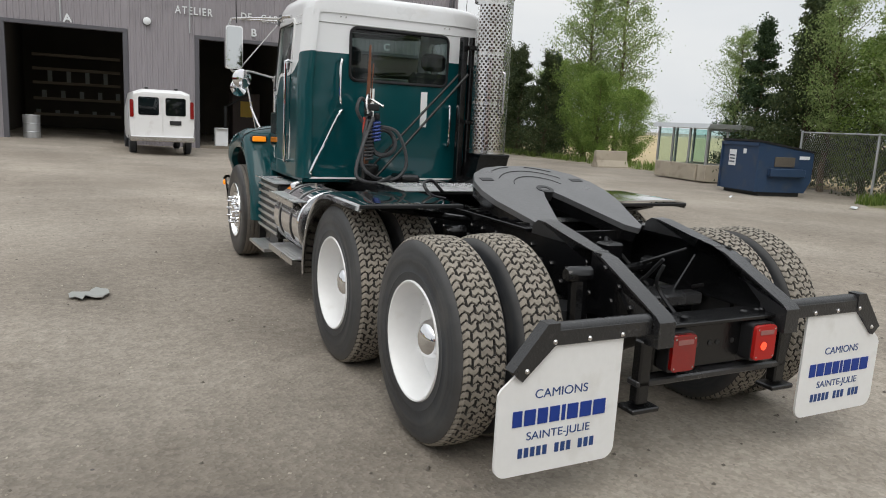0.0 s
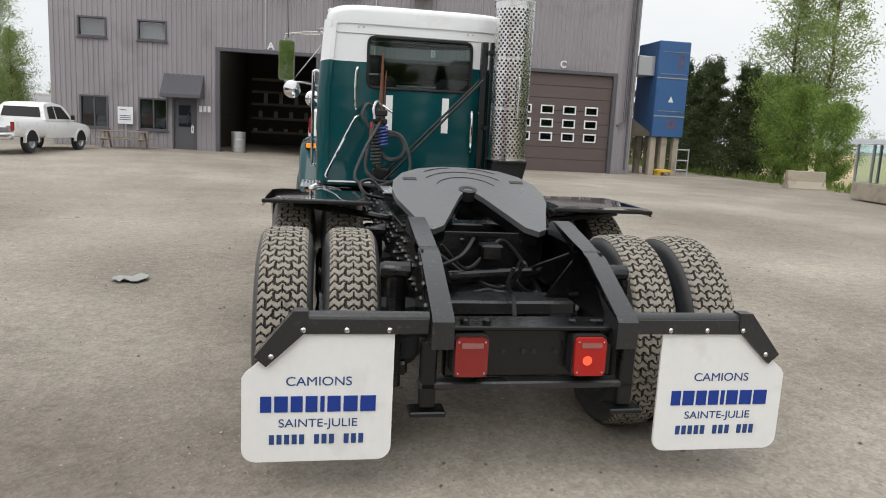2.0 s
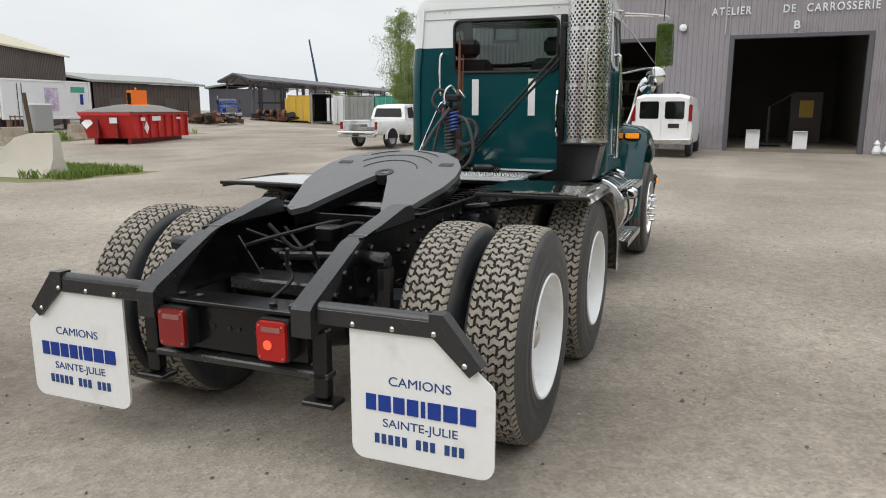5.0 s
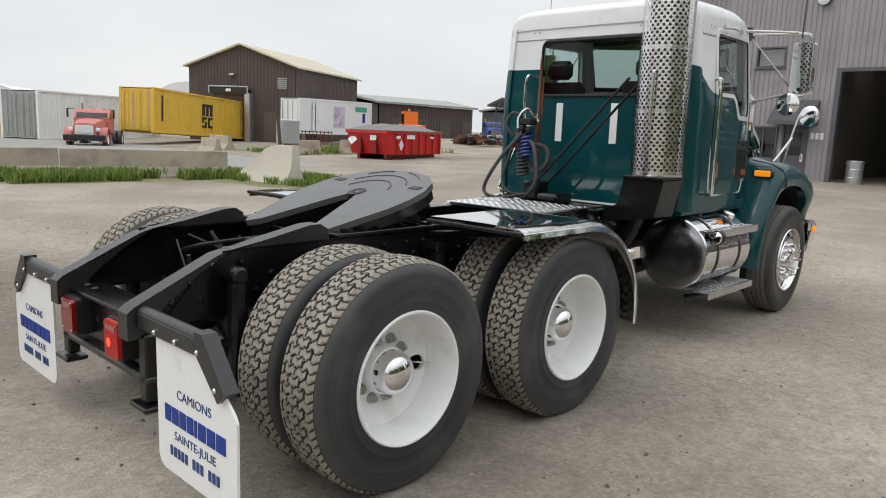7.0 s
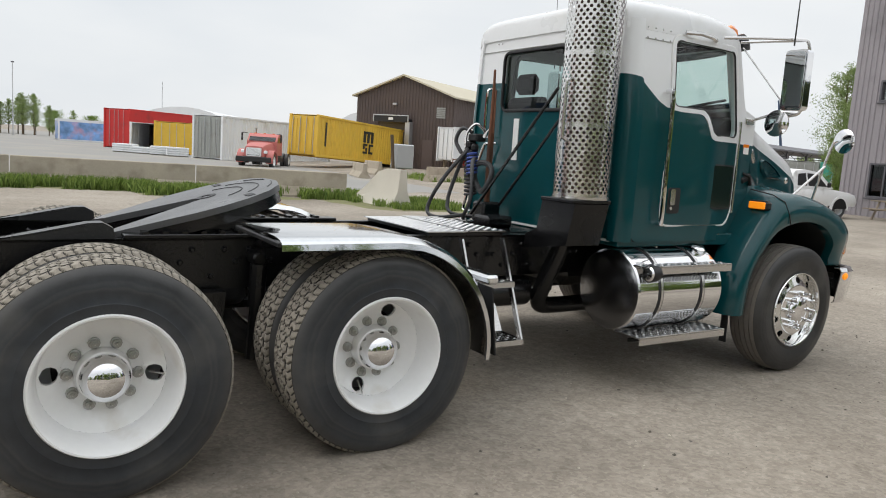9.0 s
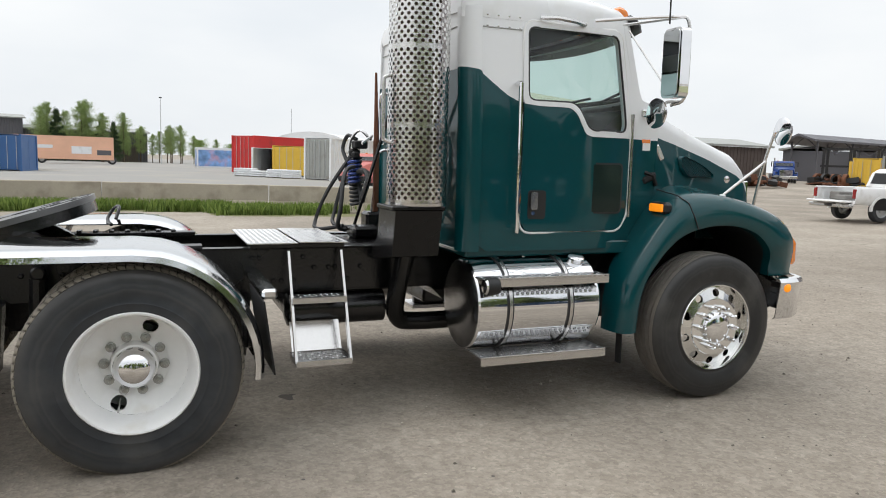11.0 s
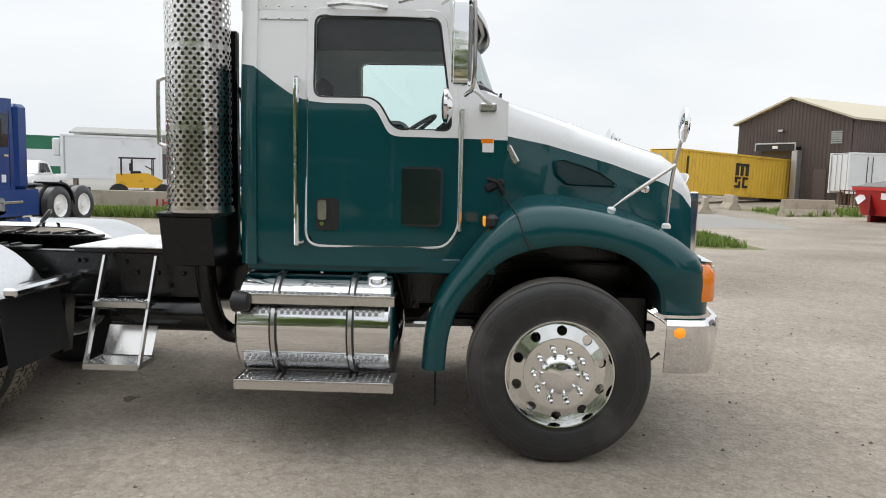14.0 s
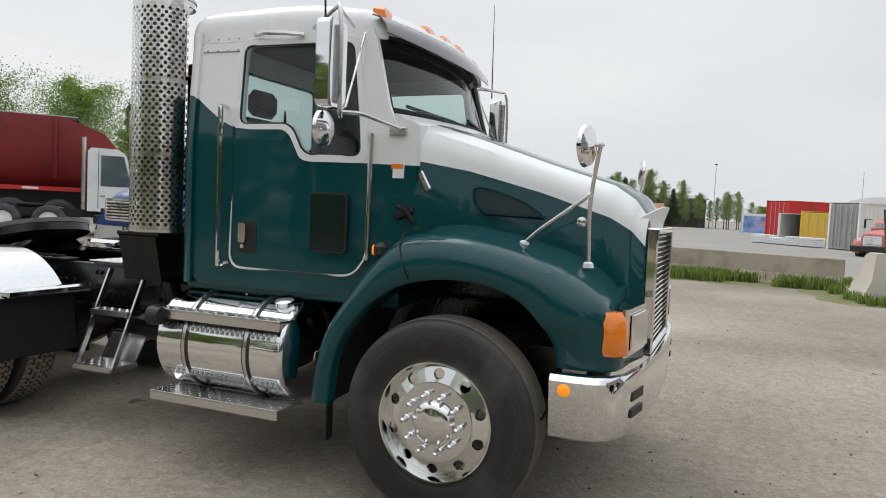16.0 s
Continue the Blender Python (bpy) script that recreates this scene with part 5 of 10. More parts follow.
def blue_tractor(m):
    """A rounded bonneted tractor with a short sleeper: nose toward +y."""
    t = thing("blue_truck", m, "dark blue bonneted truck tractor parked in the yard", "truck")
    rings = []
    for y, w, z, zb in ((-1.1, 0.96, 2.0, 0.95), (-0.7, 0.92, 1.93, 0.95), (-0.2, 0.84, 1.83, 0.95), (0.3, 0.74, 1.7, 0.9), (0.65, 0.64, 1.58, 0.85), (0.85, 0.56, 1.46, 0.8), (0.93, 0.5, 1.34, 0.78)):
        rings.append([(w * math.copysign(abs(math.cos(q)) ** 0.55, math.cos(q)), y, zb + (z - zb) * math.sin(q) ** 0.5) for q in [math.pi * i / 16 for i in range(17)]])
    part("bonnet", Mesher().loft(rings), M_BLUET, t, smooth=50)
    for k in (-1, 1):
        rings = []
        for i in range(15):
            q = radians(190 - 215 * i / 14)
            cy, cz = math.cos(q), math.sin(q)
            fwd = 1 + 0.28 * ease(cy)
            rings.append([(k * x, -0.35 + r * cy * fwd, 0.5 + r * cz) for x, r in ((1.02, 0.56), (1.12, 0.57), (1.16, 0.61), (1.15, 0.66), (1.06, 0.72), (0.9, 0.78), (0.6, 0.84))])
        b = Mesher()
        b.slab(rings, 0.02 * k)
        part("fender", b, M_BLUET, t, smooth=50)
        lamp = part("headlight", Mesher().loft([[(k * x, y, z) for x, y in ((0.66, 0.86), (0.8, 0.82), (0.98, 0.68), (1.03, 0.5), (0.7, 0.6))] for z in (0.88, 0.94, 1.08, 1.14)]), M_CHROME, t, "clear swept headlight", smooth=40)
        part("lens", Mesher().loft([[(k * x, y, z) for x, y in ((0.69, 0.868), (0.81, 0.83), (0.97, 0.7), (0.96, 0.68), (0.7, 0.84))] for z in (0.91, 1.11)]), M_SCREEN, lamp)
        part("side_fairing", Mesher().prism([(-3.0, 0.32), (-1.05, 0.32), (-0.98, 0.55), (-1.0, 0.95), (-3.0, 0.95)], *sorted((k * 0.85, k * 1.14)), "x"), M_BLUET, t)
        part("fairing_step", Mesher().box(*sorted((k * 1.14, k * 1.16)), -2.4, -1.3, 0.62, 0.68, 0.006), M_STEEL, t, "bright step strip")
        part("side_window", Mesher().prism([(-1.28, 2.0), (-1.52, 2.72), (-2.12, 2.72), (-2.12, 1.95), (-1.5, 1.92)], *sorted((k * 0.99, k * 1.012)), "x"), M_GLASSDARK, t)
        part("window_back", Mesher().prism([(-1.3, 2.02), (-1.53, 2.7), (-2.1, 2.7), (-2.1, 1.97), (-1.5, 1.94)], *sorted((k * 0.985, k * 0.999)), "x"), M_DARK, t)
        part("door_seam", Mesher().box(*sorted((k * 0.99, k * 1.008)), -2.2, -2.18, 1.0, 2.8), M_DARK, t)
        part("door_handle", Mesher().box(*sorted((k * 1.0, k * 1.02)), -2.12, -1.96, 1.72, 1.78, 0.006), M_STEEL, t)
        part("label", Mesher().box(*sorted((k * 1.0, k * 1.014)), -2.02, -1.88, 1.12, 1.3), M_WHITEC, t, "small white label plate")
        part("door_mirror", Mesher().box(*sorted((k * 1.2, k * 1.36)), -1.5, -1.38, 1.95, 2.62, 0.05).tube([(k * 1.0, -1.45, 2.68), (k * 1.28, -1.44, 2.66), (k * 1.28, -1.44, 1.9), (k * 1.0, -1.4, 1.86)], 0.018, 6), M_DARK, t, "tall black door mirror")
        part("roof_horn", Mesher().lathe([(0, 0.05), (0.4, 0.025), (0.55, 0.02)], 10, "y", M=pose(k * 0.45, -2.1, 3.13), cap=True), M_STEEL, t)
        for x, y in ((1.03, -0.35), (0.82, -3.75), (1.12, -3.75), (0.82, -4.8), (1.12, -4.8)):
            wheel_simple(t, k * x, y, 0.51, 0.27)
        part("quarter_fender", Mesher().prism(arc(-3.75, 0.5, 0.62, 80, 178, 9) + arc(-3.75, 0.5, 0.58, 178, 80, 9), *sorted((k * 0.66, k * 1.26)), "x"), M_DARK, t)
    out = [(-1.05, 0.9), (-1.05, 1.98), (-1.3, 2.45), (-1.48, 2.82), (-1.62, 2.98), (-1.85, 3.06), (-2.3, 3.08), (-2.35, 0.9)]
    part("cab", Mesher().prism(out, -1.0, 1.0, "x"), M_BLUET, t)
    slab_ = []
    for f in range(5):
        u = f / 4
        slab_.append([(0.93 * q * (1 - 0.03 * u), -1.03 + 0.14 * (1 - q * q) - 0.43 * u, 2.0 + 0.76 * u) for q in [-1 + i / 5 for i in range(11)]])
    b = Mesher()
    b.slab(slab_, 0.01)
    part("windscreen", b, M_GLASSDARK, t, "curved tinted windscreen", smooth=50)
    part("screen_backing", Mesher().prism([(-1.1, 1.96), (-0.94, 1.96), (-1.38, 2.76), (-1.54, 2.76)], -0.9, 0.9, "x"), M_DARK, t)
    part("sun_visor", Mesher().prism([(-1.5, 2.84), (-1.28, 2.74), (-1.3, 2.8), (-1.52, 2.94)], -0.95, 0.95, "x"), M_DARK, t)
    for x in (-0.75, -0.3, 0.0, 0.3, 0.75):
        part("roof_light", Mesher().box(x - 0.07, x + 0.07, -1.72, -1.6, 3.0, 3.05, 0.015), M_RED, t, "small red roof light")
    part("sleeper", Mesher().box(-1.06, 1.06, -2.8, -2.36, 0.95, 2.98, 0.08), M_BLUET, t, "blue sleeper box")
    g = part("grille", Mesher().prism(rounded(-0.5, 0.5, 0.86, 1.4, 0.1), 0.9, 0.97, "y"), M_CHROME, t, "chrome grille with wide bars")
    part("grille_inside", Mesher().prism(rounded(-0.43, 0.43, 0.91, 1.34, 0.06), 0.97, 0.976, "y"), M_DARK, g)
    for i in range(6):
        part("grille_bar", Mesher().box(-0.44, 0.44, 0.974, 0.995, 0.93 + i * 0.072, 0.965 + i * 0.072, 0.006), M_CHROME, g)
    part("nose_panel", Mesher().prism([(-0.92, 0.62), (0.92, 0.62), (0.8, 0.9), (0.5, 1.2), (-0.5, 1.2), (-0.8, 0.9)], 0.72, 0.89, "y"), M_BLUET, t)
    plan_ = [(-1.16, 0.3), (-1.14, 0.6), (-1.0, 0.84), (-0.6, 0.97), (0, 1.01), (0.6, 0.97), (1.0, 0.84), (1.14, 0.6), (1.16, 0.3)]
    b = Mesher()
    b.slab([[(x, y, z) for x, y in plan_] for z in (0.38, 0.5, 0.74)], 0.02)
    part("bumper", b, M_GALV, t, "dull silver bumper", smooth=40)
    part("tow_cable", Mesher().tube(bend([(-0.3, 1.03, 0.6), (-0.38, 1.06, 0.72), (-0.25, 1.06, 0.74), (-0.28, 1.06, 0.6), (-0.15, 1.04, 0.62)], 5), 0.02, 6), M_DARK, t)
    part("chassis", Mesher().box(-0.43, -0.34, -5.4, 0.5, 0.62, 0.9).box(0.34, 0.43, -5.4, 0.5, 0.62, 0.9).box(-0.4, 0.4, -5.35, -5.25, 0.65, 0.85), M_DARK, t)
    part("fifth_wheel", Mesher().box(-0.45, 0.45, -4.7, -3.9, 0.95, 1.05, 0.03), M_DARK, t)
    for x in (-0.75, 0.75):
        part("mud_flap", Mesher().box(x - 0.3, x + 0.3, -5.45, -5.43, 0.25, 0.95), M_DARK, t)
    return t


blue_tractor(pose(-9.5, -7.5, hgt(-9.5, -7.5), 0, 0, -92))
lorry("white_truck", pose(-15.6, -13.0, hgt(-15, -13), 0, 0, 48), M_WHITEC, "white bonneted truck standing before the maroon dump trailer", cab_top=2.95)
lorry("garbage_truck", pose(-52.9, -15.2, far(-53, -15), 0, 0, -73), M_WHITEC, "white truck with a blue drum body", cab_top=3.2)
gt = thing("refuse_body", pose(-53.3, -15.4, far(-53, -15), 0, 0, -73), "blue steel refuse body behind the white truck", "truck body")
part("body", Mesher().prism([(-2.2, 0.9), (-2.2, 2.6), (-2.6, 3.0), (-6.0, 3.1), (-6.8, 2.4), (-6.8, 0.9)], -1.15, 1.15, "x"), M_BLUET, gt)
part("packer_arm", Mesher().box(-1.45, -1.2, -3.4, -2.4, 0.9, 3.0, 0.05), M_BLUET, gt)
part("hopper_rim", Mesher().box(-1.2, 1.2, -2.9, -2.3, 2.9, 3.25, 0.05), M_NAVY, gt)
part("stand", Mesher().box(-0.5, 0.5, -6.6, -2.4, 0, 0.92), M_DARK, gt)
lorry("white_truck", pose(-52.0, -18.6, far(-60, -21), 0, 0, -66), M_WHITEC, "white bonneted truck with a wide grille", cab_top=2.5)


def loader(name, m, paint, label, s=1.0):
    t = thing(name, m @ Matrix.Diagonal((s, s, s, 1)), label, "wheel loader")
    part("body", Mesher().prism([(-2.6, 0.9), (-0.2, 0.9), (0.0, 1.5), (-0.2, 1.9), (-2.4, 1.8)], -0.7, 0.7, "x"), paint, t)
    part("cab", Mesher().prism([(-0.7, 1.7), (0.5, 1.7), (0.35, 3.0), (-0.7, 3.0)], -0.6, 0.6, "x"), paint, t)
    part("cab_window", Mesher().prism([(0.52, 1.9), (0.40, 2.85), (0.37, 2.85), (0.49, 1.9)], -0.5, 0.5, "x").box(-0.62, -0.605, -0.5, 0.3, 1.9, 2.8).box(0.605, 0.62, -0.5, 0.3, 1.9, 2.8), M_GLASSDARK, t)
    part("beacon", Mesher().lathe([(3.0, 0.08), (3.18, 0.08), (3.22, 0.03)], 10, "z", cap=True), M_AMBER, t)
    for sx in (-1, 1):
        for y in (-1.9, 1.1):
            wheel_simple(t, sx * 0.98, y, 0.75, 0.55, paint)
        part("lift_arm", Mesher().tube([(sx * 0.45, 0.4, 1.5), (sx * 0.45, 1.4, 1.3), (sx * 0.45, 2.4, 0.6)], 0.12, 6), paint, t)
        part("headlight", Mesher().box(sx * 0.6 - 0.1, sx * 0.6 + 0.1, 0.55, 0.65, 1.75, 1.9, 0.02), M_WHITEC, t)
    part("bucket", Mesher().prism([(2.2, 0.2), (3.2, 0.1), (3.2, 0.2), (2.5, 0.4), (2.4, 1.0), (2.7, 1.4), (2.2, 1.2)], -1.3, 1.3, "x"), M_RUST, t)
    part("front_frame", Mesher().box(-0.5, 0.5, 0.3, 1.6, 0.6, 1.2, 0.05), paint, t)
    return t


loader("wheel_loader", pose(-55.4, -12.4, far(-55, -12), 0, 0, 103), M_MACHINE, "yellow wheel loader seen from its front", 0.95)
loader("orange_loader", pose(-35.6, 34.0, far(-35, 34) - 0.05, 0, 0, 66), M_ORANGE, "orange articulated wheel loader behind the bin", 0.82)
container("blue_box_container", pose(-53.6, -9.05, far(-54, -9), 0, 0, 80), 3.0, 2.6, 2.2, M_BLUEC, "blue box container with white trimmed doors", doors=M_BLUEC, corr=False)
container("yellow_skip", pose(-59.5, -14.6, far(-59, -14), 0, 0, 11), 6.6, 2.4, 2.4, M_MACHINE, "long yellow steel skip behind the loader", "skip", corr=False)
container("white_trailer", pose(-70, -23, far(-75, -26), 0, 0, 5), 10, 3.4, 2.5, M_WHITEC, "white box trailer behind the trucks", "trailer", corr=False)
rf = container("reefer_trailer", pose(-34.92, -18.68, far(-35, -18) + 0.7, 0, 0, 27), 5.05, 2.4, 2.4, M_WHITEC, "white refrigerated truck box resting behind the barrier", "trailer", corr=False)
part("cooling_unit", Mesher().box(-0.8, 0.8, -0.5, -0.08, 1.2, 2.2, 0.08), M_WHITEC, rf)
for y in (0.5, 4.2):
    part("sleeper", Mesher().box(-1.1, 1.1, y, y + 0.2, -0.75, 0.0), M_WOOD, rf)
part("edge_strip", Mesher().box(1.215, 1.24, 0.02, 0.16, 0.1, 2.4), M_GALV, rf)
ro = thing("road_roller", pose(-27.5, -10.8, far(-27, -11) - 0.1, 0, 0, 28) @ Matrix.Diagonal((1.1, 1.1, 1.1, 1)), "small yellow road roller behind the barrier", "roller")
part("body", Mesher().prism([(-0.9, 0.6), (0.6, 0.6), (0.9, 0.9), (0.3, 1.2), (-0.9, 1.15)], -0.45, 0.45, "x"), M_MACHINE, ro)
part("drum", Mesher().lathe([(-0.5, 0.38), (0.5, 0.38)], 24, "x", M=pose(0, 0.9, 0.38), cap=True), M_DARK, ro)
part("drum", Mesher().lathe([(-0.5, 0.38), (0.5, 0.38)], 24, "x", M=pose(0, -0.8, 0.38), cap=True), M_DARK, ro)
part("canopy", Mesher().box(-0.55, 0.55, -0.8, 0.6, 1.78, 1.84, 0.02), M_DARK, ro)
for y in (-0.7, 0.5):
    for sx in (-0.45, 0.45):
        part("canopy_post", Mesher().tube([(sx, y, 1.1), (sx, y, 1.78)], 0.025, 6), M_DARK, ro)
part("seat", Mesher().box(-0.25, 0.25, -0.35, 0.05, 1.15, 1.28, 0.03).box(-0.25, 0.25, -0.4, -0.33, 1.28, 1.6, 0.03), M_DARK, ro)
part("steering_wheel", Mesher().lathe([(0, 0.17), (0.02, 0.19), (0.04, 0.17)], 14, "z", M=pose(0, 0.35, 1.4, -30, 0, 0)), M_DARK, ro)
part("roll_bar", Mesher().tube([(-0.35, -0.3, 1.1), (-0.35, -0.3, 1.75), (0.35, -0.3, 1.75), (0.35, -0.3, 1.1)], 0.03, 6), M_DARK, ro)
gb = container("green_box", pose(-41.9, -26.2, far(-42, -26) + 0.3, 0, 0, 32.5), 2.9, 3.0, 2.5, mat("green_box_paint", lin(40, 110, 80), 0.5), "green and white steel box body on timber", "container", corr=False)
part("white_panel", Mesher().box(1.285, 1.3, 0.1, 2.8, 1.0, 2.1), M_WHITEC, gb, "white painted band")
part("sleeper", Mesher().box(-1.1, 1.1, 0.4, 0.7, -0.35, 0.0), M_WOOD, gb)
part("sleeper", Mesher().box(-1.1, 1.1, 2.2, 2.5, -0.35, 0.0), M_WOOD, gb)

# red dump trailer behind the truck
dt = thing("dump_trailer", pose(-11.6, -18.2, 0, 0, 0, 51) @ Matrix.Diagonal((1.2, 1.2, 1.2, 1)), "big maroon round sided dump trailer", "trailer")
rings = []
for y in (-4.5, 2.6, 3.6, 4.2):
    sc = {-4.5: 1.0, 2.6: 1.0, 3.6: 0.82, 4.2: 0.5}[y]
    rings.append([(px * 1.0, y, 1.25 + (pz - 1.25) * sc) for px, pz in [(-1.25, 3.3), (-1.3, 2.4), (-1.1, 1.6), (-0.7, 1.25), (0.7, 1.25), (1.1, 1.6), (1.3, 2.4), (1.25, 3.3)]])
part("tub", Mesher().loft(rings), M_MAROON, dt)
for y in (-4.3, -2.2, 0.0, 2.4):
    for s in (-1, 1):
        part("rib", Mesher().tube([(s * 1.28, y, 3.3), (s * 1.34, y, 2.4), (s * 1.13, y, 1.6)], 0.07, 6), M_MAROON, dt)
part("cover_roll", Mesher().tube([(-1.15, -4.5, 3.42), (-1.15, 3.0, 3.42)], 0.12, 8), M_DARK, dt)
part("side_rail", Mesher().box(-1.32, -1.22, -4.6, 3.2, 1.22, 1.34).box(1.22, 1.32, -4.6, 3.2, 1.22, 1.34), M_REDP, dt)
for i in range(6):
    for s in (-1, 1):
        part("reflector", Mesher().box(min(s * 1.32, s * 1.33), max(s * 1.32, s * 1.33), -4.4 + i * 1.2, -4.0 + i * 1.2, 1.25, 1.31), M_WHITEC, dt)
part("frame", Mesher().box(-0.45, 0.45, -4.4, 3.4, 0.6, 1.25), M_DARK, dt)
part("side_tank", Mesher().box(0.5, 1.1, -1.4, 0.4, 0.45, 1.15, 0.05), M_DARK, dt)
part("side_tank", Mesher().box(-1.1, -0.5, -1.4, 0.4, 0.45, 1.15, 0.05), M_DARK, dt)
for s in (-1, 1):
    for y in (-3.8, -2.5, 1.3, 2.5):
        for q in (0.8, 1.1):
            wheel_simple(dt, s * q, y, 0.5, 0.26)
    part("mudguard", Mesher().prism(arc(-3.15, 0.3, 1.3, 20, 160, 10) + arc(-3.15, 0.3, 1.26, 160, 20, 10), s * 0.65, s * 1.25, "x"), M_DARK, dt)

# ---- white van and pickup by the workshop ----
van = thing("white_van", pose(-0.6, 22.1, hgt(-0.6, 23)), "white cargo van parked nose in at the workshop, seen from behind", "van")
M_VAN = mat("van_white_paint", (0.8, 0.8, 0.8), 0.35, var=0.03, coat=0.4, dirt=lin(150, 142, 130), dirt_amount=0.12, dirt_scale=2)
rings = []
for y, w, z0, z1 in ((0, 0.98, 0.5, 2.0), (0.15, 1.0, 0.45, 2.1), (3.6, 1.0, 0.45, 2.1), (4.1, 0.98, 0.45, 1.75), (4.5, 0.96, 0.45, 1.3), (5.3, 0.9, 0.5, 1.1)):
    rings.append([(-w * 0.96, y, z0), (-w, y, z0 + 0.4), (-w * 0.98, y, z0 + (z1 - z0) * 0.6), (-w * 0.86, y, z1 - 0.1), (-w * 0.6, y, z1), (w * 0.6, y, z1), (w * 0.86, y, z1 - 0.1), (w * 0.98, y, z0 + (z1 - z0) * 0.6), (w, y, z0 + 0.4), (w * 0.96, y, z0)])
part("body", Mesher().loft(rings), M_VAN, van)
for s in (-1, 1):
    d = part("rear_door", Mesher().prism(rounded(min(s * 0.02, s * 0.84), max(s * 0.02, s * 0.84), 0.62, 1.95, 0.06), -0.03, 0.01, "y"), M_VAN, van)
    part("rear_window", Mesher().prism(rounded(min(s * 0.1, s * 0.72), max(s * 0.1, s * 0.72), 1.28, 1.85, 0.06), -0.045, -0.03, "y"), M_GLASSDARK, d, "dark tinted rear door glass")
    part("window_back", Mesher().prism(rounded(min(s * 0.1, s * 0.72), max(s * 0.1, s * 0.72), 1.28, 1.85, 0.06), -0.0335, -0.0305, "y"), M_DARK, d)
    part("tail_light", Mesher().prism(rounded(min(s * 0.86, s * 0.97), max(s * 0.86, s * 0.97), 1.2, 1.75, 0.03), -0.04, 0.05, "y"), M_RED, van)
    wheel_simple(van, s * 0.86, 0.95, 0.37, 0.24, M_GALV)
    wheel_simple(van, s * 0.86, 4.4, 0.37, 0.24, M_GALV)
    part("roof_marker", Mesher().box(s * 0.45 - 0.06, s * 0.45 + 0.06, 0.2, 0.3, 2.1, 2.16, 0.02), M_DARK, van)
part("rear_bumper", Mesher().box(-0.98, 0.98, -0.16, 0.05, 0.44, 0.62, 0.03), M_STEEL, van)
part("plate_bar", Mesher().box(0.22, 0.58, -0.05, -0.035, 0.98, 1.12), M_DARK, van, "dark number plate recess")

pk = thing("white_pickup", pose(-11.15, 21.5, hgt(-11, 22) + 0.02, 0, 0, -9) @ Matrix.Diagonal((0.9, 0.88, 0.92, 1)), "white extended cab pickup truck with a loaded bed", "pickup truck")
bedb = Mesher()
for s in (-1, 1):
    rings = [[(s * x, y, z) for x, z in ((0.86, 0.55), (0.95, 0.62), (0.97, 0.85), (0.95, 1.08), (0.9, 1.12), (0.84, 1.1))] for y in (-1.08, -0.5, 0.4, 1.02)]
    bedb.slab(rings, 0.03 * s)
bedb.box(-0.88, 0.88, -1.05, 1.0, 0.6, 0.68)
part("bed", bedb, M_VAN, pk, smooth=50)
part("tailgate", Mesher().box(-0.84, 0.84, -1.5, -1.08, 0.62, 0.68, 0.02), M_VAN, pk, "lowered dented tailgate")
rings = []
for y, z, w in ((1.0, 1.13, 0.95), (1.1, 1.15, 0.96), (2.9, 1.15, 0.96), (3.2, 1.12, 0.95), (4.2, 1.03, 0.92), (4.6, 0.95, 0.86), (4.75, 0.78, 0.8)):
    rings.append([(-w * 0.93, y, 0.5), (-w, y, 0.7), (-w, y, z - 0.14), (-w * 0.93, y, z - 0.02), (-w * 0.6, y, z + 0.02), (w * 0.6, y, z + 0.02), (w * 0.93, y, z - 0.02), (w, y, z - 0.14), (w, y, 0.7), (w * 0.93, y, 0.5)])
part("cab_body", Mesher().loft(rings), M_VAN, pk, smooth=50)
rings = []
for y, z, w in ((1.02, 1.14, 0.9), (1.12, 1.6, 0.76), (1.3, 1.73, 0.72), (1.9, 1.78, 0.73), (2.45, 1.72, 0.73), (2.65, 1.6, 0.76), (3.2, 1.14, 0.88)):
    rings.append([(-0.93 if z > 1.2 else -w, y, 1.12), (-(0.93 * (1.78 - z) + w * (z - 1.12)) / 0.66, y, z), (0, y, z + 0.02), ((0.93 * (1.78 - z) + w * (z - 1.12)) / 0.66, y, z), (0.93 if z > 1.2 else w, y, 1.12)])
part("cab", Mesher().loft(rings, closed=False), M_VAN, pk, smooth=50)
for s in (-1, 1):
    for pts in ([(1.28, 1.2), (1.38, 1.62), (1.78, 1.66), (1.78, 1.2)], [(1.86, 1.2), (1.86, 1.66), (2.4, 1.64), (2.85, 1.2)]):
        part("side_window", Mesher().add([(s * (0.945 - 0.29 * (z - 1.12)), y, z) for y, z in pts], [(0, 1, 2, 3)]), M_DARK, pk, "dark side window", smooth=0, fix=False)
    for y in (0, 3.6):
        wheel_simple(pk, s * 0.84, y, 0.38, 0.26, M_GALV)
        part("wheel_arch", Mesher().prism(arc(y, 0.4, 0.47, -5, 185, 10) + arc(y, 0.4, 0.40, 185, -5, 10), min(s * 0.9, s * 0.985), max(s * 0.9, s * 0.985), "x"), M_VAN, pk)
        part("arch_shadow", Mesher().prism(arc(y, 0.4, 0.42, 0, 180, 10), min(s * 0.8, s * 0.972), max(s * 0.8, s * 0.972), "x"), M_RUBBER, pk)
    part("tail_light", Mesher().box(s * 0.9 - 0.06, s * 0.9 + 0.06, -1.12, -1.06, 0.76, 1.06, 0.01), M_RED, pk)
    part("mirror", Mesher().box(s * 1.05 - 0.07, s * 1.05 + 0.07, 2.75, 2.83, 1.18, 1.36, 0.02), M_DARK, pk)
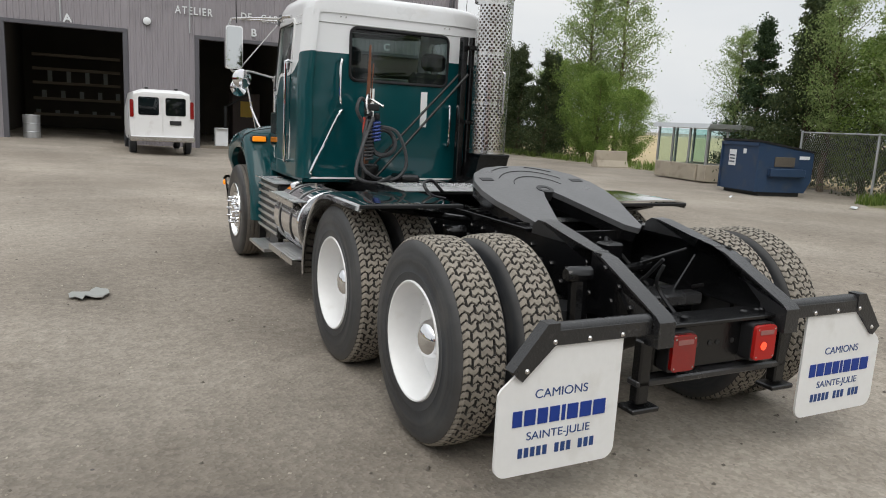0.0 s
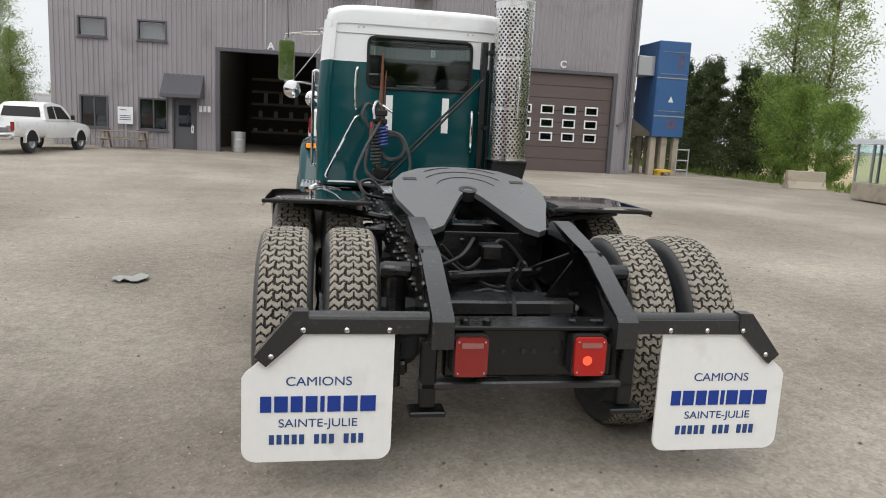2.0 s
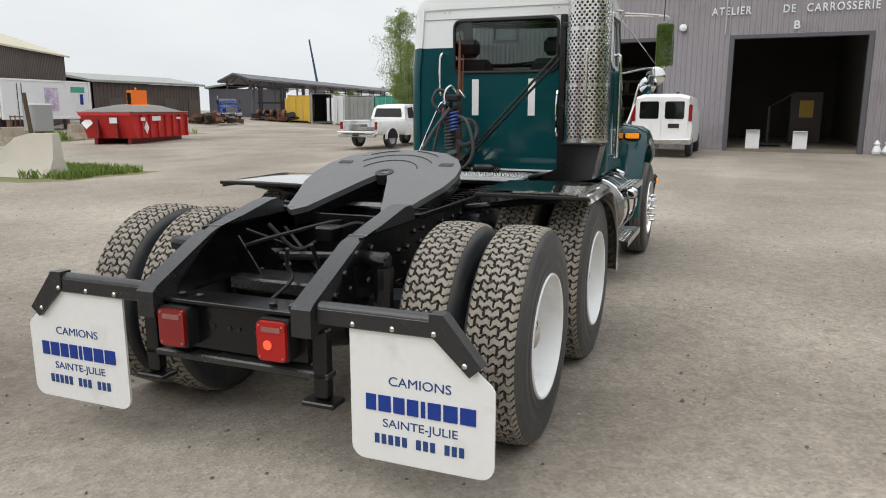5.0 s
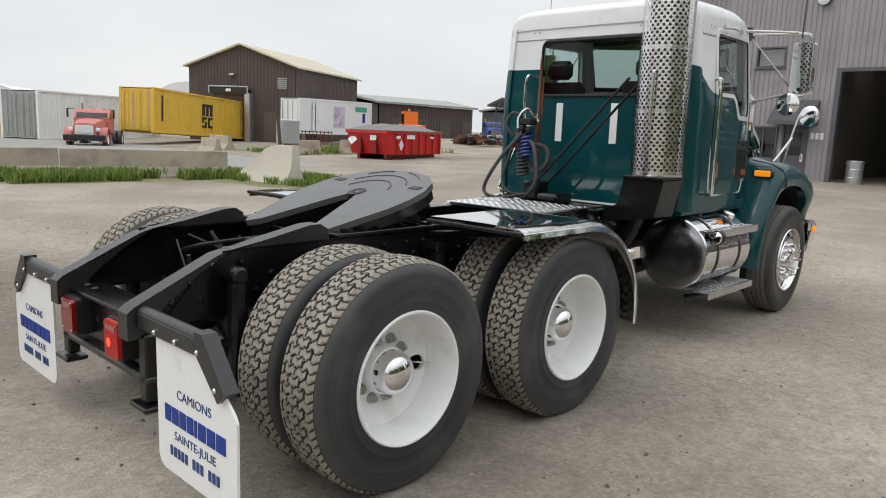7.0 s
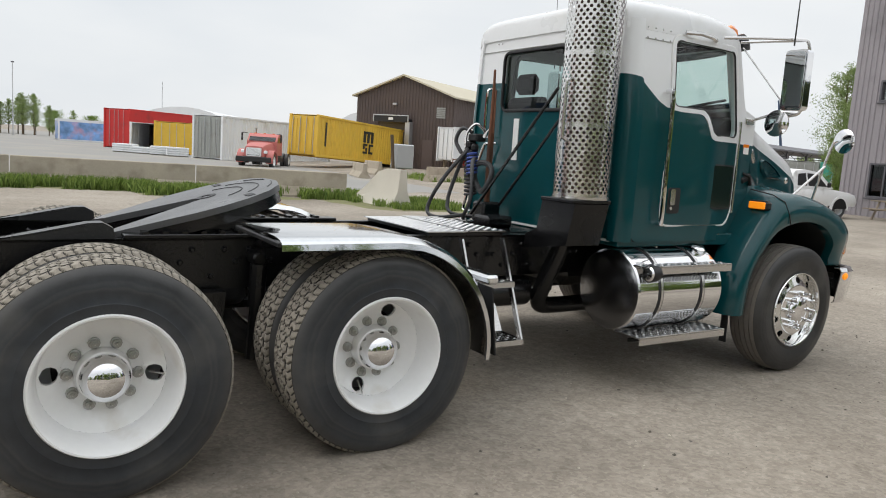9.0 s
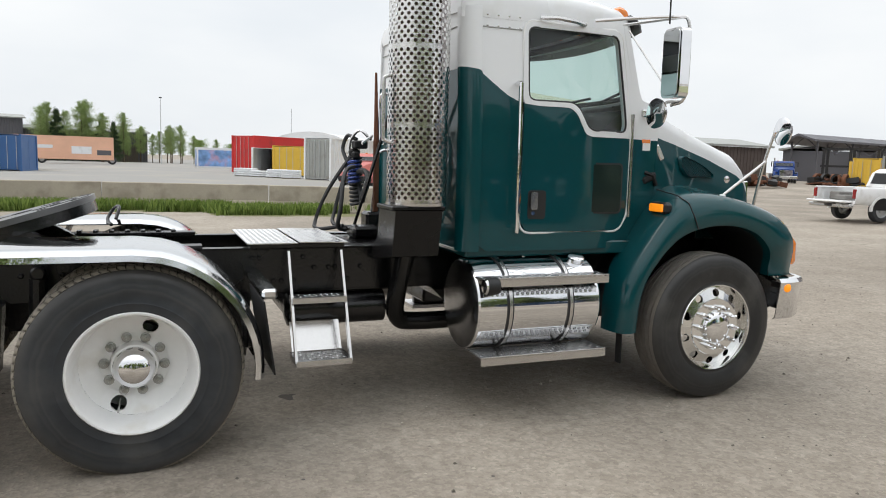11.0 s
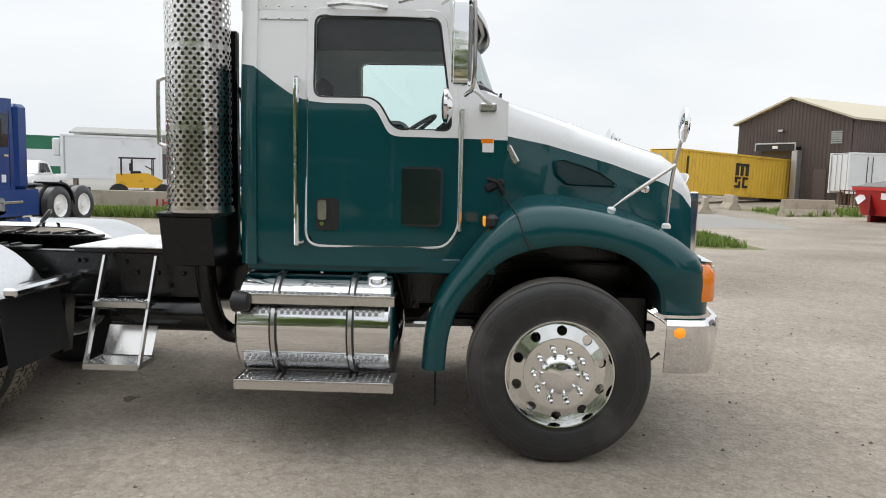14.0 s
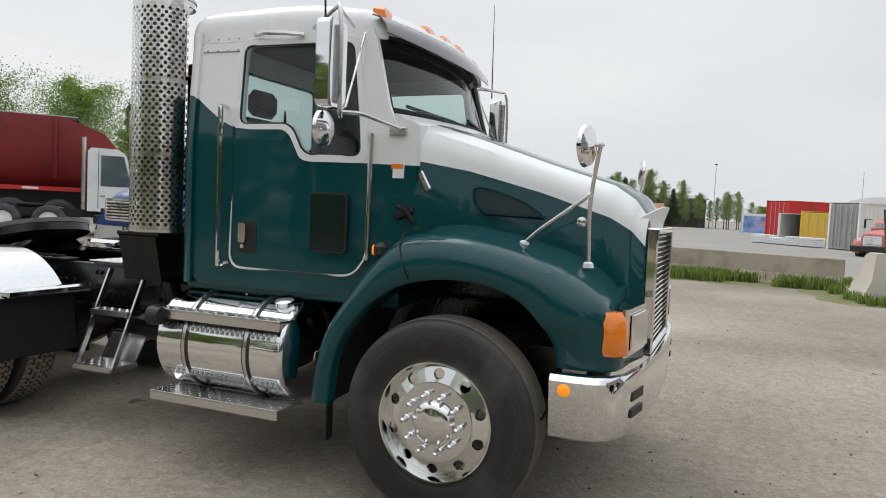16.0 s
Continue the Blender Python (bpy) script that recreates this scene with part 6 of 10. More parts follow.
part("rear_window", Mesher().add([(-0.74, 1.025, 1.24), (0.74, 1.025, 1.24), (0.66, 1.1, 1.6), (-0.66, 1.1, 1.6)], [(0, 1, 2, 3)]), M_DARK, pk, "dark rear window", smooth=0, fix=False)
part("bumper", Mesher().box(-0.95, 0.95, -1.3, -1.1, 0.45, 0.58, 0.03), M_STEEL, pk)
part("plate_bar", Mesher().box(-0.16, 0.16, -1.31, -1.3, 0.48, 0.56), M_DARK, pk)
for x, y, z in ((-0.5, -0.4, 0.95), (0.3, 0.2, 0.9), (0.1, -0.7, 0.85)):
    part("load_box", Mesher().box(x - 0.25, x + 0.25, y - 0.25, y + 0.3, 0.68, z, 0.03), M_TARP, pk, "grey load in the bed")

pk2 = copy_thing(pk, pose(-28.9, -16.3, far(-31, -17), 0, 0, -78))
tagged(pk2, "white pickup truck parked beside the white box", "pickup truck")


# ---- open shed, boxes and junk beyond the yard ----
sh = thing("open_shed", pose(-38.5, 50.0, hgt(-38, 50), 0, 0, 10), "long open sided steel shed with a flat dark roof", "shed")
b = Mesher()
b.prism([(-2.6, 3.1), (-1.1, 3.75), (0.4, 3.3), (0.4, 3.46), (-1.1, 3.93), (-2.6, 3.26)], -1, 46, "y")
part("roof", b, M_CLADTRIM, sh)
for i in range(10):
    y = i * 5.0
    for x in (0, -2.2):
        part("post", Mesher().box(x - 0.06, x + 0.06, y - 0.06, y + 0.06, 0, 3.35), M_CLADTRIM, sh)
    part("truss", Mesher().tube([(0, y, 2.8), (-1.1, y, 3.72)], 0.04, 5).tube([(-2.2, y, 2.8), (-1.1, y, 3.72)], 0.04, 5).tube([(0, y, 2.8), (-2.2, y, 2.8)], 0.04, 5), M_CLADTRIM, sh)
    if i < 9:
        part("brace", Mesher().tube([(0, y, 3.25), (0, y + 2.5, 2.4)], 0.03, 5).tube([(0, y + 2.5, 2.4), (0, y + 5, 3.25)], 0.03, 5), M_CLADTRIM, sh)
rk = thing("steel_rack", pose(-36.2, 48.2, hgt(-36, 48), 0, 0, 30), "black steel storage rack frame with scrap", "rack")
for x in (0, 1.8, 3.6):
    for y in (0, 1.4):
        part("upright", Mesher().box(x - 0.1, x + 0.1, y - 0.1, y + 0.1, 0, 2.7), M_DARK, rk)
for z in (0.3, 1.3, 2.6):
    part("beam", Mesher().box(-0.2, 3.8, -0.1, 0.1, z, z + 0.14).box(-0.2, 3.8, 1.3, 1.5, z, z + 0.14), M_DARK, rk)


def junk(name, m, label, n, w, l, h, mats, seed, category="scrap"):
    t = thing(name, m, label, category)
    rnd = random.Random(seed)
    for k, mt in enumerate(mats):
        b = Mesher()
        for _ in range(n):
            x, y = rnd.uniform(-w, w), rnd.uniform(-l, l)
            sx, sy, sz = rnd.uniform(0.1, 0.5), rnd.uniform(0.1, 0.7), rnd.uniform(0.08, h * 0.6)
            z = rnd.uniform(0, h * 0.5)
            b.box(-sx, sx, -sy, sy, 0, sz, 0.02, M=pose(x, y, max(0, z - 0.1), rnd.uniform(-15, 15), rnd.uniform(-15, 15), rnd.uniform(0, 180)))
            if rnd.random() < 0.3:
                b.lathe([(-0.12, 0.3), (-0.12, 0.45), (0.12, 0.45), (0.12, 0.3)], 14, "x", M=pose(x, y, 0.45, 0, 0, rnd.uniform(0, 180)))
        tagged(part("scrap", b, mt, t), kind="stuff")
    return t


junk("scrap_heap", pose(-33.5, 46.5, hgt(-33, 46)), "low heap of dark scrap metal", 14, 1.8, 0.7, 0.7, [M_DARK, M_RUST], 3)
junk("scrap_pile", pose(-33.7, 39.2, hgt(-33, 39)) @ Matrix.Diagonal((0.6, 0.6, 0.6, 1)), "pile of rusty truck frames and axles", 22, 3.2, 2.0, 1.3, [M_DARK, M_RUST], 8)
bt = lorry("scrap_truck", pose(-37.0, 45.3, hgt(-37, 45), 0, 0, -130) @ Matrix.Diagonal((0.72, 0.72, 0.72, 1)), M_BLUET, "dismantled blue truck among the scrap", cab_top=2.3, chassis=4)
for x, y, l, h, w, p, lab, op in ((-31.4, 46.8, 3, 2.15, 1.6, M_YELLOW, "bright yellow steel box", False), (-29.8, 47.7, 5, 2.4, 1.7, M_GREYC, "open grey container with shelves", True),
                                  (-28.5, 48.4, 5, 2.4, 1.0, M_WHITEC, "white steel box door", False), (-27.0, 48.9, 5, 2.45, 2.2, M_GREYC, "scuffed grey green container", False), (-24.9, 49.9, 5, 2.5, 2.0, M_TEAL, "teal container with a white mark", False)):
    c = container("storage_box", pose(x, y, hgt(x, y), 0, 0, 30), l, h, w, p, lab, ends_open=op)
    if p is M_TEAL:
        part("printed_mark", Mesher().lathe([(0, 0.35), (0.01, 0.3)], 16, "y", M=pose(0, -0.1, 1.0) @ Matrix.Diagonal((1, 1, 1.4, 1)), cap=True), M_WHITEC, c, "white printed shape")
wt2 = container("white_trailer", pose(-22.9, 51.0, hgt(-23, 51) + 0.3, 0, 0, -55), 7, 2.2, 2.3, M_WHITEC, "white trailer with a red printed bar", "trailer", corr=False)
part("printed_bar", Mesher().box(1.17, 1.19, 0.8, 3.0, 0.9, 1.5), M_REDP, wt2, "red printed bar")
part("printed_bar", Mesher().box(-1.19, -1.17, 0.8, 3.0, 0.9, 1.5), M_REDP, wt2, "red printed bar")
part("support", Mesher().box(-0.9, -0.7, 0.5, 0.7, -0.35, 0.1).box(0.7, 0.9, 0.5, 0.7, -0.35, 0.1).box(-0.9, -0.7, 6, 6.2, -0.35, 0.1).box(0.7, 0.9, 6, 6.2, -0.35, 0.1), M_DARK, wt2)
cn = thing("mobile_crane", pose(-62.5, 98, hgt(-62, 98)), "distant dark crane boom", "crane")
part("boom", Mesher().tube([(0.6, 0, 5.0), (-0.7, 0, 11.8)], [0.2, 0.13], 6), M_NAVY, cn)
part("base", Mesher().box(-0.5, 1.5, -1.0, 1.0, 0, 5.1, 0.1), M_CLADTRIM, cn)
ex = thing("excavator", pose(-52, 66, hgt(-52, 66), 0, 0, 60), "distant pale excavator in dust", "excavator")
part("boom", Mesher().tube([(0, 0, 1.5), (1.8, 0, 4.2), (3.4, 0, 3.4), (3.6, 0, 1.6)], 0.22, 6), M_WHITEC, ex)
part("body", Mesher().box(-1.6, 0.6, -1.1, 1.1, 0.8, 2.4, 0.1), M_WHITEC, ex)
part("track", Mesher().box(-1.6, 1.6, -1.3, -0.7, 0, 0.8, 0.15), M_DARK, ex)
part("track", Mesher().box(-1.6, 1.6, 0.7, 1.3, 0, 0.8, 0.15), M_DARK, ex)

for x, y, yaw, l, w, h, mt, lab in ((-51.7, 41.3, 0, 12.6, 8.4, 3.1, M_BROWN, "long dark low shed behind the barn"), (-48, 62, 35, 14, 8, 3.1, M_CLADTRIM, "low grey shed in the dust"),
                                    (-126, -50, 12, 30, 14, 6.5, M_CLADTRIM, "long grey industrial building"), (-133, -26, 8, 24, 14, 5.0, M_CLADTRIM, "low dark industrial building"),
                                    (-75, -40, 20, 24, 8, 4.8, M_GREYC, "distant grey flat roofed building")):
    t = thing("low_building", pose(x, y, hgt(x, y) - 0.1, 0, 0, yaw), lab, "building")
    b = Mesher()
    ribbed(b, 0, l, 0, h, 0, 0.4, 0.05, M=Matrix.Translation((w / 2, 0, 0)) @ Matrix.Rotation(radians(90), 4, "Z"))
    b.box(-w / 2, w / 2 - 0.003, 0, l, 0, h)
    part("wall", b, mt, t, smooth=20)
    part("roof", Mesher().prism([(-w / 2 - 0.4, h), (0, h + 0.7), (w / 2 + 0.4, h), (w / 2 + 0.4, h + 0.18), (0, h + 0.9), (-w / 2 - 0.4, h + 0.18)], -0.4, l + 0.4, "y"), M_GREYC, t)
    for i in range(4):
        # flat dark sheets on the wall paint the shade of doorways
        part("opening", Mesher().box(w / 2, w / 2 + 0.06, 1.5 + i * l / 4, 1.5 + i * l / 4 + l / 8, 0.1, h * 0.6), M_SHADE, t, "flat dark sheet standing for a shaded doorway")


def pole(x, y, h, label, head=True):
    t = thing("lamp_pole", pose(x, y, hgt(x, y)), label, "pole")
    part("pole", Mesher().tube([(0, 0, 0), (0, 0, h)], [0.07, 0.04], 8), M_GALV, t)
    if head:
        part("lamp_head", Mesher().box(-0.3, 0.3, -0.2, 0.2, h, h + 0.14, 0.04), M_CLADTRIM, t)


pole(-108, 1.0, 9.5, "tall distant yard lamp pole")
pole(-110, 20, 9.0, "thin distant steel mast pole", False)
pole(-100, -35, 9.0, "tall distant yard lamp pole", True)

# ---- shelter, dumpster and fence ----
st = thing("glass_shelter", pose(16.9, 16.2, 0, 0, 0, -8) @ Matrix.Diagonal((0.7, 0.8, 0.78, 1)), "old glazed shelter with an aluminium frame on concrete blocks", "shelter")
for x0, x1 in ((-1.15, -0.15), (-0.1, 1.15)):
    part("base_block", Mesher().box(x0, x1, -1.9, -1.35, 0.05, 0.78, 0.03), M_CONC, st)
part("base_block", Mesher().box(-1.2, -0.65, -1.3, 1.7, 0.05, 0.78, 0.03), M_CONC, st)
part("base_block", Mesher().box(0.65, 1.2, -1.3, 1.7, 0.05, 0.78, 0.03), M_CONC, st)
for x in (-1.1, 1.1):
    for y in (-1.8, -0.6, 0.6, 1.7):
        part("post", Mesher().box(x - 0.05, x + 0.05, y - 0.05, y + 0.05, 0.75, 2.35, 0.008), M_GALV, st)
for y in (-1.8, 1.7):
    part("post", Mesher().box(-0.05, 0.05, y - 0.05, y + 0.05, 0.75, 2.35, 0.008), M_GALV, st)
for x in (-1.1, 1.1):
    for y in (-1.75, -0.55, 0.65):
        p = part("pane", Mesher().box(x - 0.008, x + 0.008, y, y + 1.1, 0.8, 2.3), M_GLASS, st)
        p.visible_shadow = False
part("roof", Mesher().prism([(-1.35, 2.35), (1.35, 2.35), (1.2, 2.55), (-1.2, 2.55)], -2.0, 1.95, "y"), M_GALV, st)
for z in (0.76, 2.25):
    part("rail", Mesher().box(-1.12, 1.12, -1.83, -1.77, z, z + 0.08), M_GALV, st)

dm = thing("blue_dumpster", pose(15.05, 11.7, 0, 0, 0, -102) @ Matrix.Diagonal((0.9, 0.95, 0.92, 1)), "navy blue steel front load dumpster with stickers", "dumpster")
part("tub", Mesher().prism([(-0.95, 0.12), (0.75, 0.12), (0.95, 0.5), (0.95, 1.35), (-0.95, 1.62), (-0.95, 0.3)], -0.9, 0.95, "x"), M_NAVY, dm)
part("sheet_rib", Mesher().box(-0.92, 0.97, -0.99, -0.93, 1.5, 1.6).box(-0.93, -0.87, -0.99, -0.93, 0.12, 1.6).box(0.9, 0.97, -0.99, -0.93, 0.12, 1.6), M_NAVY, dm)
part("lid", Mesher().prism([(-0.98, 1.63), (0.98, 1.36), (0.98, 1.41), (-0.98, 1.69)], -0.93, 0.98, "x"), M_DARK, dm)
part("pocket", Mesher().box(0.95, 1.12, -0.6, 0.6, 0.6, 0.85, 0.02), M_NAVY, dm)
part("side_hatch", Mesher().box(0.955, 0.975, -0.4, 0.3, 0.9, 1.2, 0.01), M_SHADE, dm)
part("sticker", Mesher().box(-0.5, -0.15, -0.965, -0.952, 0.85, 1.35), M_WHITEC, dm, "white sticker with unreadable lines")
for z in (0.95, 1.05, 1.15):
    part("printed_bar", Mesher().box(-0.46, -0.2, -0.972, -0.966, z, z + 0.04), M_NAVYINK, dm)
part("sticker", Mesher().box(0.2, 0.34, -0.965, -0.952, 1.25, 1.4), M_WHITEC, dm)
part("sticker", Mesher().box(0.952, 0.965, 0.45, 0.8, 1.15, 1.25), M_WHITEC, dm)
part("base", Mesher().box(-0.85, 0.9, -0.8, 0.6, 0, 0.13), M_DARK, dm)

fn = thing("wire_fence", pose(0, 0, 0), "chain link fence on steel posts", "fence")
fpts = [(17.6, 12.6), (17.2, 9.8), (16.9, 7.0), (16.7, 4.2), (16.6, 1.4), (16.6, -1.4)]
for x, y in fpts:
    part("post", Mesher().tube([(x, y, 0), (x, y, 1.9)], 0.035, 8), M_GALV, fn)
part("top_rail", Mesher().tube([(x, y, 1.85) for x, y in fpts], 0.022, 6), M_GALV, fn)
b = Mesher()
for (xa, ya), (xb, yb) in zip(fpts, fpts[1:]):
    for i in range(46):
        for u0, u1 in (((i - 13) / 33, i / 33), (i / 33, (i - 13) / 33)):
            lo, hi = max(0, min(u0, u1)), min(1, max(u0, u1))
            if hi <= lo:
                continue
            f = lambda u: (u - u0) / (u1 - u0)
            P = lambda u: (xa + (xb - xa) * u, ya + (yb - ya) * u, 0.08 + 1.75 * f(u))
            b.tube([P(lo), P(hi)], 0.0035, 3, cap=False)
part("wire_mesh", b, M_GALV, fn, smooth=0)
for x, y, w, l in ((14.2, 8.2, 0.35, 0.18), (12.6, 10.6, 0.3, 0.1)):
    lt = thing("paper_litter", pose(x, y, 0.01, 0, 0, 25), "crumpled white paper litter on the gravel", "litter", "litter")
    part("paper", Mesher().loft([[(-w / 2, -l / 2, 0), (0, -l / 2, 0.05), (w / 2, -l / 2, 0)], [(-w / 2, l / 2, 0.03), (0, l / 2, 0.01), (w / 2, l / 2, 0.04)]], closed=False), M_WHITEC, lt)
lt = thing("paper_litter", pose(-2.76, 3.34, 0.0, 0, 0, 25), "flattened pale dirty rag on the gravel", "litter", "litter")
part("rag", Mesher().slab([[((-0.17 + 0.07 * i) * (1 - 2.2 * abs(y)), y + 0.05 * math.sin(i * 1.7), 0.012 + 0.045 * abs(noise.noise(Vector((i * 0.7, y * 9, 3))))) for i in range(6)] for y in (-0.13, -0.06, 0.0, 0.07, 0.12)], 0.006), M_GREYC, lt)


# ---- loose stones and an oil stain on the yard ----
M_STAIN = mat("oil_soaked_gravel", lin(78, 70, 62), 0.7, var=0.35, big=6, fine=40)


def loose_stones(name, n, seed, sizes, mt, label):
    rnd = random.Random(seed)
    vs, fs = [], []
    for _ in range(n):
        x, y = rnd.uniform(-9, 9), rnd.uniform(-8, 14)
        r = sizes[0] + (sizes[1] - sizes[0]) * rnd.random() ** 3
        a = rnd.uniform(0, 6.28)
        z = hgt(x, y)
        k = len(vs)
        for q in range(4):
            u = a + q * 1.57 + rnd.uniform(-0.3, 0.3)
            vs.append((x + r * math.cos(u) * rnd.uniform(0.7, 1.3), y + r * math.sin(u), z - 0.002))
        vs.append((x + 0.2 * r, y, z + r * rnd.uniform(0.4, 0.9)))
        fs += [(k, k + 1, k + 4), (k + 1, k + 2, k + 4), (k + 2, k + 3, k + 4), (k + 3, k, k + 4)]
    ob = part(name, Mesher().add(vs, fs), mt, None, smooth=0, fix=False)
    tagged(ob, label, "gravel", kind="stuff")


loose_stones("loose_gravel", 3200, 71, (0.004, 0.017), mat("dark_stone_chips", lin(96, 90, 82), 0.9, var=0.3), "scattered dark stone chips on the yard")
loose_stones("loose_gravel", 2000, 72, (0.004, 0.015), mat("pale_stone_chips", lin(176, 168, 154), 0.9, var=0.25), "scattered pale stone chips on the yard")
for x, y, r, sd in ((0.27, 2.25, 0.1, 5),):
    os_ = thing("oil_stain", pose(x, y, hgt(x, y) + 0.004), "dark oil stain soaked into the gravel", "stain", "oil stains")
    ring = [(r * (0.7 + 0.5 * noise.noise(Vector((math.cos(radians(a)) * 1.7, math.sin(radians(a)) * 1.7, sd)))) * math.cos(radians(a)), r * (0.6 + 0.5 * noise.noise(Vector((math.cos(radians(a)), math.sin(radians(a)), sd + 4)))) * math.sin(radians(a)), 0) for a in range(0, 360, 12)]
    part("stain", Mesher().add(ring, [tuple(range(len(ring)))]), M_STAIN, os_, smooth=0, fix=False)


# ---- trees ----
def tree(name, h, spread, leaf, n_leaf, leaf_size, label, seed, base=0.25, cone=False, sparse=0.0, trunk_r=0.12):
    """Trunk, limbs and a crown of single leaves in clumps with gaps."""
    rnd = random.Random(seed)
    t = thing(name, pose(0, 0, -500), label, "tree")
    wood = Mesher()
    spine = [(0.02 * h * noise.noise(Vector((i * 0.7, seed, 0))), 0.02 * h * noise.noise(Vector((seed, i * 0.7, 3))), h * i / 9) for i in range(10)]
    wood.tube(spine, [trunk_r * (1 - 0.93 * i / 9) + 0.008 for i in range(10)], 7)
    tips = []
    n_limb = int(22 + h * 3)
    for i in range(n_limb):
        f = base + (0.97 - base) * (i + rnd.random()) / n_limb
        k = min(8, int(f * 9))
        u = f * 9 - k
        p = Vector(spine[k]).lerp(Vector(spine[k + 1]), u)
        a = i * 2.4 + rnd.uniform(-0.5, 0.5)
        if cone:
            ln, rise = spread * (1.02 - f) * rnd.uniform(0.75, 1.15), rnd.uniform(-0.15, 0.2)
        else:
            ln, rise = spread * math.sin(math.pi * min(0.97, 0.18 + 0.8 * (f - base) / (1 - base))) ** 0.8 * rnd.uniform(0.55, 1.2), rnd.uniform(0.35, 0.9)
        d = Vector((math.cos(a), math.sin(a), rise)).normalized()
        q = p + d * ln * 0.5 + Vector((0, 0, 0.04 * ln))
        e = q + (d + Vector((rnd.uniform(-0.3, 0.3), rnd.uniform(-0.3, 0.3), 0.15))).normalized() * ln * 0.5
        wood.tube([p, q, e], [trunk_r * 0.3 * (1 - f) + 0.014, 0.012, 0.004], 4, cap=False)
        tips += [(p.lerp(q, 0.6), ln * 0.22), (q, ln * 0.3), (q.lerp(e, 0.5), ln * 0.3), (e, ln * 0.24)]
    part("trunk", wood, M_BARK, t, smooth=60, fix=False)
    vs, fs = [], []
    keep = [tp for tp in tips if rnd.random() > sparse] + [(Vector(spine[-1]), spread * 0.12)]
    for _ in range(n_leaf):
        c, r = rnd.choice(keep)
        r = max(r, 0.18)
        p = c + Vector((rnd.gauss(0, r * 0.6), rnd.gauss(0, r * 0.6), rnd.gauss(0, r * 0.45)))
        s = leaf_size * rnd.uniform(0.6, 1.3)
        ax = Vector((rnd.uniform(-1, 1), rnd.uniform(-1, 1), rnd.uniform(-0.7, 0.7))).normalized()
        bx = ax.orthogonal().normalized()
        bx.rotate(Matrix.Rotation(rnd.uniform(0, 6.28), 3, ax))
        cx = ax.cross(bx)
        k = len(vs)
        vs += [p - bx * s, p + cx * s * 0.5 - bx * s * 0.1, p + bx * s, p - cx * s * 0.5 + bx * s * 0.1]
        fs.append((k, k + 1, k + 2, k + 3))
    part("crown", Mesher().add(vs, fs), leaf, t, smooth=0, fix=False)
    return t


SORTS = {
    "poplar": tree("poplar_tree", 7.6, 1.8, M_LEAFLIGHT, 15000, 0.045, "tall open young poplar in light spring leaf", 11, 0.25, sparse=0.25),
    "bush": tree("leafy_tree", 5.0, 2.0, M_LEAF, 30000, 0.046, "dense bright green broadleaf tree", 12, 0.05),
    "cedar": tree("cedar_tree", 5.6, 1.9, M_BROWNLEAF, 26000, 0.052, "dense dark brownish green cedar tree", 13, 0.03, cone=True),
    "spruce": tree("spruce_tree", 6.0, 1.8, M_NEEDLE, 26000, 0.05, "dark green pointed spruce tree", 14, 0.03, cone=True),
    "willow": tree("willow_tree", 6.8, 3.4, M_LEAF, 46000, 0.05, "wide round pale green willow tree", 15, 0.1),
}


def plant(kind, x, y, s, yaw):
    copy_thing(SORTS[kind], pose(x, y, hgt(x, y) - 0.05, 0, 0, yaw) @ Matrix.Diagonal((s, s, s, 1)))


row = [("cedar", 20.2, 36, 1.05), ("cedar", 20.0, 33.6, 1.1), ("spruce", 20.8, 31.3, 0.95), ("cedar", 19.6, 30.2, 1.0), ("bush", 20.3, 27.6, 0.95), ("bush", 19.6, 25.6, 0.85),
       ("poplar", 20.6, 28.0, 1.25), ("poplar", 21.2, 26.2, 1.3), ("poplar", 19.5, 17.1, 0.74), ("bush", 20.0, 23.6, 0.7), ("cedar", 22.4, 39, 1.2), ("spruce", 22.5, 42, 1.15), ("cedar", 21, 45, 1.2), ("bush", 23, 34, 1.1),
       ("spruce", 19.6, 16.2, 0.98), ("cedar", 20.4, 14.6, 1.15), ("cedar", 19.0, 13.6, 1.2), ("bush", 19.4, 11.6, 0.95), ("poplar", 18.6, 10.2, 0.9),
       ("bush", 18.8, 8.8, 0.9), ("poplar", 18.4, 7.2, 0.95), ("bush", 18.9, 5.4, 0.85), ("poplar", 18.2, 3.6, 0.9), ("bush", 18.8, 1.8, 0.9), ("poplar", 18.5, 12.4, 0.85),
       ("poplar", -18.3, 38.6, 0.98), ("poplar", -17.0, 37.0, 0.72), ("bush", -17.6, 38.2, 0.7), ("bush", 19.2, -0.5, 1.0), ("poplar", 18.9, -2.2, 1.05), ("cedar", 19.6, -4.0, 1.2), ("bush", 19.0, -5.6, 1.1), ("spruce", 19.8, -7.4, 1.2), ("poplar", 19.0, -9.2, 1.0), ("bush", 19.5, -11, 1.15), ("cedar", 20, -13, 1.2), ("bush", 19, 0.6, 1.2), ("spruce", 20.5, 3, 1.2), ("spruce", 20.4, 7, 1.15), ("cedar", 20.2, 10, 1.25), ("willow", -23.5, -26.8, 1.0), ("spruce", -37.5, -38, 1.35), ("willow", -19.5, -29.5, 1.05)]
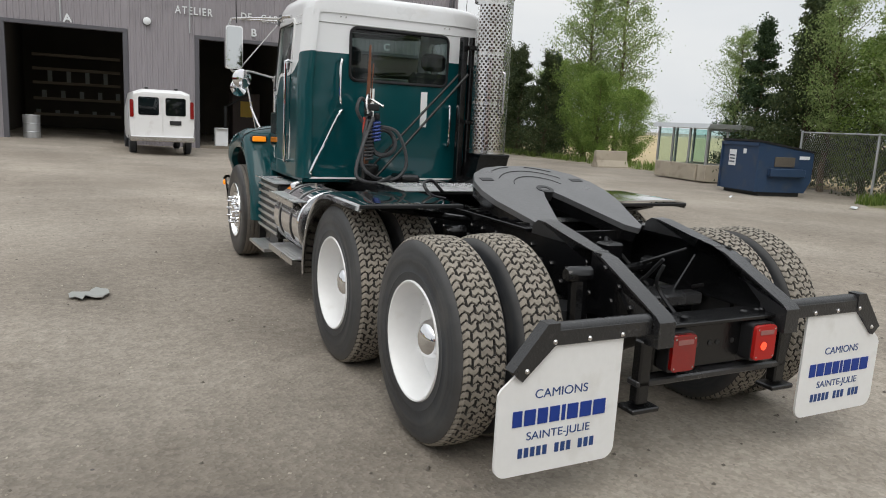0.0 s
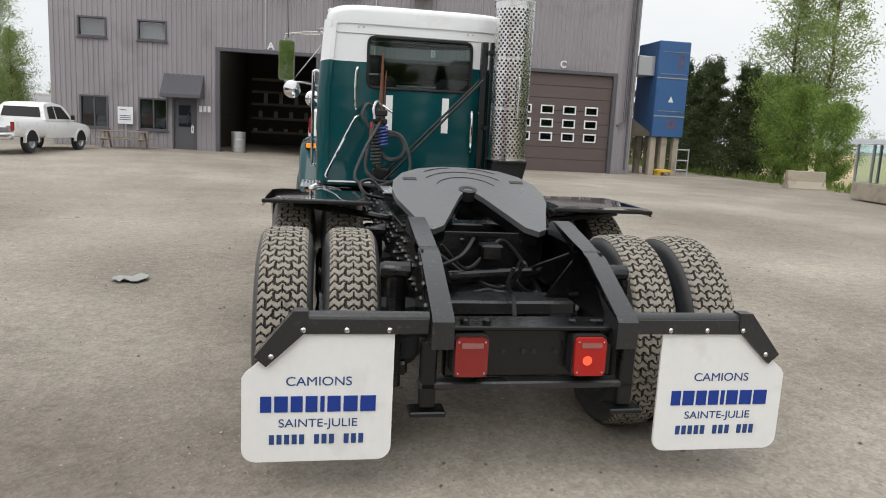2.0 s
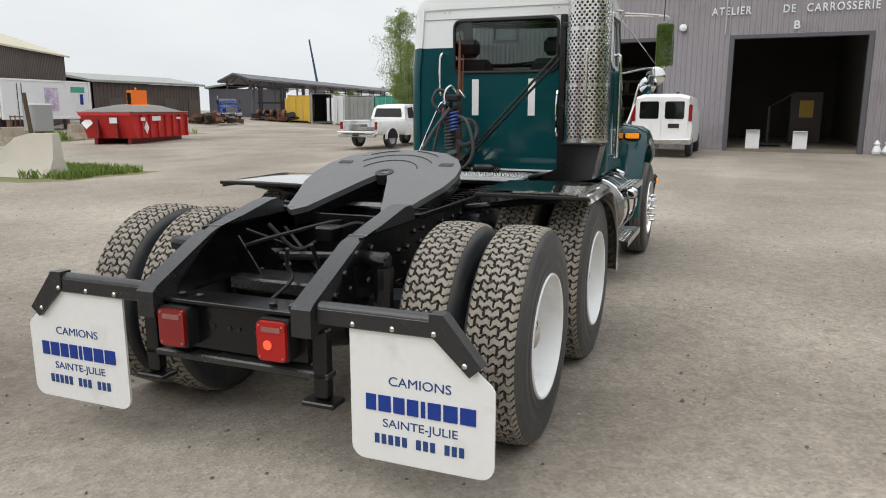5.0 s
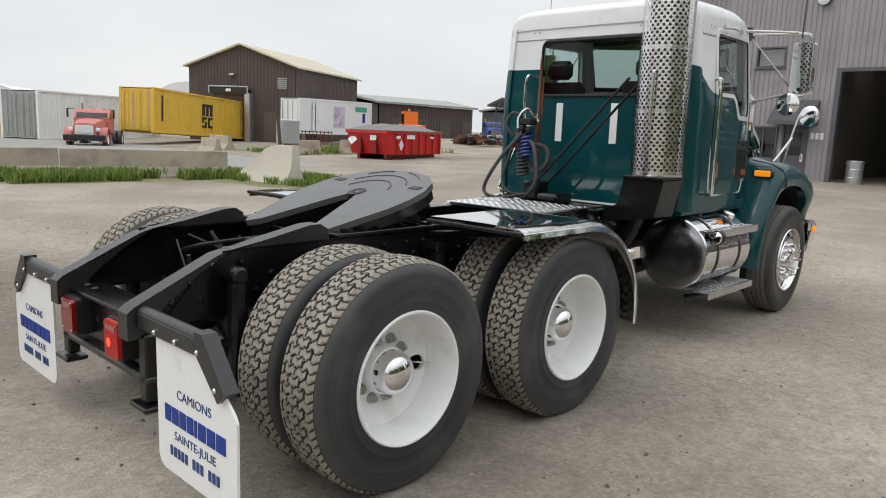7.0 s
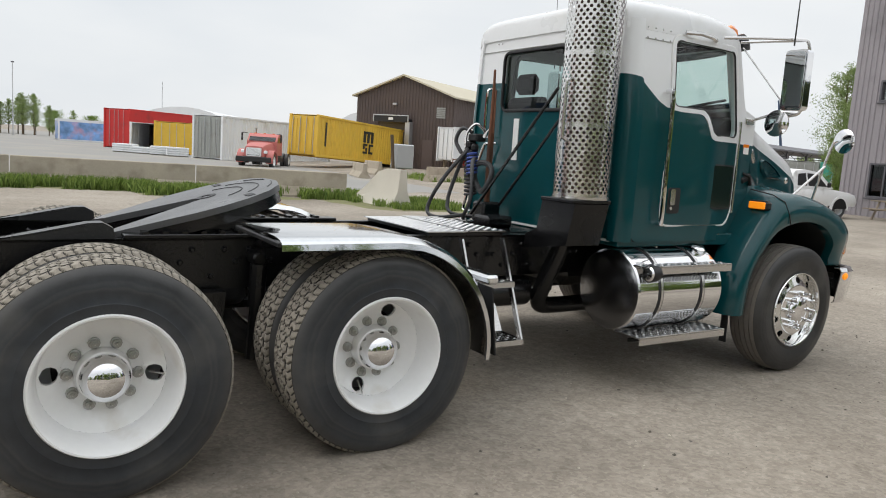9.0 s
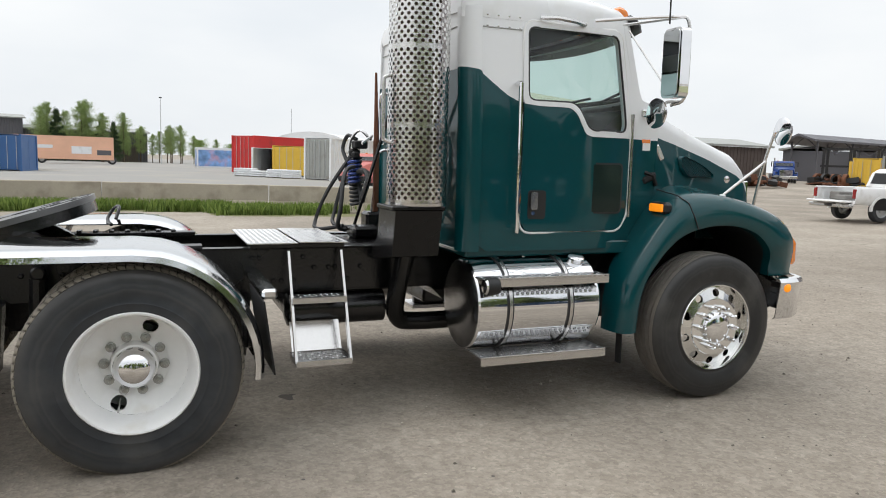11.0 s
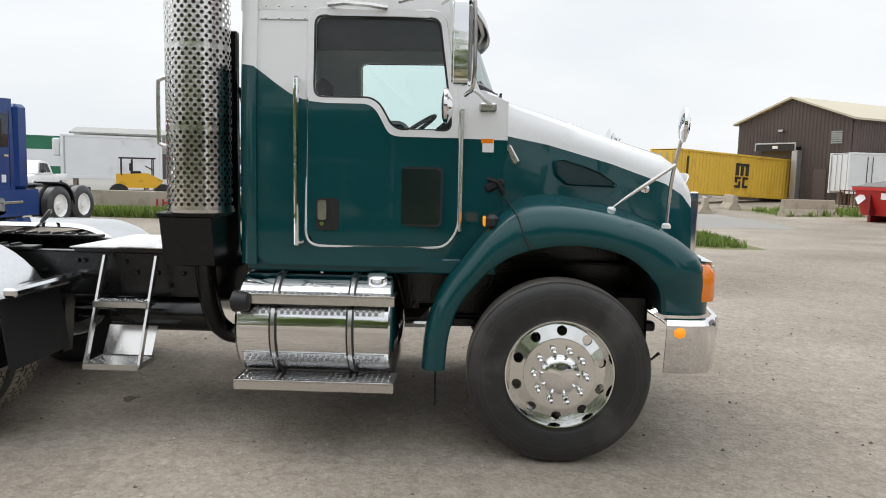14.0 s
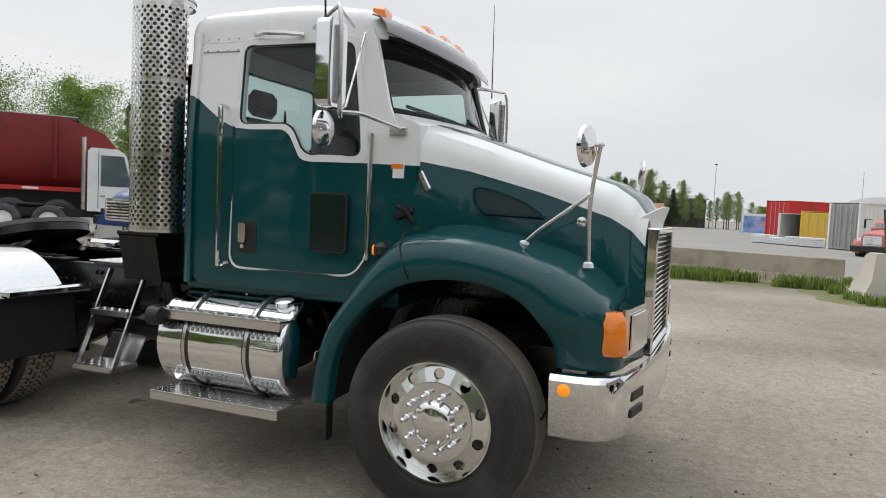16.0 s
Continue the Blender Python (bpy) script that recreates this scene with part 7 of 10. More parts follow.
# woods beyond the far side of the yard, which the glass and mirrors reflect
row += [(("spruce", "cedar", "bush", "willow", "poplar")[(i * 3 + i // 4) % 5], -9 + i * 1.9 + 0.7 * math.sin(i * 2.3), -31 + 2.5 * math.sin(i * 1.7), 0.9 + 0.2 * math.sin(i * 3.1)) for i in range(24)]
for i, (k, x, y, s) in enumerate(row):
    plant(k, x, y, s, i * 47)
for i in range(26):
    rr = random.Random(100 + i)
    plant(rr.choice(["poplar", "poplar", "bush", "spruce"] if i < 14 else ["poplar"]), -124 + rr.uniform(-4, 4), -17 + i * 0.9 + rr.uniform(-1, 1), rr.uniform(0.9, 1.4) * (0.6 if i > 13 else 1), i * 31)
for i in range(22):
    rr = random.Random(300 + i)
    plant(rr.choice(["bush", "poplar", "willow"]), -150 + rr.uniform(-6, 6), 8 + i * 3.2, rr.uniform(0.45, 0.65), i * 31)
for i in range(18):
    rr = random.Random(500 + i)
    plant(rr.choice(["bush", "poplar"]), -95 + i * 4, 150 + rr.uniform(-6, 6), rr.uniform(0.7, 1.1), i * 31)
for o in list(SORTS.values()):
    for c in list(o.children):
        bpy.data.objects.remove(c)
    bpy.data.objects.remove(o)


# ---- the road tractor ----
truck = thing("road_tractor", pose(0, 0, -0.015, 0.33, 0, 0.8), "dark green and white day cab road tractor with chrome trim", "truck")


def two_tone():
    """Green below a swept line, white above it."""
    m = M_GREEN.copy()
    m.name = "green_white_cab_paint"
    N, L = m.node_tree.nodes, m.node_tree.links
    bs = N["Principled BSDF"]
    green = bs.inputs["Base Color"].links[0].from_socket
    co, sp = N.new("ShaderNodeTexCoord"), N.new("ShaderNodeSeparateXYZ")
    L.new(co.outputs["Object"], sp.inputs[0])
    yy = N.new("ShaderNodeMapRange")
    yy.inputs[1].default_value, yy.inputs[2].default_value = 3.2, 4.8
    L.new(sp.outputs["Y"], yy.inputs[0])
    fc = N.new("ShaderNodeFloatCurve")
    c = fc.mapping.curves[0]
    line = [(3.2, 2.185), (3.3, 2.165), (3.4, 2.09), (3.5, 2.02), (3.58, 1.985), (3.97, 1.975), (4.03, 1.93), (4.1, 1.82), (4.16, 1.79), (4.8, 1.78)]
    while len(c.points) < len(line):
        c.points.new(0.5, 0.5)
    for p, (y, z) in zip(c.points, line):
        p.location = ((y - 3.2) / 1.6, z - 1.5)
        p.handle_type = "VECTOR"
    fc.mapping.update()
    L.new(yy.outputs[0], fc.inputs["Value"])
    sub = N.new("ShaderNodeMath")
    sub.operation = "SUBTRACT"
    L.new(sp.outputs["Z"], sub.inputs[0])
    L.new(fc.outputs[0], sub.inputs[1])
    gt_ = N.new("ShaderNodeMath")
    gt_.operation = "GREATER_THAN"
    gt_.inputs[1].default_value = 1.5
    L.new(sub.outputs[0], gt_.inputs[0])
    mx = N.new("ShaderNodeMix")
    mx.data_type = "RGBA"
    L.new(gt_.outputs[0], mx.inputs[0])
    L.new(green, mx.inputs[6])
    mx.inputs[7].default_value = (0.78, 0.79, 0.8, 1)
    L.new(mx.outputs[2], bs.inputs["Base Color"])
    return m


M_CAB = two_tone()


# -- frame --
def rail(s):
    b = Mesher()
    x0, x1 = sorted((s * 0.375, s * 0.458))
    w0, w1 = sorted((s * 0.448, s * 0.458))
    b.box(w0, w1, -0.5, 5.7, 0.75, 1.03)
    b.prism([(-0.86, 0.75), (-0.5, 0.75), (-0.5, 1.0), (-0.86, 0.84)], w0, w1, "x")
    b.box(x0, x1, -0.45, 5.7, 1.02, 1.032).box(x0, x1, -0.86, 5.7, 0.745, 0.757)
    r = part("frame_rail", b, M_BLACK, truck, "long black steel frame rail")
    bolts = Mesher()
    rnd = random.Random(4)
    for i in range(60):
        y, z = -0.75 + 0.07 * i + rnd.uniform(-0.02, 0.02), rnd.choice([0.82, 0.9, 0.97])
        bolts.lathe([(0, 0.016), (0.012, 0.016), (0.02, 0.01)], 6, "x", M=pose(s * 0.458, y, z, 0, 0, 0 if s > 0 else 180), cap=True)
    tagged(part("frame_bolts", bolts, M_BLACK, r), kind="stuff")
    # tail ramp on the rail
    t = Mesher()
    prof = [(-0.96, 0.68), (-0.96, 0.80), (-0.93, 0.825), (-0.53, 1.012), (-0.02, 1.115), (0.05, 1.118), (0.1, 1.09), (0.11, 1.034), (-0.45, 1.034), (-0.62, 0.94), (-0.8, 0.8), (-0.82, 0.68)]
    t.prism(prof, *sorted((s * 0.368, s * 0.464)), "x")
    tr = part("tail_ramp", t, M_BLACKTOP, truck, "worn black tail ramp beam", smooth=25)
    g = Mesher().prism([(-0.82, 0.72), (-0.45, 0.72), (-0.45, 1.03), (-0.62, 0.94)], *sorted((s * 0.459, s * 0.469)), "x")
    part("side_plate", g, M_BLACK, tr)
    return r


for s in (-1, 1):
    rail(s)


def tubes(name, pts, r, mat_=M_BLACK, label="", n=10, parent=None):
    return part(name, Mesher().tube(pts, r, n), mat_, parent or truck, label, smooth=50)


# cross members
part("cross_member", Mesher().box(-0.37, 0.37, -0.42, -0.2, 0.69, 0.76, 0.012), M_BLACKTOP, truck, "black box cross member with a speckled top")
for s in (-1, 1):
    part("gusset", Mesher().prism([(s * 0.368, 0.96), (s * 0.368, 0.76), (s * 0.23, 0.76), (s * 0.25, 0.79)], -0.33, -0.318, "y"), M_BLACK, truck, "triangular corner gusset")
rc = part("rear_crossmember", Mesher().box(-0.39, 0.39, -0.86, -0.80, 0.52, 0.755, 0.01).box(-0.42, 0.42, -0.90, -0.72, 0.745, 0.765, 0.004), M_BLACK, truck, "black rear cross member plate")
for x in (-0.3, -0.2, 0.2, 0.3, 0.33):
    part("bolt", Mesher().lathe([(0, 0.02), (0.014, 0.02), (0.022, 0.012)], 6, "z", M=pose(x, -0.84, 0.765), cap=True), M_BLACK, rc)
for x in (-0.12, 0.02, 0.12, -0.03):
    part("bolt_hole", Mesher().lathe([(0, 0.014), (0.004, 0.014)], 8, "y", M=pose(x, -0.865, 0.64), cap=True), M_DARK, rc)
part("lower_bar", Mesher().box(-0.5, 0.5, -0.9, -0.82, 0.475, 0.51, 0.008), M_BLACKTOP, truck, "black lower bar with two drop legs")
for s in (-1, 1):
    part("drop_leg", Mesher().box(s * 0.46 - 0.035, s * 0.46 + 0.035, -0.9, -0.84, 0.39, 0.7, 0.008).box(s * 0.46 - 0.08, s * 0.46 + 0.08, -0.93, -0.82, 0.36, 0.385, 0.006), M_BLACK, truck)


# tail lamps
UP = Matrix.Translation((0, 0, 0.02))


def tail_lamp(x, lit):
    t = part("tail_lamp", Mesher().prism(rounded(x - 0.08, x + 0.08, 0.525, 0.715, 0.022), -0.93, -0.86, "y"), M_DARK, truck, "square red tail lamp", m=UP)
    part("lens", Mesher().prism(rounded(x - 0.072, x + 0.072, 0.533, 0.707, 0.02), -0.95, -0.93, "y"), M_REDGLOW if lit else M_RED, t, "lit red lens" if lit else "red lens")
    part("reflector", Mesher().prism(rounded(x - 0.045, x + 0.05, 0.662, 0.685, 0.004), -0.954, -0.95, "y"), mat("lens_window", (0.3, 0.12, 0.11), 0.2), t, "clear plate lamp window")
    if lit:
        part("bulb_glow", Mesher().lathe([(0, 0.022), (0.003, 0.02)], 12, "y", M=pose(x - 0.015, -0.955, 0.605), cap=True), M_REDSPOT, t, "bright bulb behind the lens")
    for dx in (-0.058, 0.058):
        for z in (0.55, 0.69):
            part("screw", Mesher().lathe([(0, 0.005), (0.004, 0.005)], 6, "y", M=pose(x + dx, -0.953, z), cap=True), M_STEEL, t)


tail_lamp(-0.285, False)
tail_lamp(0.255, True)


# flap hangers and mud flaps
def flap(s):
    h = Mesher()
    h.tube([(s * 0.47, -0.885, 0.775), (s * 1.0, -0.885, 0.775)], 0.034, 12)
    h.prism([(s * 0.98, 0.815), (s * 1.04, 0.815), (s * 1.2, 0.62), (s * 1.15, 0.575), (s * 0.98, 0.735)], -0.925, -0.86, "y")
    h.box(*sorted((s * 0.47, s * 1.0)), -0.92, -0.90, 0.715, 0.785, 0.004)
    hg = part("flap_hanger", h, M_BLACKTOP, truck, "black tube flap hanger with an angled tip", m=UP)
    f = part("mud_flap", Mesher(), M_FLAP, truck, "white plastic mud flap with blue print", m=UP)
    out = [(0.615, 0.715), (0.615, 0.20)] + arc(0.675, 0.205, 0.06, 180, 270, 5)[1:] + [(1.19, 0.145)] + arc(1.19, 0.205, 0.06, 270, 360, 5)[1:] + [(1.25, 0.52), (1.235, 0.545), (1.03, 0.715)]
    f.data = Mesher().prism([(s * x, z) for x, z in out], -0.905, -0.893, "y").mesh("mud_flap", M_FLAP, 30)
    for x, z in ((0.64, 0.735), (0.82, 0.735), (1.0, 0.735), (1.13, 0.62)):
        part("bolt", Mesher().lathe([(0, 0.006), (0.006, 0.012), (0.012, 0.012)], 10, "y", M=pose(s * x, -0.932, z), cap=True), M_STEEL, hg)
    # print
    cx = s * 0.93
    words("printed_word", "CAMIONS", 0.056, M_PRINT, f, Matrix.Translation((cx, -0.906, 0.487)) @ Matrix.Rotation(radians(90), 4, "X") @ Matrix.Diagonal((1.12, 1, 1, 1)), 0.001, align="CENTER")
    words("printed_word", "SAINTE-JULIE", 0.052, M_PRINT, f, Matrix.Translation((cx, -0.906, 0.302)) @ Matrix.Rotation(radians(90), 4, "X") @ Matrix.Diagonal((1.12, 1, 1, 1)), 0.001, align="CENTER")
    widths = [0.046, 0.056, 0.05, 0.05, 0.018, 0.056, 0.06, 0.066]
    x = cx - (sum(widths) + 7 * 0.012) / 2
    for k, w in enumerate(widths):
        part("printed_block", Mesher().prism([(x, 0.37), (x + w, 0.37), (x + w, 0.44), (x, 0.44)], -0.909, -0.9055, "y"), M_BLUEINK, f, "bold blue printed block")
        x += w + 0.012
    x = cx - 0.205
    for k in range(13):
        if k not in (5, 9):
            part("printed_bar", Mesher().box(x, x + 0.021, -0.908, -0.9055, 0.225, 0.268), M_PRINT, f)
        x += 0.0315


flap(-1)
flap(1)

# axles, rods, springs, shocks
for y in (0.0, 1.32):
    ax = part("axle_housing", Mesher().lathe([(-0.95, 0.07), (-0.4, 0.075), (-0.25, 0.12), (-0.18, 0.2), (0.0, 0.23), (0.18, 0.2), (0.25, 0.12), (0.4, 0.075), (0.95, 0.07)], 20, "x", M=pose(0, y, 0.53)), M_BLACK, truck, "black drive axle housing")
    part("torque_rod", Mesher().tube([(-0.3, y - 0.12, 0.82), (0.34, y - 0.02, 0.84)], 0.028, 10).lathe([(-0.05, 0.055), (0.05, 0.055)], 14, "y", M=pose(-0.3, y - 0.12, 0.82), cap=True).lathe([(-0.05, 0.055), (0.05, 0.055)], 14, "y", M=pose(0.34, y - 0.02, 0.84), cap=True), M_BLACK, ax)
    for s in (-1, 1):
        part("air_spring", Mesher().lathe([(0.44, 0.1), (0.48, 0.13), (0.56, 0.125), (0.58, 0.115), (0.6, 0.13), (0.68, 0.13), (0.72, 0.12), (0.735, 0.12)], 20, "z", M=pose(s * 0.55, y - 0.35, 0), cap=True), M_RUBBER, ax, "black rubber air spring")
        sh_ = part("shock_absorber", Mesher().tube([(s * 0.57, y - 0.52, 0.36), (s * 0.57, y - 0.5, 0.66)], 0.035, 10).tube([(s * 0.57, y - 0.5, 0.66), (s * 0.57, y - 0.49, 0.9)], 0.048, 10), M_BLACK, ax, "upright black shock absorber")
        part("shock_mount", Mesher().lathe([(-0.1, 0.03), (-0.08, 0.042), (0.04, 0.042), (0.05, 0.03)], 10, "x", M=pose(s * 0.55, y - 0.49, 0.93), cap=True), M_BLACK, sh_)
        part("trailing_arm", Mesher().box(min(s * 0.5, s * 0.6), max(s * 0.5, s * 0.6), y - 0.5, y + 0.55, 0.4, 0.47, 0.015), M_BLACK, ax)
        part("hanger_bracket", Mesher().prism([(y + 0.45, 0.75), (y + 0.65, 0.75), (y + 0.62, 0.38), (y + 0.5, 0.38)], *sorted((s * 0.47, s * 0.58)), "x"), M_BLACK, ax)
        part("brake_chamber", Mesher().lathe([(-0.1, 0.06), (-0.08, 0.085), (0.08, 0.085), (0.1, 0.05)], 14, "y", M=pose(s * 0.36, y + 0.2, 0.62), cap=True), M_BLACK, ax)
tubes("drive_shaft", [(0, 1.2, 0.62), (0, 4.2, 0.75)], 0.05)
for i, pts in enumerate(([(-0.3, -0.15, 1.0), (-0.15, -0.1, 0.86), (0.0, 0.0, 0.95), (0.12, 0.15, 0.98), (0.25, 0.1, 0.84), (0.3, -0.05, 0.72)],
                         [(-0.33, 0.05, 0.95), (-0.1, -0.05, 0.8), (0.05, -0.2, 0.78), (0.1, -0.36, 0.95)],
                         [(-0.36, -0.3, 0.9), (-0.2, -0.2, 0.95), (-0.05, 0.2, 0.98), (0.0, 0.5, 0.9)],
                         [(0.3, 0.3, 0.95), (0.2, 0.1, 0.75), (0.33, -0.1, 0.7), (0.38, -0.4, 0.8)],
                         [(0.02, -0.45, 0.94), (0.0, -0.43, 0.85), (0.03, -0.44, 0.78), (0.0, -0.6, 0.7)])):
    tubes("air_hose", bend(pts, 5), 0.011, M_RUBBER, "thin black air hose", 6)
tr_ = part("upper_rod", Mesher().tube([(-0.3, 0.0, 0.80), (0.34, 0.02, 0.812)], 0.017, 10), M_BLACK, truck, "black upper suspension rod")
for x_, z_ in ((-0.3, 0.80), (0.34, 0.812)):
    part("rod_end", Mesher().lathe([(-0.05, 0.03), (-0.045, 0.046), (0.045, 0.046), (0.05, 0.03)], 14, "y", M=pose(x_, 0.01, z_), cap=True).lathe([(-0.07, 0.018), (0.07, 0.018)], 8, "y", M=pose(x_, 0.01, z_), cap=True), M_BLACK, tr_)
part("back_plate", Mesher().box(-0.37, 0.37, 0.2, 0.215, 0.72, 1.02, 0.004), M_BLACK, truck, "black frame stiffener plate")
for x_ in (-0.26, -0.12, 0.1, 0.24):
    part("plate_bolt", Mesher().lathe([(0, 0.016), (0.012, 0.016), (0.018, 0.009)], 6, "y", M=pose(x_, 0.2, 0.97, 0, 0, 180), cap=True), M_BLACK, truck)
part("valve_block", Mesher().box(-0.06, 0.06, -0.08, 0.04, 0.9, 0.99, 0.012), M_BLACK, truck)
part("mid_crossmember", Mesher().box(-0.39, 0.39, 0.55, 0.75, 0.78, 1.02, 0.01), M_BLACK, truck)
for s in (-1, 1):
    tubes("brace_rod", [(s * 0.38, -0.25, 0.98), (s * 0.15, 0.1, 0.78)], 0.012)

# fifth wheel
fw_tilt = radians(16.5)
FW = Matrix.Translation((0, 0.62, 1.205)) @ Matrix.Rotation(fw_tilt, 4, "X")
left = [(0.02, 0.05), (0.075, -0.06), (0.24, -0.50), (0.31, -0.56), (0.36, -0.52), (0.42, -0.30), (0.475, -0.12), (0.49, 0.04), (0.47, 0.19), (0.4, 0.33), (0.28, 0.43), (0.12, 0.475), (0.0, 0.48)]
b = Mesher()
half = left
full = [(x, y) for x, y in half] + [(-x, y) for x, y in reversed(half[:-1])]
b.prism(full, -0.035, 0.0, "z", M=FW)
fw = part("fifth_wheel_plate", b, M_PLATE, truck, "black greased fifth wheel coupling plate, tilted", smooth=25)
b = Mesher()
skirt = [(x * 0.98, y * 0.98) for x, y in full]
k = len(skirt)
b.add([(x, y, -0.035) for x, y in skirt] + [(x, y, -0.1) for x, y in skirt], [(i, (i + 1) % k, k + (i + 1) % k, k + i) for i in range(k)], M=FW)
part("plate_rim", b, M_BLACK, fw)
for r, a0, a1 in ((0.3, 35, 145), (0.2, 20, 160), (0.38, 50, 80), (0.38, 100, 130)):
    pts = arc(0, 0.08, r, a0, a1, 18)
    part("grease_groove", Mesher().tube([(FW @ Vector((x, y, 0.0005))) for x, y in pts], 0.004, 5), M_DARK, fw)
for s in (-1, 1):
    part("slot", Mesher().box(s * 0.36 - 0.045, s * 0.36 + 0.045, 0.2, 0.245, 0.0, 0.003, M=FW), M_DARK, fw)
part("locking_jaw", Mesher().lathe([(-0.06, 0.06), (0.004, 0.06), (0.004, 0.03), (-0.04, 0.03)], 16, "z", M=FW @ pose(0, 0.06, 0), cap=True), M_DARK, fw)
part("fifth_wheel_bracket", Mesher().prism([(0.35, 1.04), (0.95, 1.04), (0.85, 1.1), (0.72, 1.17), (0.58, 1.17), (0.48, 1.1)], -0.38, -0.3, "x"), M_BLACK, fw)
part("fifth_wheel_bracket", Mesher().prism([(0.35, 1.04), (0.95, 1.04), (0.85, 1.1), (0.72, 1.17), (0.58, 1.17), (0.48, 1.1)], 0.3, 0.38, "x"), M_BLACK, fw)
for s in (-1, 1):
    sr = part("slide_rail", Mesher().box(s * 0.42 - 0.06, s * 0.42 + 0.06, 0.15, 1.7, 1.034, 1.056, 0.004), M_BLACK, truck, "black toothed slide rail")
    for i in range(14):
        part("tooth", Mesher().box(s * 0.42 - 0.05, s * 0.42 + 0.05, 0.24 + i * 0.1, 0.27 + i * 0.1, 1.056, 1.07), M_BLACK, sr)
tubes("release_handle", bend([(-0.5, 1.15, 1.1), (-0.62, 1.12, 1.13), (-0.66, 1.16, 1.2), (-0.58, 1.2, 1.22), (-0.5, 1.18, 1.14)], 5), 0.012)

# half fenders over the front drive axle
for s in (-1, 1):
    prof = [(0.70, 1.124), (0.73, 1.125), (1.05, 1.125), (1.33, 1.125)] + [(1.33 + 0.62 * math.sin(radians(a)), 0.505 + 0.62 * math.cos(radians(a))) for a in range(12, 97, 7)]
    xs = [0.60, 0.63, 0.8, 1.0, 1.2, 1.262, 1.285, 1.29]
    dz = [-0.03, 0.0, 0.004, 0.006, 0.004, -0.004, -0.02, -0.045]
    rings = []
    for i, (y, z) in enumerate(prof):
        q = max(0, (i - 3) / (len(prof) - 4))
        ny, nz = math.sin(q * math.pi / 2), math.cos(q * math.pi / 2)
        rings.append([(s * x, y + d * ny, z + d * nz) for x, d in zip(xs, dz)])
    b = Mesher()
    b.slab(rings, 0.012)
    part("half_fender", b, M_FENDER, truck, "polished metal half fender", smooth=40)
    part("fender_bracket", Mesher().tube([(s * 0.47, 0.85, 1.0), (s * 1.1, 0.85, 1.085)], 0.022, 8), M_BLACK, truck)
    part("mud_guard_flap", Mesher().prism([(1.955, 0.84), (1.965, 0.84), (2.02, 0.44), (2.01, 0.44)], *sorted((s * 0.64, s * 1.24)), "x"), M_RUBBER, truck)
    part("fender_bar", Mesher().box(*sorted((s * 0.5, s * 1.2)), 1.955, 2.04, 0.845, 0.9, 0.015), M_FENDER, truck, "bright square fender bracket")
    part("fender_edge", Mesher().box(*sorted((s * 0.6, s * 1.29)), 0.685, 0.705, 1.098, 1.122, 0.005), M_RUBBER, truck)


# tread plate deck behind the cab
def tread_plate(name, M, lx, ly, label, parent=truck, t=0.006, step=0.035):
    b = Mesher().box(0, lx, 0, ly, -t, 0, 0.0, M=M)
    nx, ny = int(lx / step), int(ly / step)
    for i in range(nx):
        for j in range(ny):
            a = 45 if (i + j) % 2 else -45
            c = pose((i + 0.5) * step, (j + 0.5) * step, 0, 0, 0, a)
            b.add([(-0.014, 0, 0), (0, -0.005, 0.0), (0.014, 0, 0), (0, 0.005, 0), (0, 0, 0.004)], [(0, 1, 4), (1, 2, 4), (2, 3, 4), (3, 0, 4)], M=M @ c)
    return part(name, b, M_ALU, parent, label, smooth=0)


tread_plate("deck_plate", pose(-0.44, 1.96, 1.064), 0.94, 0.315, "bright aluminium tread plate deck")
tread_plate("deck_plate", pose(-0.44, 2.285, 1.07, -0.8, 0, 0), 0.94, 0.315, "bright aluminium tread plate deck")
part("deck_support", Mesher().box(-0.42, 0.48, 1.98, 2.58, 1.034, 1.057), M_BLACK, truck)
part("rear_deck_clutter", Mesher().box(-0.3, 0.3, 2.6, 3.15, 0.9, 1.03, 0.02).box(-0.15, 0.05, 2.75, 3.0, 1.03, 1.12, 0.02), M_BLACK, truck, "black gear casing behind the cab")

# ladder to the deck
lad = part("deck_ladder", Mesher().prism([(0.5, 1.02), (0.545, 1.02), (0.83, 0.37), (0.79, 0.37)], 2.2, 2.215, "y").prism([(0.5, 1.02), (0.545, 1.02), (0.83, 0.37), (0.79, 0.37)], 2.535, 2.55, "y"), M_STEEL, truck, "bright steel two step deck ladder")
for x0, x1, z in ((0.57, 0.70, 0.745), (0.6, 0.84, 0.385)):
    tread_plate("ladder_step", pose(x0, 2.205, z), x1 - x0, 0.34, "bright tread plate step", lad, 0.035)
part("kick_plate", Mesher().prism([(0.60, 0.39), (0.612, 0.39), (0.512, 0.56), (0.50, 0.56)], 2.216, 2.534, "y"), M_STEEL, lad)


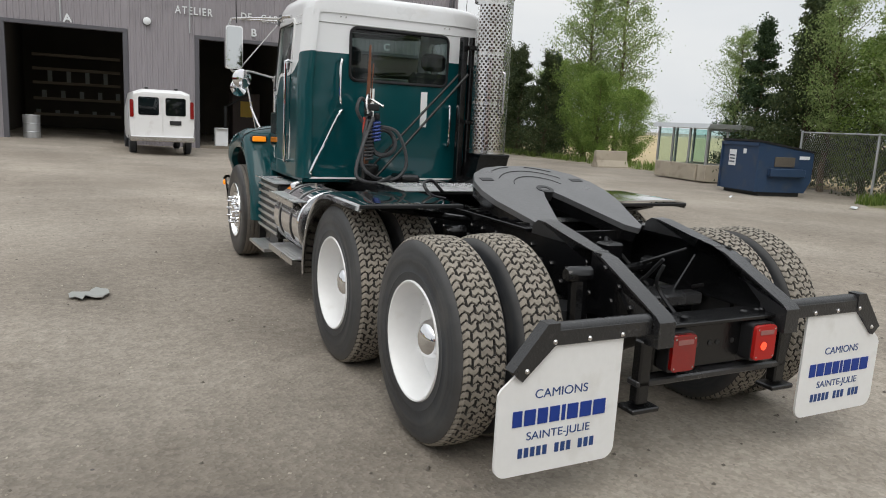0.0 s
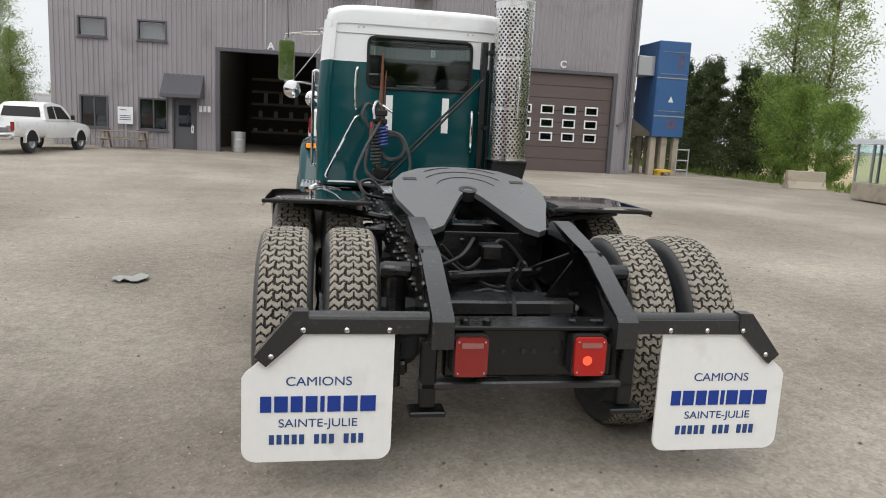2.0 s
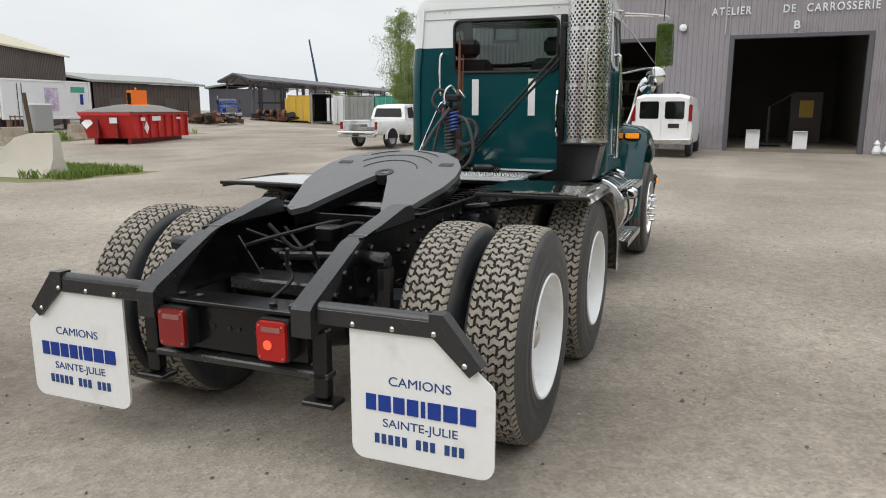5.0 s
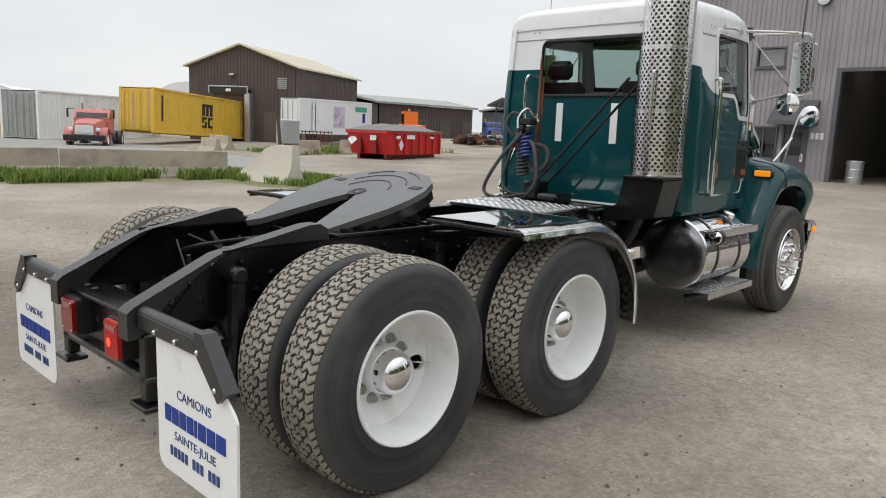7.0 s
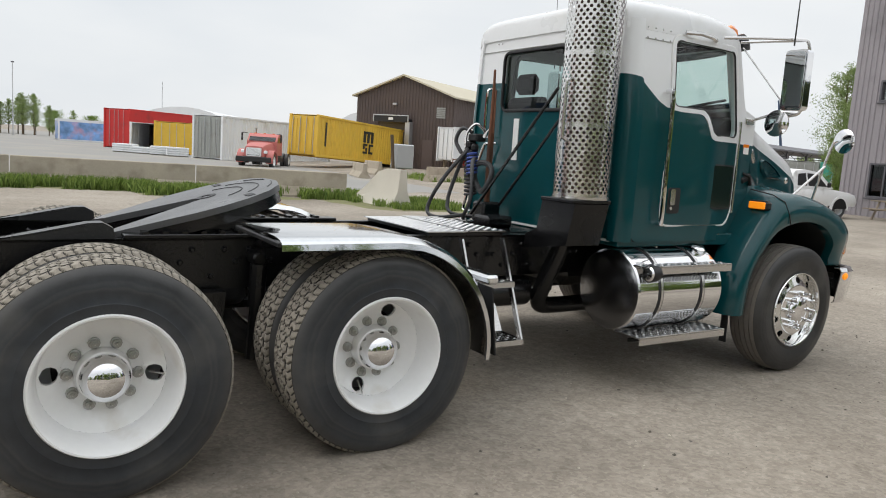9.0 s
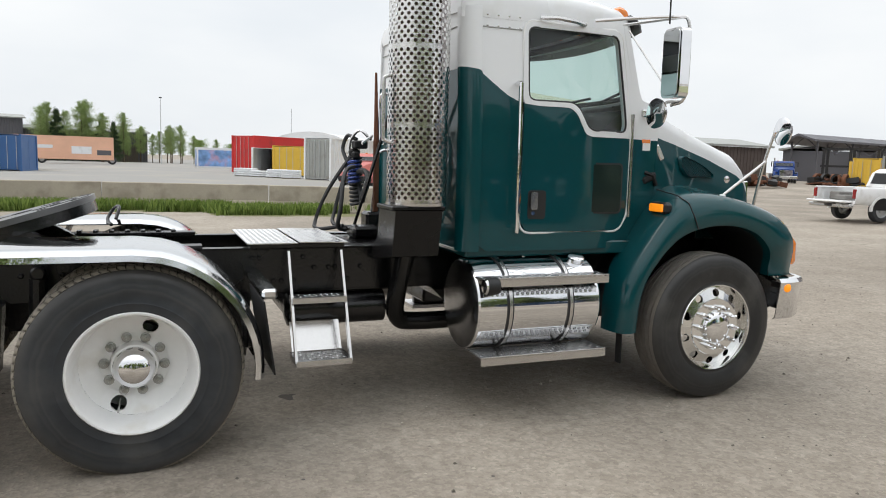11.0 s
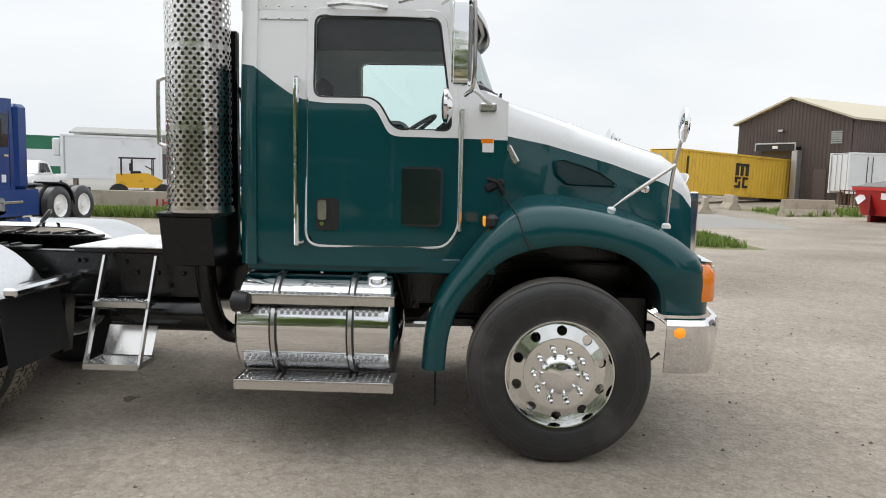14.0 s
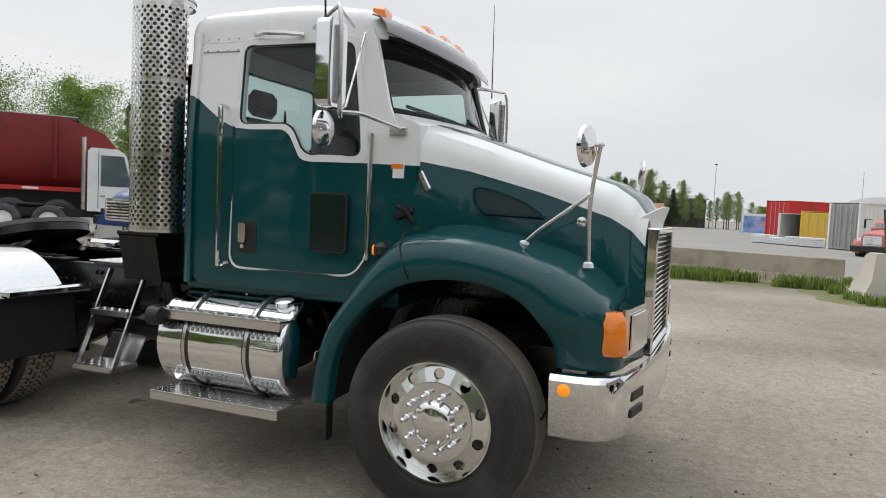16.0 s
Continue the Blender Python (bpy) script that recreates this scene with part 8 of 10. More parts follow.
# fuel tanks
M_STRAP = mat("strap_rubber", (0.03, 0.03, 0.032), 0.45, var=0.2)
def tank(s, y0, y1, label):
    r, cx, cz = 0.292, s * 0.87, 0.70
    M = pose(cx, 0, cz)
    prof = [(y0 + 0.004, 0.004), (y0 + 0.006, r * 0.4), (y0 + 0.011, r * 0.7), (y0 + 0.018, r * 0.9), (y0 + 0.026, r - 0.01), (y0 + 0.038, r), (y1 - 0.038, r), (y1 - 0.026, r - 0.008), (y1 - 0.014, r * 0.9), (y1 + 0.006, r * 0.68), (y1 + 0.024, r * 0.35), (y1 + 0.03, 0.004)]
    t = part("fuel_tank", Mesher().lathe(prof[4:], 48, "y", M=M, cap=True), M_CHROME, truck, label, smooth=30)
    # same metal as the tank; its dark reflection is painted in
    part("tank_end", Mesher().lathe(prof[:5], 48, "y", M=M, cap=True), M_TANKEND, t, "domed polished tank end, dark reflection put into its colour", smooth=30)
    for y in (y0 + 0.24, y1 - 0.25):
        ring = [(cx + s * (r + 0.006) * math.cos(a), y, cz + (r + 0.006) * math.sin(a)) for a in [radians(-110 + 10 * i) for i in range(27)]]
        rings = [[(px, y - 0.022, pz) for px, _, pz in ring], [(px, y + 0.022, pz) for px, _, pz in ring]]
        st_ = part("tank_strap", Mesher().slab(rings, 0.006 if s > 0 else -0.006), M_STRAP, t, "dark rubber lined tank strap", smooth=40)
        rings = [[(cx + (px - cx) * 1.018, y - 0.011, cz + (pz - cz) * 1.018) for px, _, pz in ring], [(cx + (px - cx) * 1.018, y + 0.011, cz + (pz - cz) * 1.018) for px, _, pz in ring]]
        part("strap_steel", Mesher().slab(rings, 0.004 if s > 0 else -0.004), M_STEEL, st_, smooth=40)
    for a0, a1 in ((17, 26), (-40, -28)):
        rings = []
        for y in [y0 + 0.06 + (y1 - y0 - 0.12) * i / 4 for i in range(5)]:
            rings.append([(cx + s * (r + 0.004) * math.cos(radians(a)), y, cz + (r + 0.004) * math.sin(radians(a))) for a in (a0, (a0 + a1) / 2, a1)])
        b = Mesher()
        b.slab(rings, 0.003 * s)
        sp_ = part("tread_strip", b, M_ALU, t)
        d = Mesher()
        n = int((y1 - y0 - 0.14) / 0.035)
        for i in range(n):
            for j in range(2):
                a = a0 + (a1 - a0) * (0.3 + 0.42 * j)
                d.lathe([(0, 0.012), (0.005, 0.01), (0.006, 0.004)], 8, "x", M=Matrix.Translation((cx, y0 + 0.08 + i * 0.035 + 0.017 * j, cz)) @ Matrix.Rotation(radians(-a if s > 0 else 180 + a), 4, "Y") @ pose(r + 0.004, 0, 0), cap=True)
        tagged(part("tread_relief", d, M_TANKEND, sp_, smooth=0), kind="stuff")
    for z, x0, x1 in ((0.905, 1.0, 1.2), (0.42, 0.96, 1.2)):
        xa = x0 if s > 0 else -x1
        stp = tread_plate("tank_step", pose(xa, y0 + 0.03, z), x1 - x0, y1 - y0 - 0.03, "long bright tread plate step", t, 0.008)
        part("step_lip", Mesher().box(*sorted((s * (x1 - 0.004), s * x1)), y0 + 0.03, y1, z - 0.052, z + 0.004, 0.001), M_STEEL, stp)
        for y in (y0 + 0.24, y1 - 0.25):
            part("step_bracket", Mesher().tube([(s * (x0 - 0.05), y, z - 0.1), (s * (x1 - 0.03), y, z - 0.02)], 0.016, 6), M_BLACK, stp)
    part("filler_cap", Mesher().lathe([(0, 0.06), (0.035, 0.06), (0.045, 0.045), (0.045, 0.001)], 20, "z", M=pose(s * 0.97, y1 - 0.12, cz + 0.265, 0, s * 20, 0)), M_CHROME, t, "chrome filler cap")
    part("breather", Mesher().tube([(s * 0.88, (y0 + y1) / 2, cz + r - 0.01), (s * 0.88, (y0 + y1) / 2, cz + r + 0.03)], 0.015, 8), M_STEEL, t)
    return t


tank(1, 3.22, 4.14, "polished round fuel tank with two straps and steps")
tank(-1, 2.5, 3.35, "polished round fuel tank with two straps and steps")
wl_ = part("work_lamp", Mesher().lathe([(-0.05, 0.02), (-0.04, 0.05), (0.03, 0.06), (0.04, 0.056)], 18, "y", M=pose(1.21, 3.3, 0.865, 0, 0, 180), cap=True), M_DARK, truck, "round rear facing work lamp")
part("lamp_lens", Mesher().lathe([(0, 0.053), (0.012, 0.04), (0.016, 0.01)], 18, "y", M=pose(1.21, 3.262, 0.865, 0, 0, 180), cap=True), M_CHROME, wl_)

# battery box with steps on the driver's side
bb = part("battery_box", Mesher().box(-1.08, -0.5, 3.5, 4.25, 0.42, 0.95, 0.02), M_BLACK, truck, "battery box with ribbed bright steps")
for i in range(7):
    part("box_rib", Mesher().box(-1.1, -1.08, 3.5, 4.25, 0.46 + i * 0.07, 0.49 + i * 0.07, 0.005), M_ALU, bb)
tread_plate("box_step", pose(-1.12, 3.48, 0.96), 0.5, 0.8, "bright tread plate step", bb)
tread_plate("box_step", pose(-1.2, 3.55, 0.32), 0.3, 0.65, "bright tread plate step", bb, 0.03)
part("step_bracket", Mesher().box(-1.05, -1.0, 3.6, 4.1, 0.3, 0.45), M_BLACK, bb)
for y in (1.95, 2.2):
    part("air_tank", Mesher().lathe([(-0.35, 0.05), (-0.33, 0.1), (0.33, 0.1), (0.35, 0.05)], 16, "x", M=pose(0.0, y + 0.35, 0.62), cap=True), M_BLACK, truck, "black air reservoir")
part("air_tank", Mesher().lathe([(2.2, 0.05), (2.22, 0.11), (2.86, 0.11), (2.88, 0.05)], 16, "y", M=pose(0.4, 0, 0.62), cap=True), M_BLACK, truck, "black air reservoir")
part("gearbox", Mesher().box(-0.3, 0.3, 3.3, 4.3, 0.6, 1.02, 0.08), M_BLACK, truck)
part("engine_block", Mesher().box(-0.36, 0.36, 4.3, 5.6, 0.6, 1.25, 0.06), M_BLACK, truck)

# exhaust stack with a perforated heat shield
EX, EY, ER = 0.83, 2.945, 0.187
b = Mesher()
z0, z1 = 1.335, 2.79
cols, dzr = 27, 0.0255
rows_n = int((z1 - z0 - 0.06) / dzr)
oct_ = [(math.cos(radians(45 * i)), math.sin(radians(45 * i))) for i in range(8)]
sq = [(1, 0), (1, 1), (0, 1), (-1, 1), (-1, 0), (-1, -1), (0, -1), (1, -1)]
da = 2 * math.pi / cols


def cyl(u, z):
    return (EX + ER * math.cos(u), EY + ER * math.sin(u), z)


for j in range(rows_n):
    z = z0 + 0.03 + (j + 0.5) * dzr
    for i in range(cols):
        u = (i + 0.5 * (j % 2)) * da
        if math.cos(u - radians(140)) > 0.6:
            continue
        if j % 18 == 17:
            b.add([cyl(u - da / 2, z - dzr / 2), cyl(u + da / 2, z - dzr / 2), cyl(u + da / 2, z + dzr / 2), cyl(u - da / 2, z + dzr / 2)], [(0, 1, 2, 3)])
            continue
        o = [cyl(u + q[0] * da / 2, z + q[1] * dzr / 2) for q in sq]
        h = [cyl(u + q[0] * 0.0112 / ER, z + q[1] * 0.0112) for q in oct_]
        b.add(o + h, [(k, (k + 1) % 8, 8 + (k + 1) % 8, 8 + k) for k in range(8)])
for za, zb in ((z0, z0 + 0.03), (z0 + 0.03 + rows_n * dzr, z1)):
    n = 48
    b.add([cyl(2 * math.pi * i / n, za) for i in range(n)] + [cyl(2 * math.pi * i / n, zb) for i in range(n)], [(i, (i + 1) % n, n + (i + 1) % n, n + i) for i in range(n)])
M_SHIELD = mat("stained_chrome_shield", (0.72, 0.71, 0.695), 0.2, 1.0, var=0.2, bump=0.004, bump_scale=14, dirt=lin(96, 80, 66), dirt_amount=0.2, dirt_scale=2.5)
ex_ = part("heat_shield", b, M_SHIELD, truck, "perforated chrome exhaust heat shield", smooth=60, fix=False)
part("muffler", Mesher().lathe([(1.2, 0.06), (1.3, 0.06), (1.34, 0.135), (2.74, 0.135), (2.8, 0.07), (3.3, 0.065), (3.3, 0.055)], 28, "z", M=pose(EX, EY, 0)), mat("rusty_muffler", (0.11, 0.075, 0.055), 0.75, 0.3, var=0.5, dirt=(0.03, 0.025, 0.022), dirt_amount=0.4, dirt_scale=3), ex_, "dark rusty muffler inside the shield")
part("shield_rim", Mesher().lathe([(z0 - 0.004, ER - 0.01), (z0 - 0.006, ER + 0.005), (z0 + 0.012, ER + 0.006)], 40, "z", M=pose(EX, EY, 0)), M_STEEL, ex_)
part("shield_rim", Mesher().lathe([(z1 - 0.012, ER + 0.006), (z1 + 0.004, ER + 0.004), (z1 + 0.004, ER - 0.02)], 40, "z", M=pose(EX, EY, 0)), M_STEEL, ex_)
part("grab_handle", Mesher().tube(bend([(EX + 0.03, EY - 0.16, 1.70), (EX + 0.03, EY - 0.22, 1.72), (EX + 0.03, EY - 0.23, 1.76), (EX + 0.03, EY - 0.23, 2.05), (EX + 0.03, EY - 0.22, 2.09), (EX + 0.03, EY - 0.16, 2.11)], 4), 0.012, 8), M_STEEL, ex_, "bright grab handle")
xb = part("exhaust_bracket", Mesher().box(0.66, 0.99, 2.74, 3.08, 1.3, 1.328, 0.006).prism([(0.66, 1.3), (0.99, 1.3), (0.93, 1.02), (0.5, 0.95), (0.5, 1.05), (0.62, 1.1)], 2.76, 3.06, "y"), M_GLOSSBLACK, truck, "black folded exhaust bracket")
tubes("exhaust_pipe", bend([(0.78, 2.94, 1.3), (0.7, 2.92, 0.97), (0.57, 2.91, 0.7), (0.48, 2.95, 0.55), (0.44, 3.1, 0.5), (0.42, 3.75, 0.5)], 6), 0.062, M_BLACK, "black bent exhaust pipe", 16)
part("stack_post", Mesher().box(0.56, 0.62, 3.02, 3.1, 1.03, 2.42, 0.008), M_BLACK, truck, "black upright stack post")
part("stack_post", Mesher().box(0.64, 0.68, 3.0, 3.06, 1.1, 2.42, 0.008), M_BLACK, truck)
for zz in (1.6, 2.3):
    part("stack_clamp", Mesher().box(0.6, 0.7, 2.95, 3.06, zz, zz + 0.04, 0.005), M_BLACK, truck)
tubes("stack_brace", [(0.58, 3.1, 2.08), (-0.36, 3.1, 1.10)], 0.012)
tubes("stack_brace", [(0.565, 2.9, 2.065), (-0.345, 2.86, 1.09)], 0.012)


# -- wheels --
def tri(t):
    t = t % 1.0
    return 4 * abs(t - 0.5) - 1


def drive_tyre():
    """A drive tyre round x with rows of zigzag tread blocks."""
    R = 0.548
    nu, nv = 664, 51
    tw = 0.228
    vs, fs, ms = [], [], []
    cols = 83
    us = [i / nu for i in range(nu)]
    for j in range(nv):
        f = j / (nv - 1)
        x = -tw / 2 + tw * f
        crown = -0.010 * (2 * f - 1) ** 2 - 0.012 * max(0, abs(2 * f - 1) - 0.86) / 0.14
        for u in us:
            ph = u * cols
            g = 0.0
            for ci, c in enumerate((-0.076, -0.038, 0.0, 0.038, 0.076)):
                if abs(x - c) < 0.0034 and (int(ph + 0.1) + ci) % 2:
                    g = 1.0
            q = (ph + 0.22 * tri((x + tw / 2) / (tw / 5.0))) % 1.0
            if q < 0.2:
                g = 1.0
            r = R + crown - 0.015 * g
            a = 2 * math.pi * u
            vs.append((x, r * math.cos(a), r * math.sin(a)))
            ms.append(g)
    mi = []
    for j in range(nv - 1):
        for i in range(nu):
            k = (i + 1) % nu
            q = (j * nu + i, j * nu + k, (j + 1) * nu + k, (j + 1) * nu + i)
            fs.append(q)
            mi.append(2 if sum(ms[t] for t in q) >= 2 else 1)
    b = Mesher()
    b.v, b.f, b.m = vs, fs, mi
    side = [(0.098, 0.318), (0.128, 0.314), (0.137, 0.318), (0.135, 0.335), (0.139, 0.36), (0.137, 0.363), (0.142, 0.41), (0.142, 0.44), (0.138, 0.45), (0.137, 0.478), (0.130, 0.505), (0.1145, 0.524), (0.112, 0.52)]
    for s in (-1, 1):
        b.lathe([(s * h, r) for h, r in side], 72, "x", 0)
    b.lathe([(-0.098, 0.318), (0.098, 0.318)], 72, "x", 0)
    return b.mesh("tyre", [M_WALL, M_TREAD, M_GROOVE], 40, fix=False)


def steer_tyre():
    prof = [(-0.098, 0.306), (-0.128, 0.302), (-0.137, 0.306), (-0.134, 0.322), (-0.1365, 0.33), (-0.139, 0.334), (-0.1405, 0.40), (-0.1415, 0.405), (-0.138, 0.43), (-0.134, 0.461), (-0.124, 0.489), (-0.112, 0.503), (-0.1, 0.508)]
    tread = [(-0.1, 0.508)]
    for c in (-0.066, -0.022, 0.022, 0.066):
        tread += [(c - 0.006, 0.514 - 0.5 * c * c), (c - 0.004, 0.501), (c + 0.004, 0.501), (c + 0.006, 0.514 - 0.5 * c * c)]
    tread.append((0.1, 0.508))
    b = Mesher()
    b.lathe(prof, 80, "x", 0)
    b.lathe([(-h, r) for h, r in prof], 80, "x", 0)
    b.lathe(tread, 80, "x", 1)
    b.lathe([(-0.098, 0.306), (0.098, 0.306)], 80, "x", 0)
    return b.mesh("tyre", [M_WALLDARK, mat("worn_steer_tread", (0.15, 0.135, 0.118), 0.85, var=0.25, dirt=lin(128, 118, 104), dirt_amount=0.25)], 40, fix=False)


def disc_with_holes(b, x_of, r0, r1, n, hole_r, hole_c, mi=0, skip=()):
    """A flat ring round x between r0 and r1 with n round holes at radius hole_c."""
    for k in range(n):
        a = 2 * math.pi * k / n
        half = math.pi / n
        if k in skip:
            m = 6
            inner = [(r0, a - half + 2 * half * i / m) for i in range(m + 1)]
            outer = [(r1, a - half + 2 * half * i / m) for i in range(m + 1)]
            P = [(x_of(r), r * math.cos(t), r * math.sin(t)) for r, t in inner + outer]
            b.add(P, [(i, i + 1, m + 2 + i, m + 1 + i) for i in range(m)], mi)
            continue
        border = [(r1, a + half * f) for f in (-0.5, 0, 0.5)] + [(r1, a + half), ((r0 + r1) / 2, a + half), (r0, a + half)] + [(r0, a + half * f) for f in (0.5, 0, -0.5)] + [(r0, a - half), ((r0 + r1) / 2, a - half), (r1, a - half)]
        cx, cy = hole_c * math.cos(a), hole_c * math.sin(a)
        P, H = [], []
        for r, t in border:
            px, py = r * math.cos(t), r * math.sin(t)
            d = math.atan2(py - cy, px - cx)
            hx, hy = cx + hole_r * math.cos(d), cy + hole_r * math.sin(d)
            P.append((x_of(r), px, py))
            H.append((x_of(math.hypot(hx, hy)), hx, hy))
        H2 = [(hx_ - 0.02, hy_, hz_) for hx_, hy_, hz_ in H]
        m = len(P)
        b.add(P + H + H2, [(i, (i + 1) % m, m + (i + 1) % m, m + i) for i in range(m)] + [(m + i, m + (i + 1) % m, 2 * m + (i + 1) % m, 2 * m + i) for i in range(m)], mi)


TYRE_DRIVE, TYRE_STEER = drive_tyre(), steer_tyre()


def rear_rim():
    b = Mesher()
    b.lathe([(0.12, 0.318), (0.136, 0.317), (0.144, 0.311), (0.142, 0.303), (0.13, 0.296), (0.1, 0.288), (0.06, 0.281), (0.02, 0.276), (-0.01, 0.272), (-0.03, 0.264)], 64, "x")
    disc_with_holes(b, lambda r: -0.03 - 0.04 * (0.264 - r) / 0.09, 0.174, 0.264, 8, 0.04, 0.217, skip=(1, 2, 3, 5, 6, 7))
    b.lathe([(-0.07, 0.174), (-0.074, 0.168), (-0.074, 0.1)], 48, "x")
    return b.mesh("rim", M_RIM, 35, fix=False)


M_POLISH = mat("polished_aluminium", (0.78, 0.78, 0.77), 0.13, 1.0, var=0.05, rough_var=0.04)


def front_rim():
    b = Mesher()
    b.lathe([(0.12, 0.306), (0.137, 0.305), (0.145, 0.300), (0.143, 0.293), (0.128, 0.286), (0.108, 0.281), (0.098, 0.277)], 72, "x")
    disc_with_holes(b, lambda r: 0.098 + 0.026 * (0.277 - r) / 0.08, 0.2, 0.277, 10, 0.0285, 0.241)
    b.lathe([(0.123, 0.2), (0.131, 0.197), (0.132, 0.11), (0.11, 0.09)], 60, "x")
    b.lathe([(0.09, 0.285), (-0.1, 0.285)], 48, "x")
    return b.mesh("rim", M_POLISH, 35, fix=False)


RIM_REAR, RIM_FRONT = rear_rim(), front_rim()
NUT = Mesher().lathe([(0, 0.019), (0.018, 0.019), (0.022, 0.015), (0.07, 0.012), (0.078, 0.004)], 10, "x").mesh("lug_nut", M_CHROME, 35)
NUT_REAR = Mesher().lathe([(0, 0.027), (0.012, 0.026), (0.014, 0.02), (0.03, 0.018), (0.032, 0.01), (0.044, 0.009), (0.045, 0.002)], 10, "x").mesh("lug_nut", M_NUT, 35)
CAP_F = Mesher().lathe([(0.1, 0.112), (0.15, 0.110), (0.162, 0.102), (0.172, 0.07), (0.176, 0.001)], 48, "x").mesh("hub_cap", M_CHROME, 50)
HUB_R = Mesher().lathe([(-0.08, 0.122), (-0.03, 0.116), (-0.012, 0.113), (-0.008, 0.108), (-0.012, 0.086)], 40, "x").mesh("wheel", M_RIM, 35)
CAP_R = Mesher().lathe([(-0.02, 0.106), (0.02, 0.105), (0.045, 0.1), (0.068, 0.085), (0.084, 0.06), (0.093, 0.03), (0.095, 0.001)], 40, "x").mesh("hub_cap", M_CHROME, 50)
HUB_F = Mesher().lathe([(-0.2, 0.12), (0.09, 0.12)], 24, "x").mesh("wheel", M_BLACK, 35)
HUB_IN = Mesher().lathe([(-0.12, 0.2), (0.16, 0.2), (0.18, 0.1)], 28, "x").mesh("wheel", M_BLACK, 35)


def road_wheel(x, y, kind, spin):
    s = 1 if x > 0 else -1
    M = pose(x, y, 0.50 if kind == "front" else 0.506, 0, 0, 0 if s > 0 else 180) @ Matrix.Rotation(radians(spin), 4, "X")
    if kind == "front":
        w = put("wheel", HUB_F, truck, M, "polished aluminium front wheel")
        put("tyre", TYRE_STEER, w)
        put("rim", RIM_FRONT, w)
        put("hub_cap", CAP_F, w)
        for k in range(10):
            a = radians(36 * k + 18)
            put("lug_nut", NUT, w, Matrix.Translation((0.131, 0.142 * math.cos(a), 0.142 * math.sin(a))))
    elif kind == "outer":
        w = put("wheel", HUB_R, truck, M, "white dished outer drive wheel")
        put("tyre", TYRE_DRIVE, w)
        put("rim", RIM_REAR, w)
        put("hub_cap", CAP_R, w)
        for k in range(10):
            a = radians(36 * k)
            put("lug_nut", NUT_REAR, w, Matrix.Translation((-0.074, 0.147 * math.cos(a), 0.147 * math.sin(a))))
        part("valve_stem", Mesher().tube([(-0.07, 0.2, 0.0), (0.01, 0.245, 0.01)], 0.005, 6), M_STEEL, w)
    else:
        w = put("wheel", HUB_IN, truck, M, "inner drive wheel")
        put("tyre", TYRE_DRIVE, w)
        b = INNER_RIM
        put("rim", b, w)


INNER_RIM = Mesher().lathe([(-0.128, 0.292), (-0.134, 0.302), (-0.1, 0.285), (0.1, 0.285), (0.1, 0.15)], 40, "x").mesh("rim", M_RIM, 35)
for i, y in enumerate((-0.02, 1.32)):
    for s in (-1, 1):
        road_wheel(s * 1.107, y, "outer", (12, -4, 75, -112)[2 * i + (s > 0)])
        road_wheel(s * 0.772, y, "inner", 33 * i)
for s in (-1, 1):
    road_wheel(s * 1.05, 5.052, "front", 16)
part("front_axle", Mesher().box(-0.9, 0.9, 4.98, 5.12, 0.42, 0.54, 0.03), M_BLACK, truck, "black front axle beam")
for s in (-1, 1):
    part("leaf_spring", Mesher().box(s * 0.43 - 0.04, s * 0.43 + 0.04, 4.4, 5.75, 0.6, 0.66, 0.01), M_BLACK, truck)


# -- cab --
def side_x(y, z):
    x = 0.95 - 0.12 * ease((y - 4.05) / 0.75)
    return x - 0.055 * max(0.0, z - 1.9) / 0.66


def resample(loop, n, c):
    """n points of a closed loop at even angles round c."""
    out = []
    L_ = len(loop)
    for k in range(n):
        a = 2 * math.pi * k / n
        d = Vector((math.cos(a), math.sin(a)))
        best = None
        for i in range(L_):
            p, q = Vector(loop[i]) - c, Vector(loop[(i + 1) % L_]) - c
            e = q - p
            den = d.x * e.y - d.y * e.x
            if abs(den) < 1e-12:
                continue
            t = (p.x * e.y - p.y * e.x) / den
            u = (p.x * d.y - p.y * d.x) / den
            if t > 0 and -1e-6 <= u <= 1 + 1e-6 and (best is None or t > best):
                best = t
        out.append(c + d * best)
    return out


def ring_panel(outer, inner, surf, thick, n=96, steps=5):
    """A sheet with a hole: surf maps (a, b, depth) to a place."""
    c = sum((Vector(p) for p in inner), Vector((0, 0))) / len(inner)
    O, I = resample(outer, n, c), resample(inner, n, c)
    b = Mesher()
    rows = []
    for k in range(steps + 1):
        rows.append([I[i].lerp(O[i], k / steps) for i in range(n)])
    for d, flip in ((0, 1), (thick, 0)):
        vs = [surf(p.x, p.y, d) for r in rows for p in r]
        b.add(vs, [(k * n + i, k * n + (i + 1) % n, (k + 1) * n + (i + 1) % n, (k + 1) * n + i) for k in range(steps) for i in range(n)])
    for r in (rows[0], rows[-1]):
        b.add([surf(p.x, p.y, 0) for p in r] + [surf(p.x, p.y, thick) for p in r], [(i, (i + 1) % n, n + (i + 1) % n, n + i) for i in range(n)])
    return b


def smooth_loop(pts, r=0.05, n=5):
    """A polygon with its corners rounded."""
    out, L_ = [], len(pts)
    for i in range(L_):
        p, a, c = Vector(pts[i]), Vector(pts[i - 1]), Vector(pts[(i + 1) % L_])
        ra = min(r, (a - p).length * 0.45, (c - p).length * 0.45)
        p0, p1 = p + (a - p).normalized() * ra, p + (c - p).normalized() * ra
        for k in range(n + 1):
            t = k / n
            out.append(tuple((1 - t) ** 2 * p0 + 2 * t * (1 - t) * p + t * t * p1))
    return out


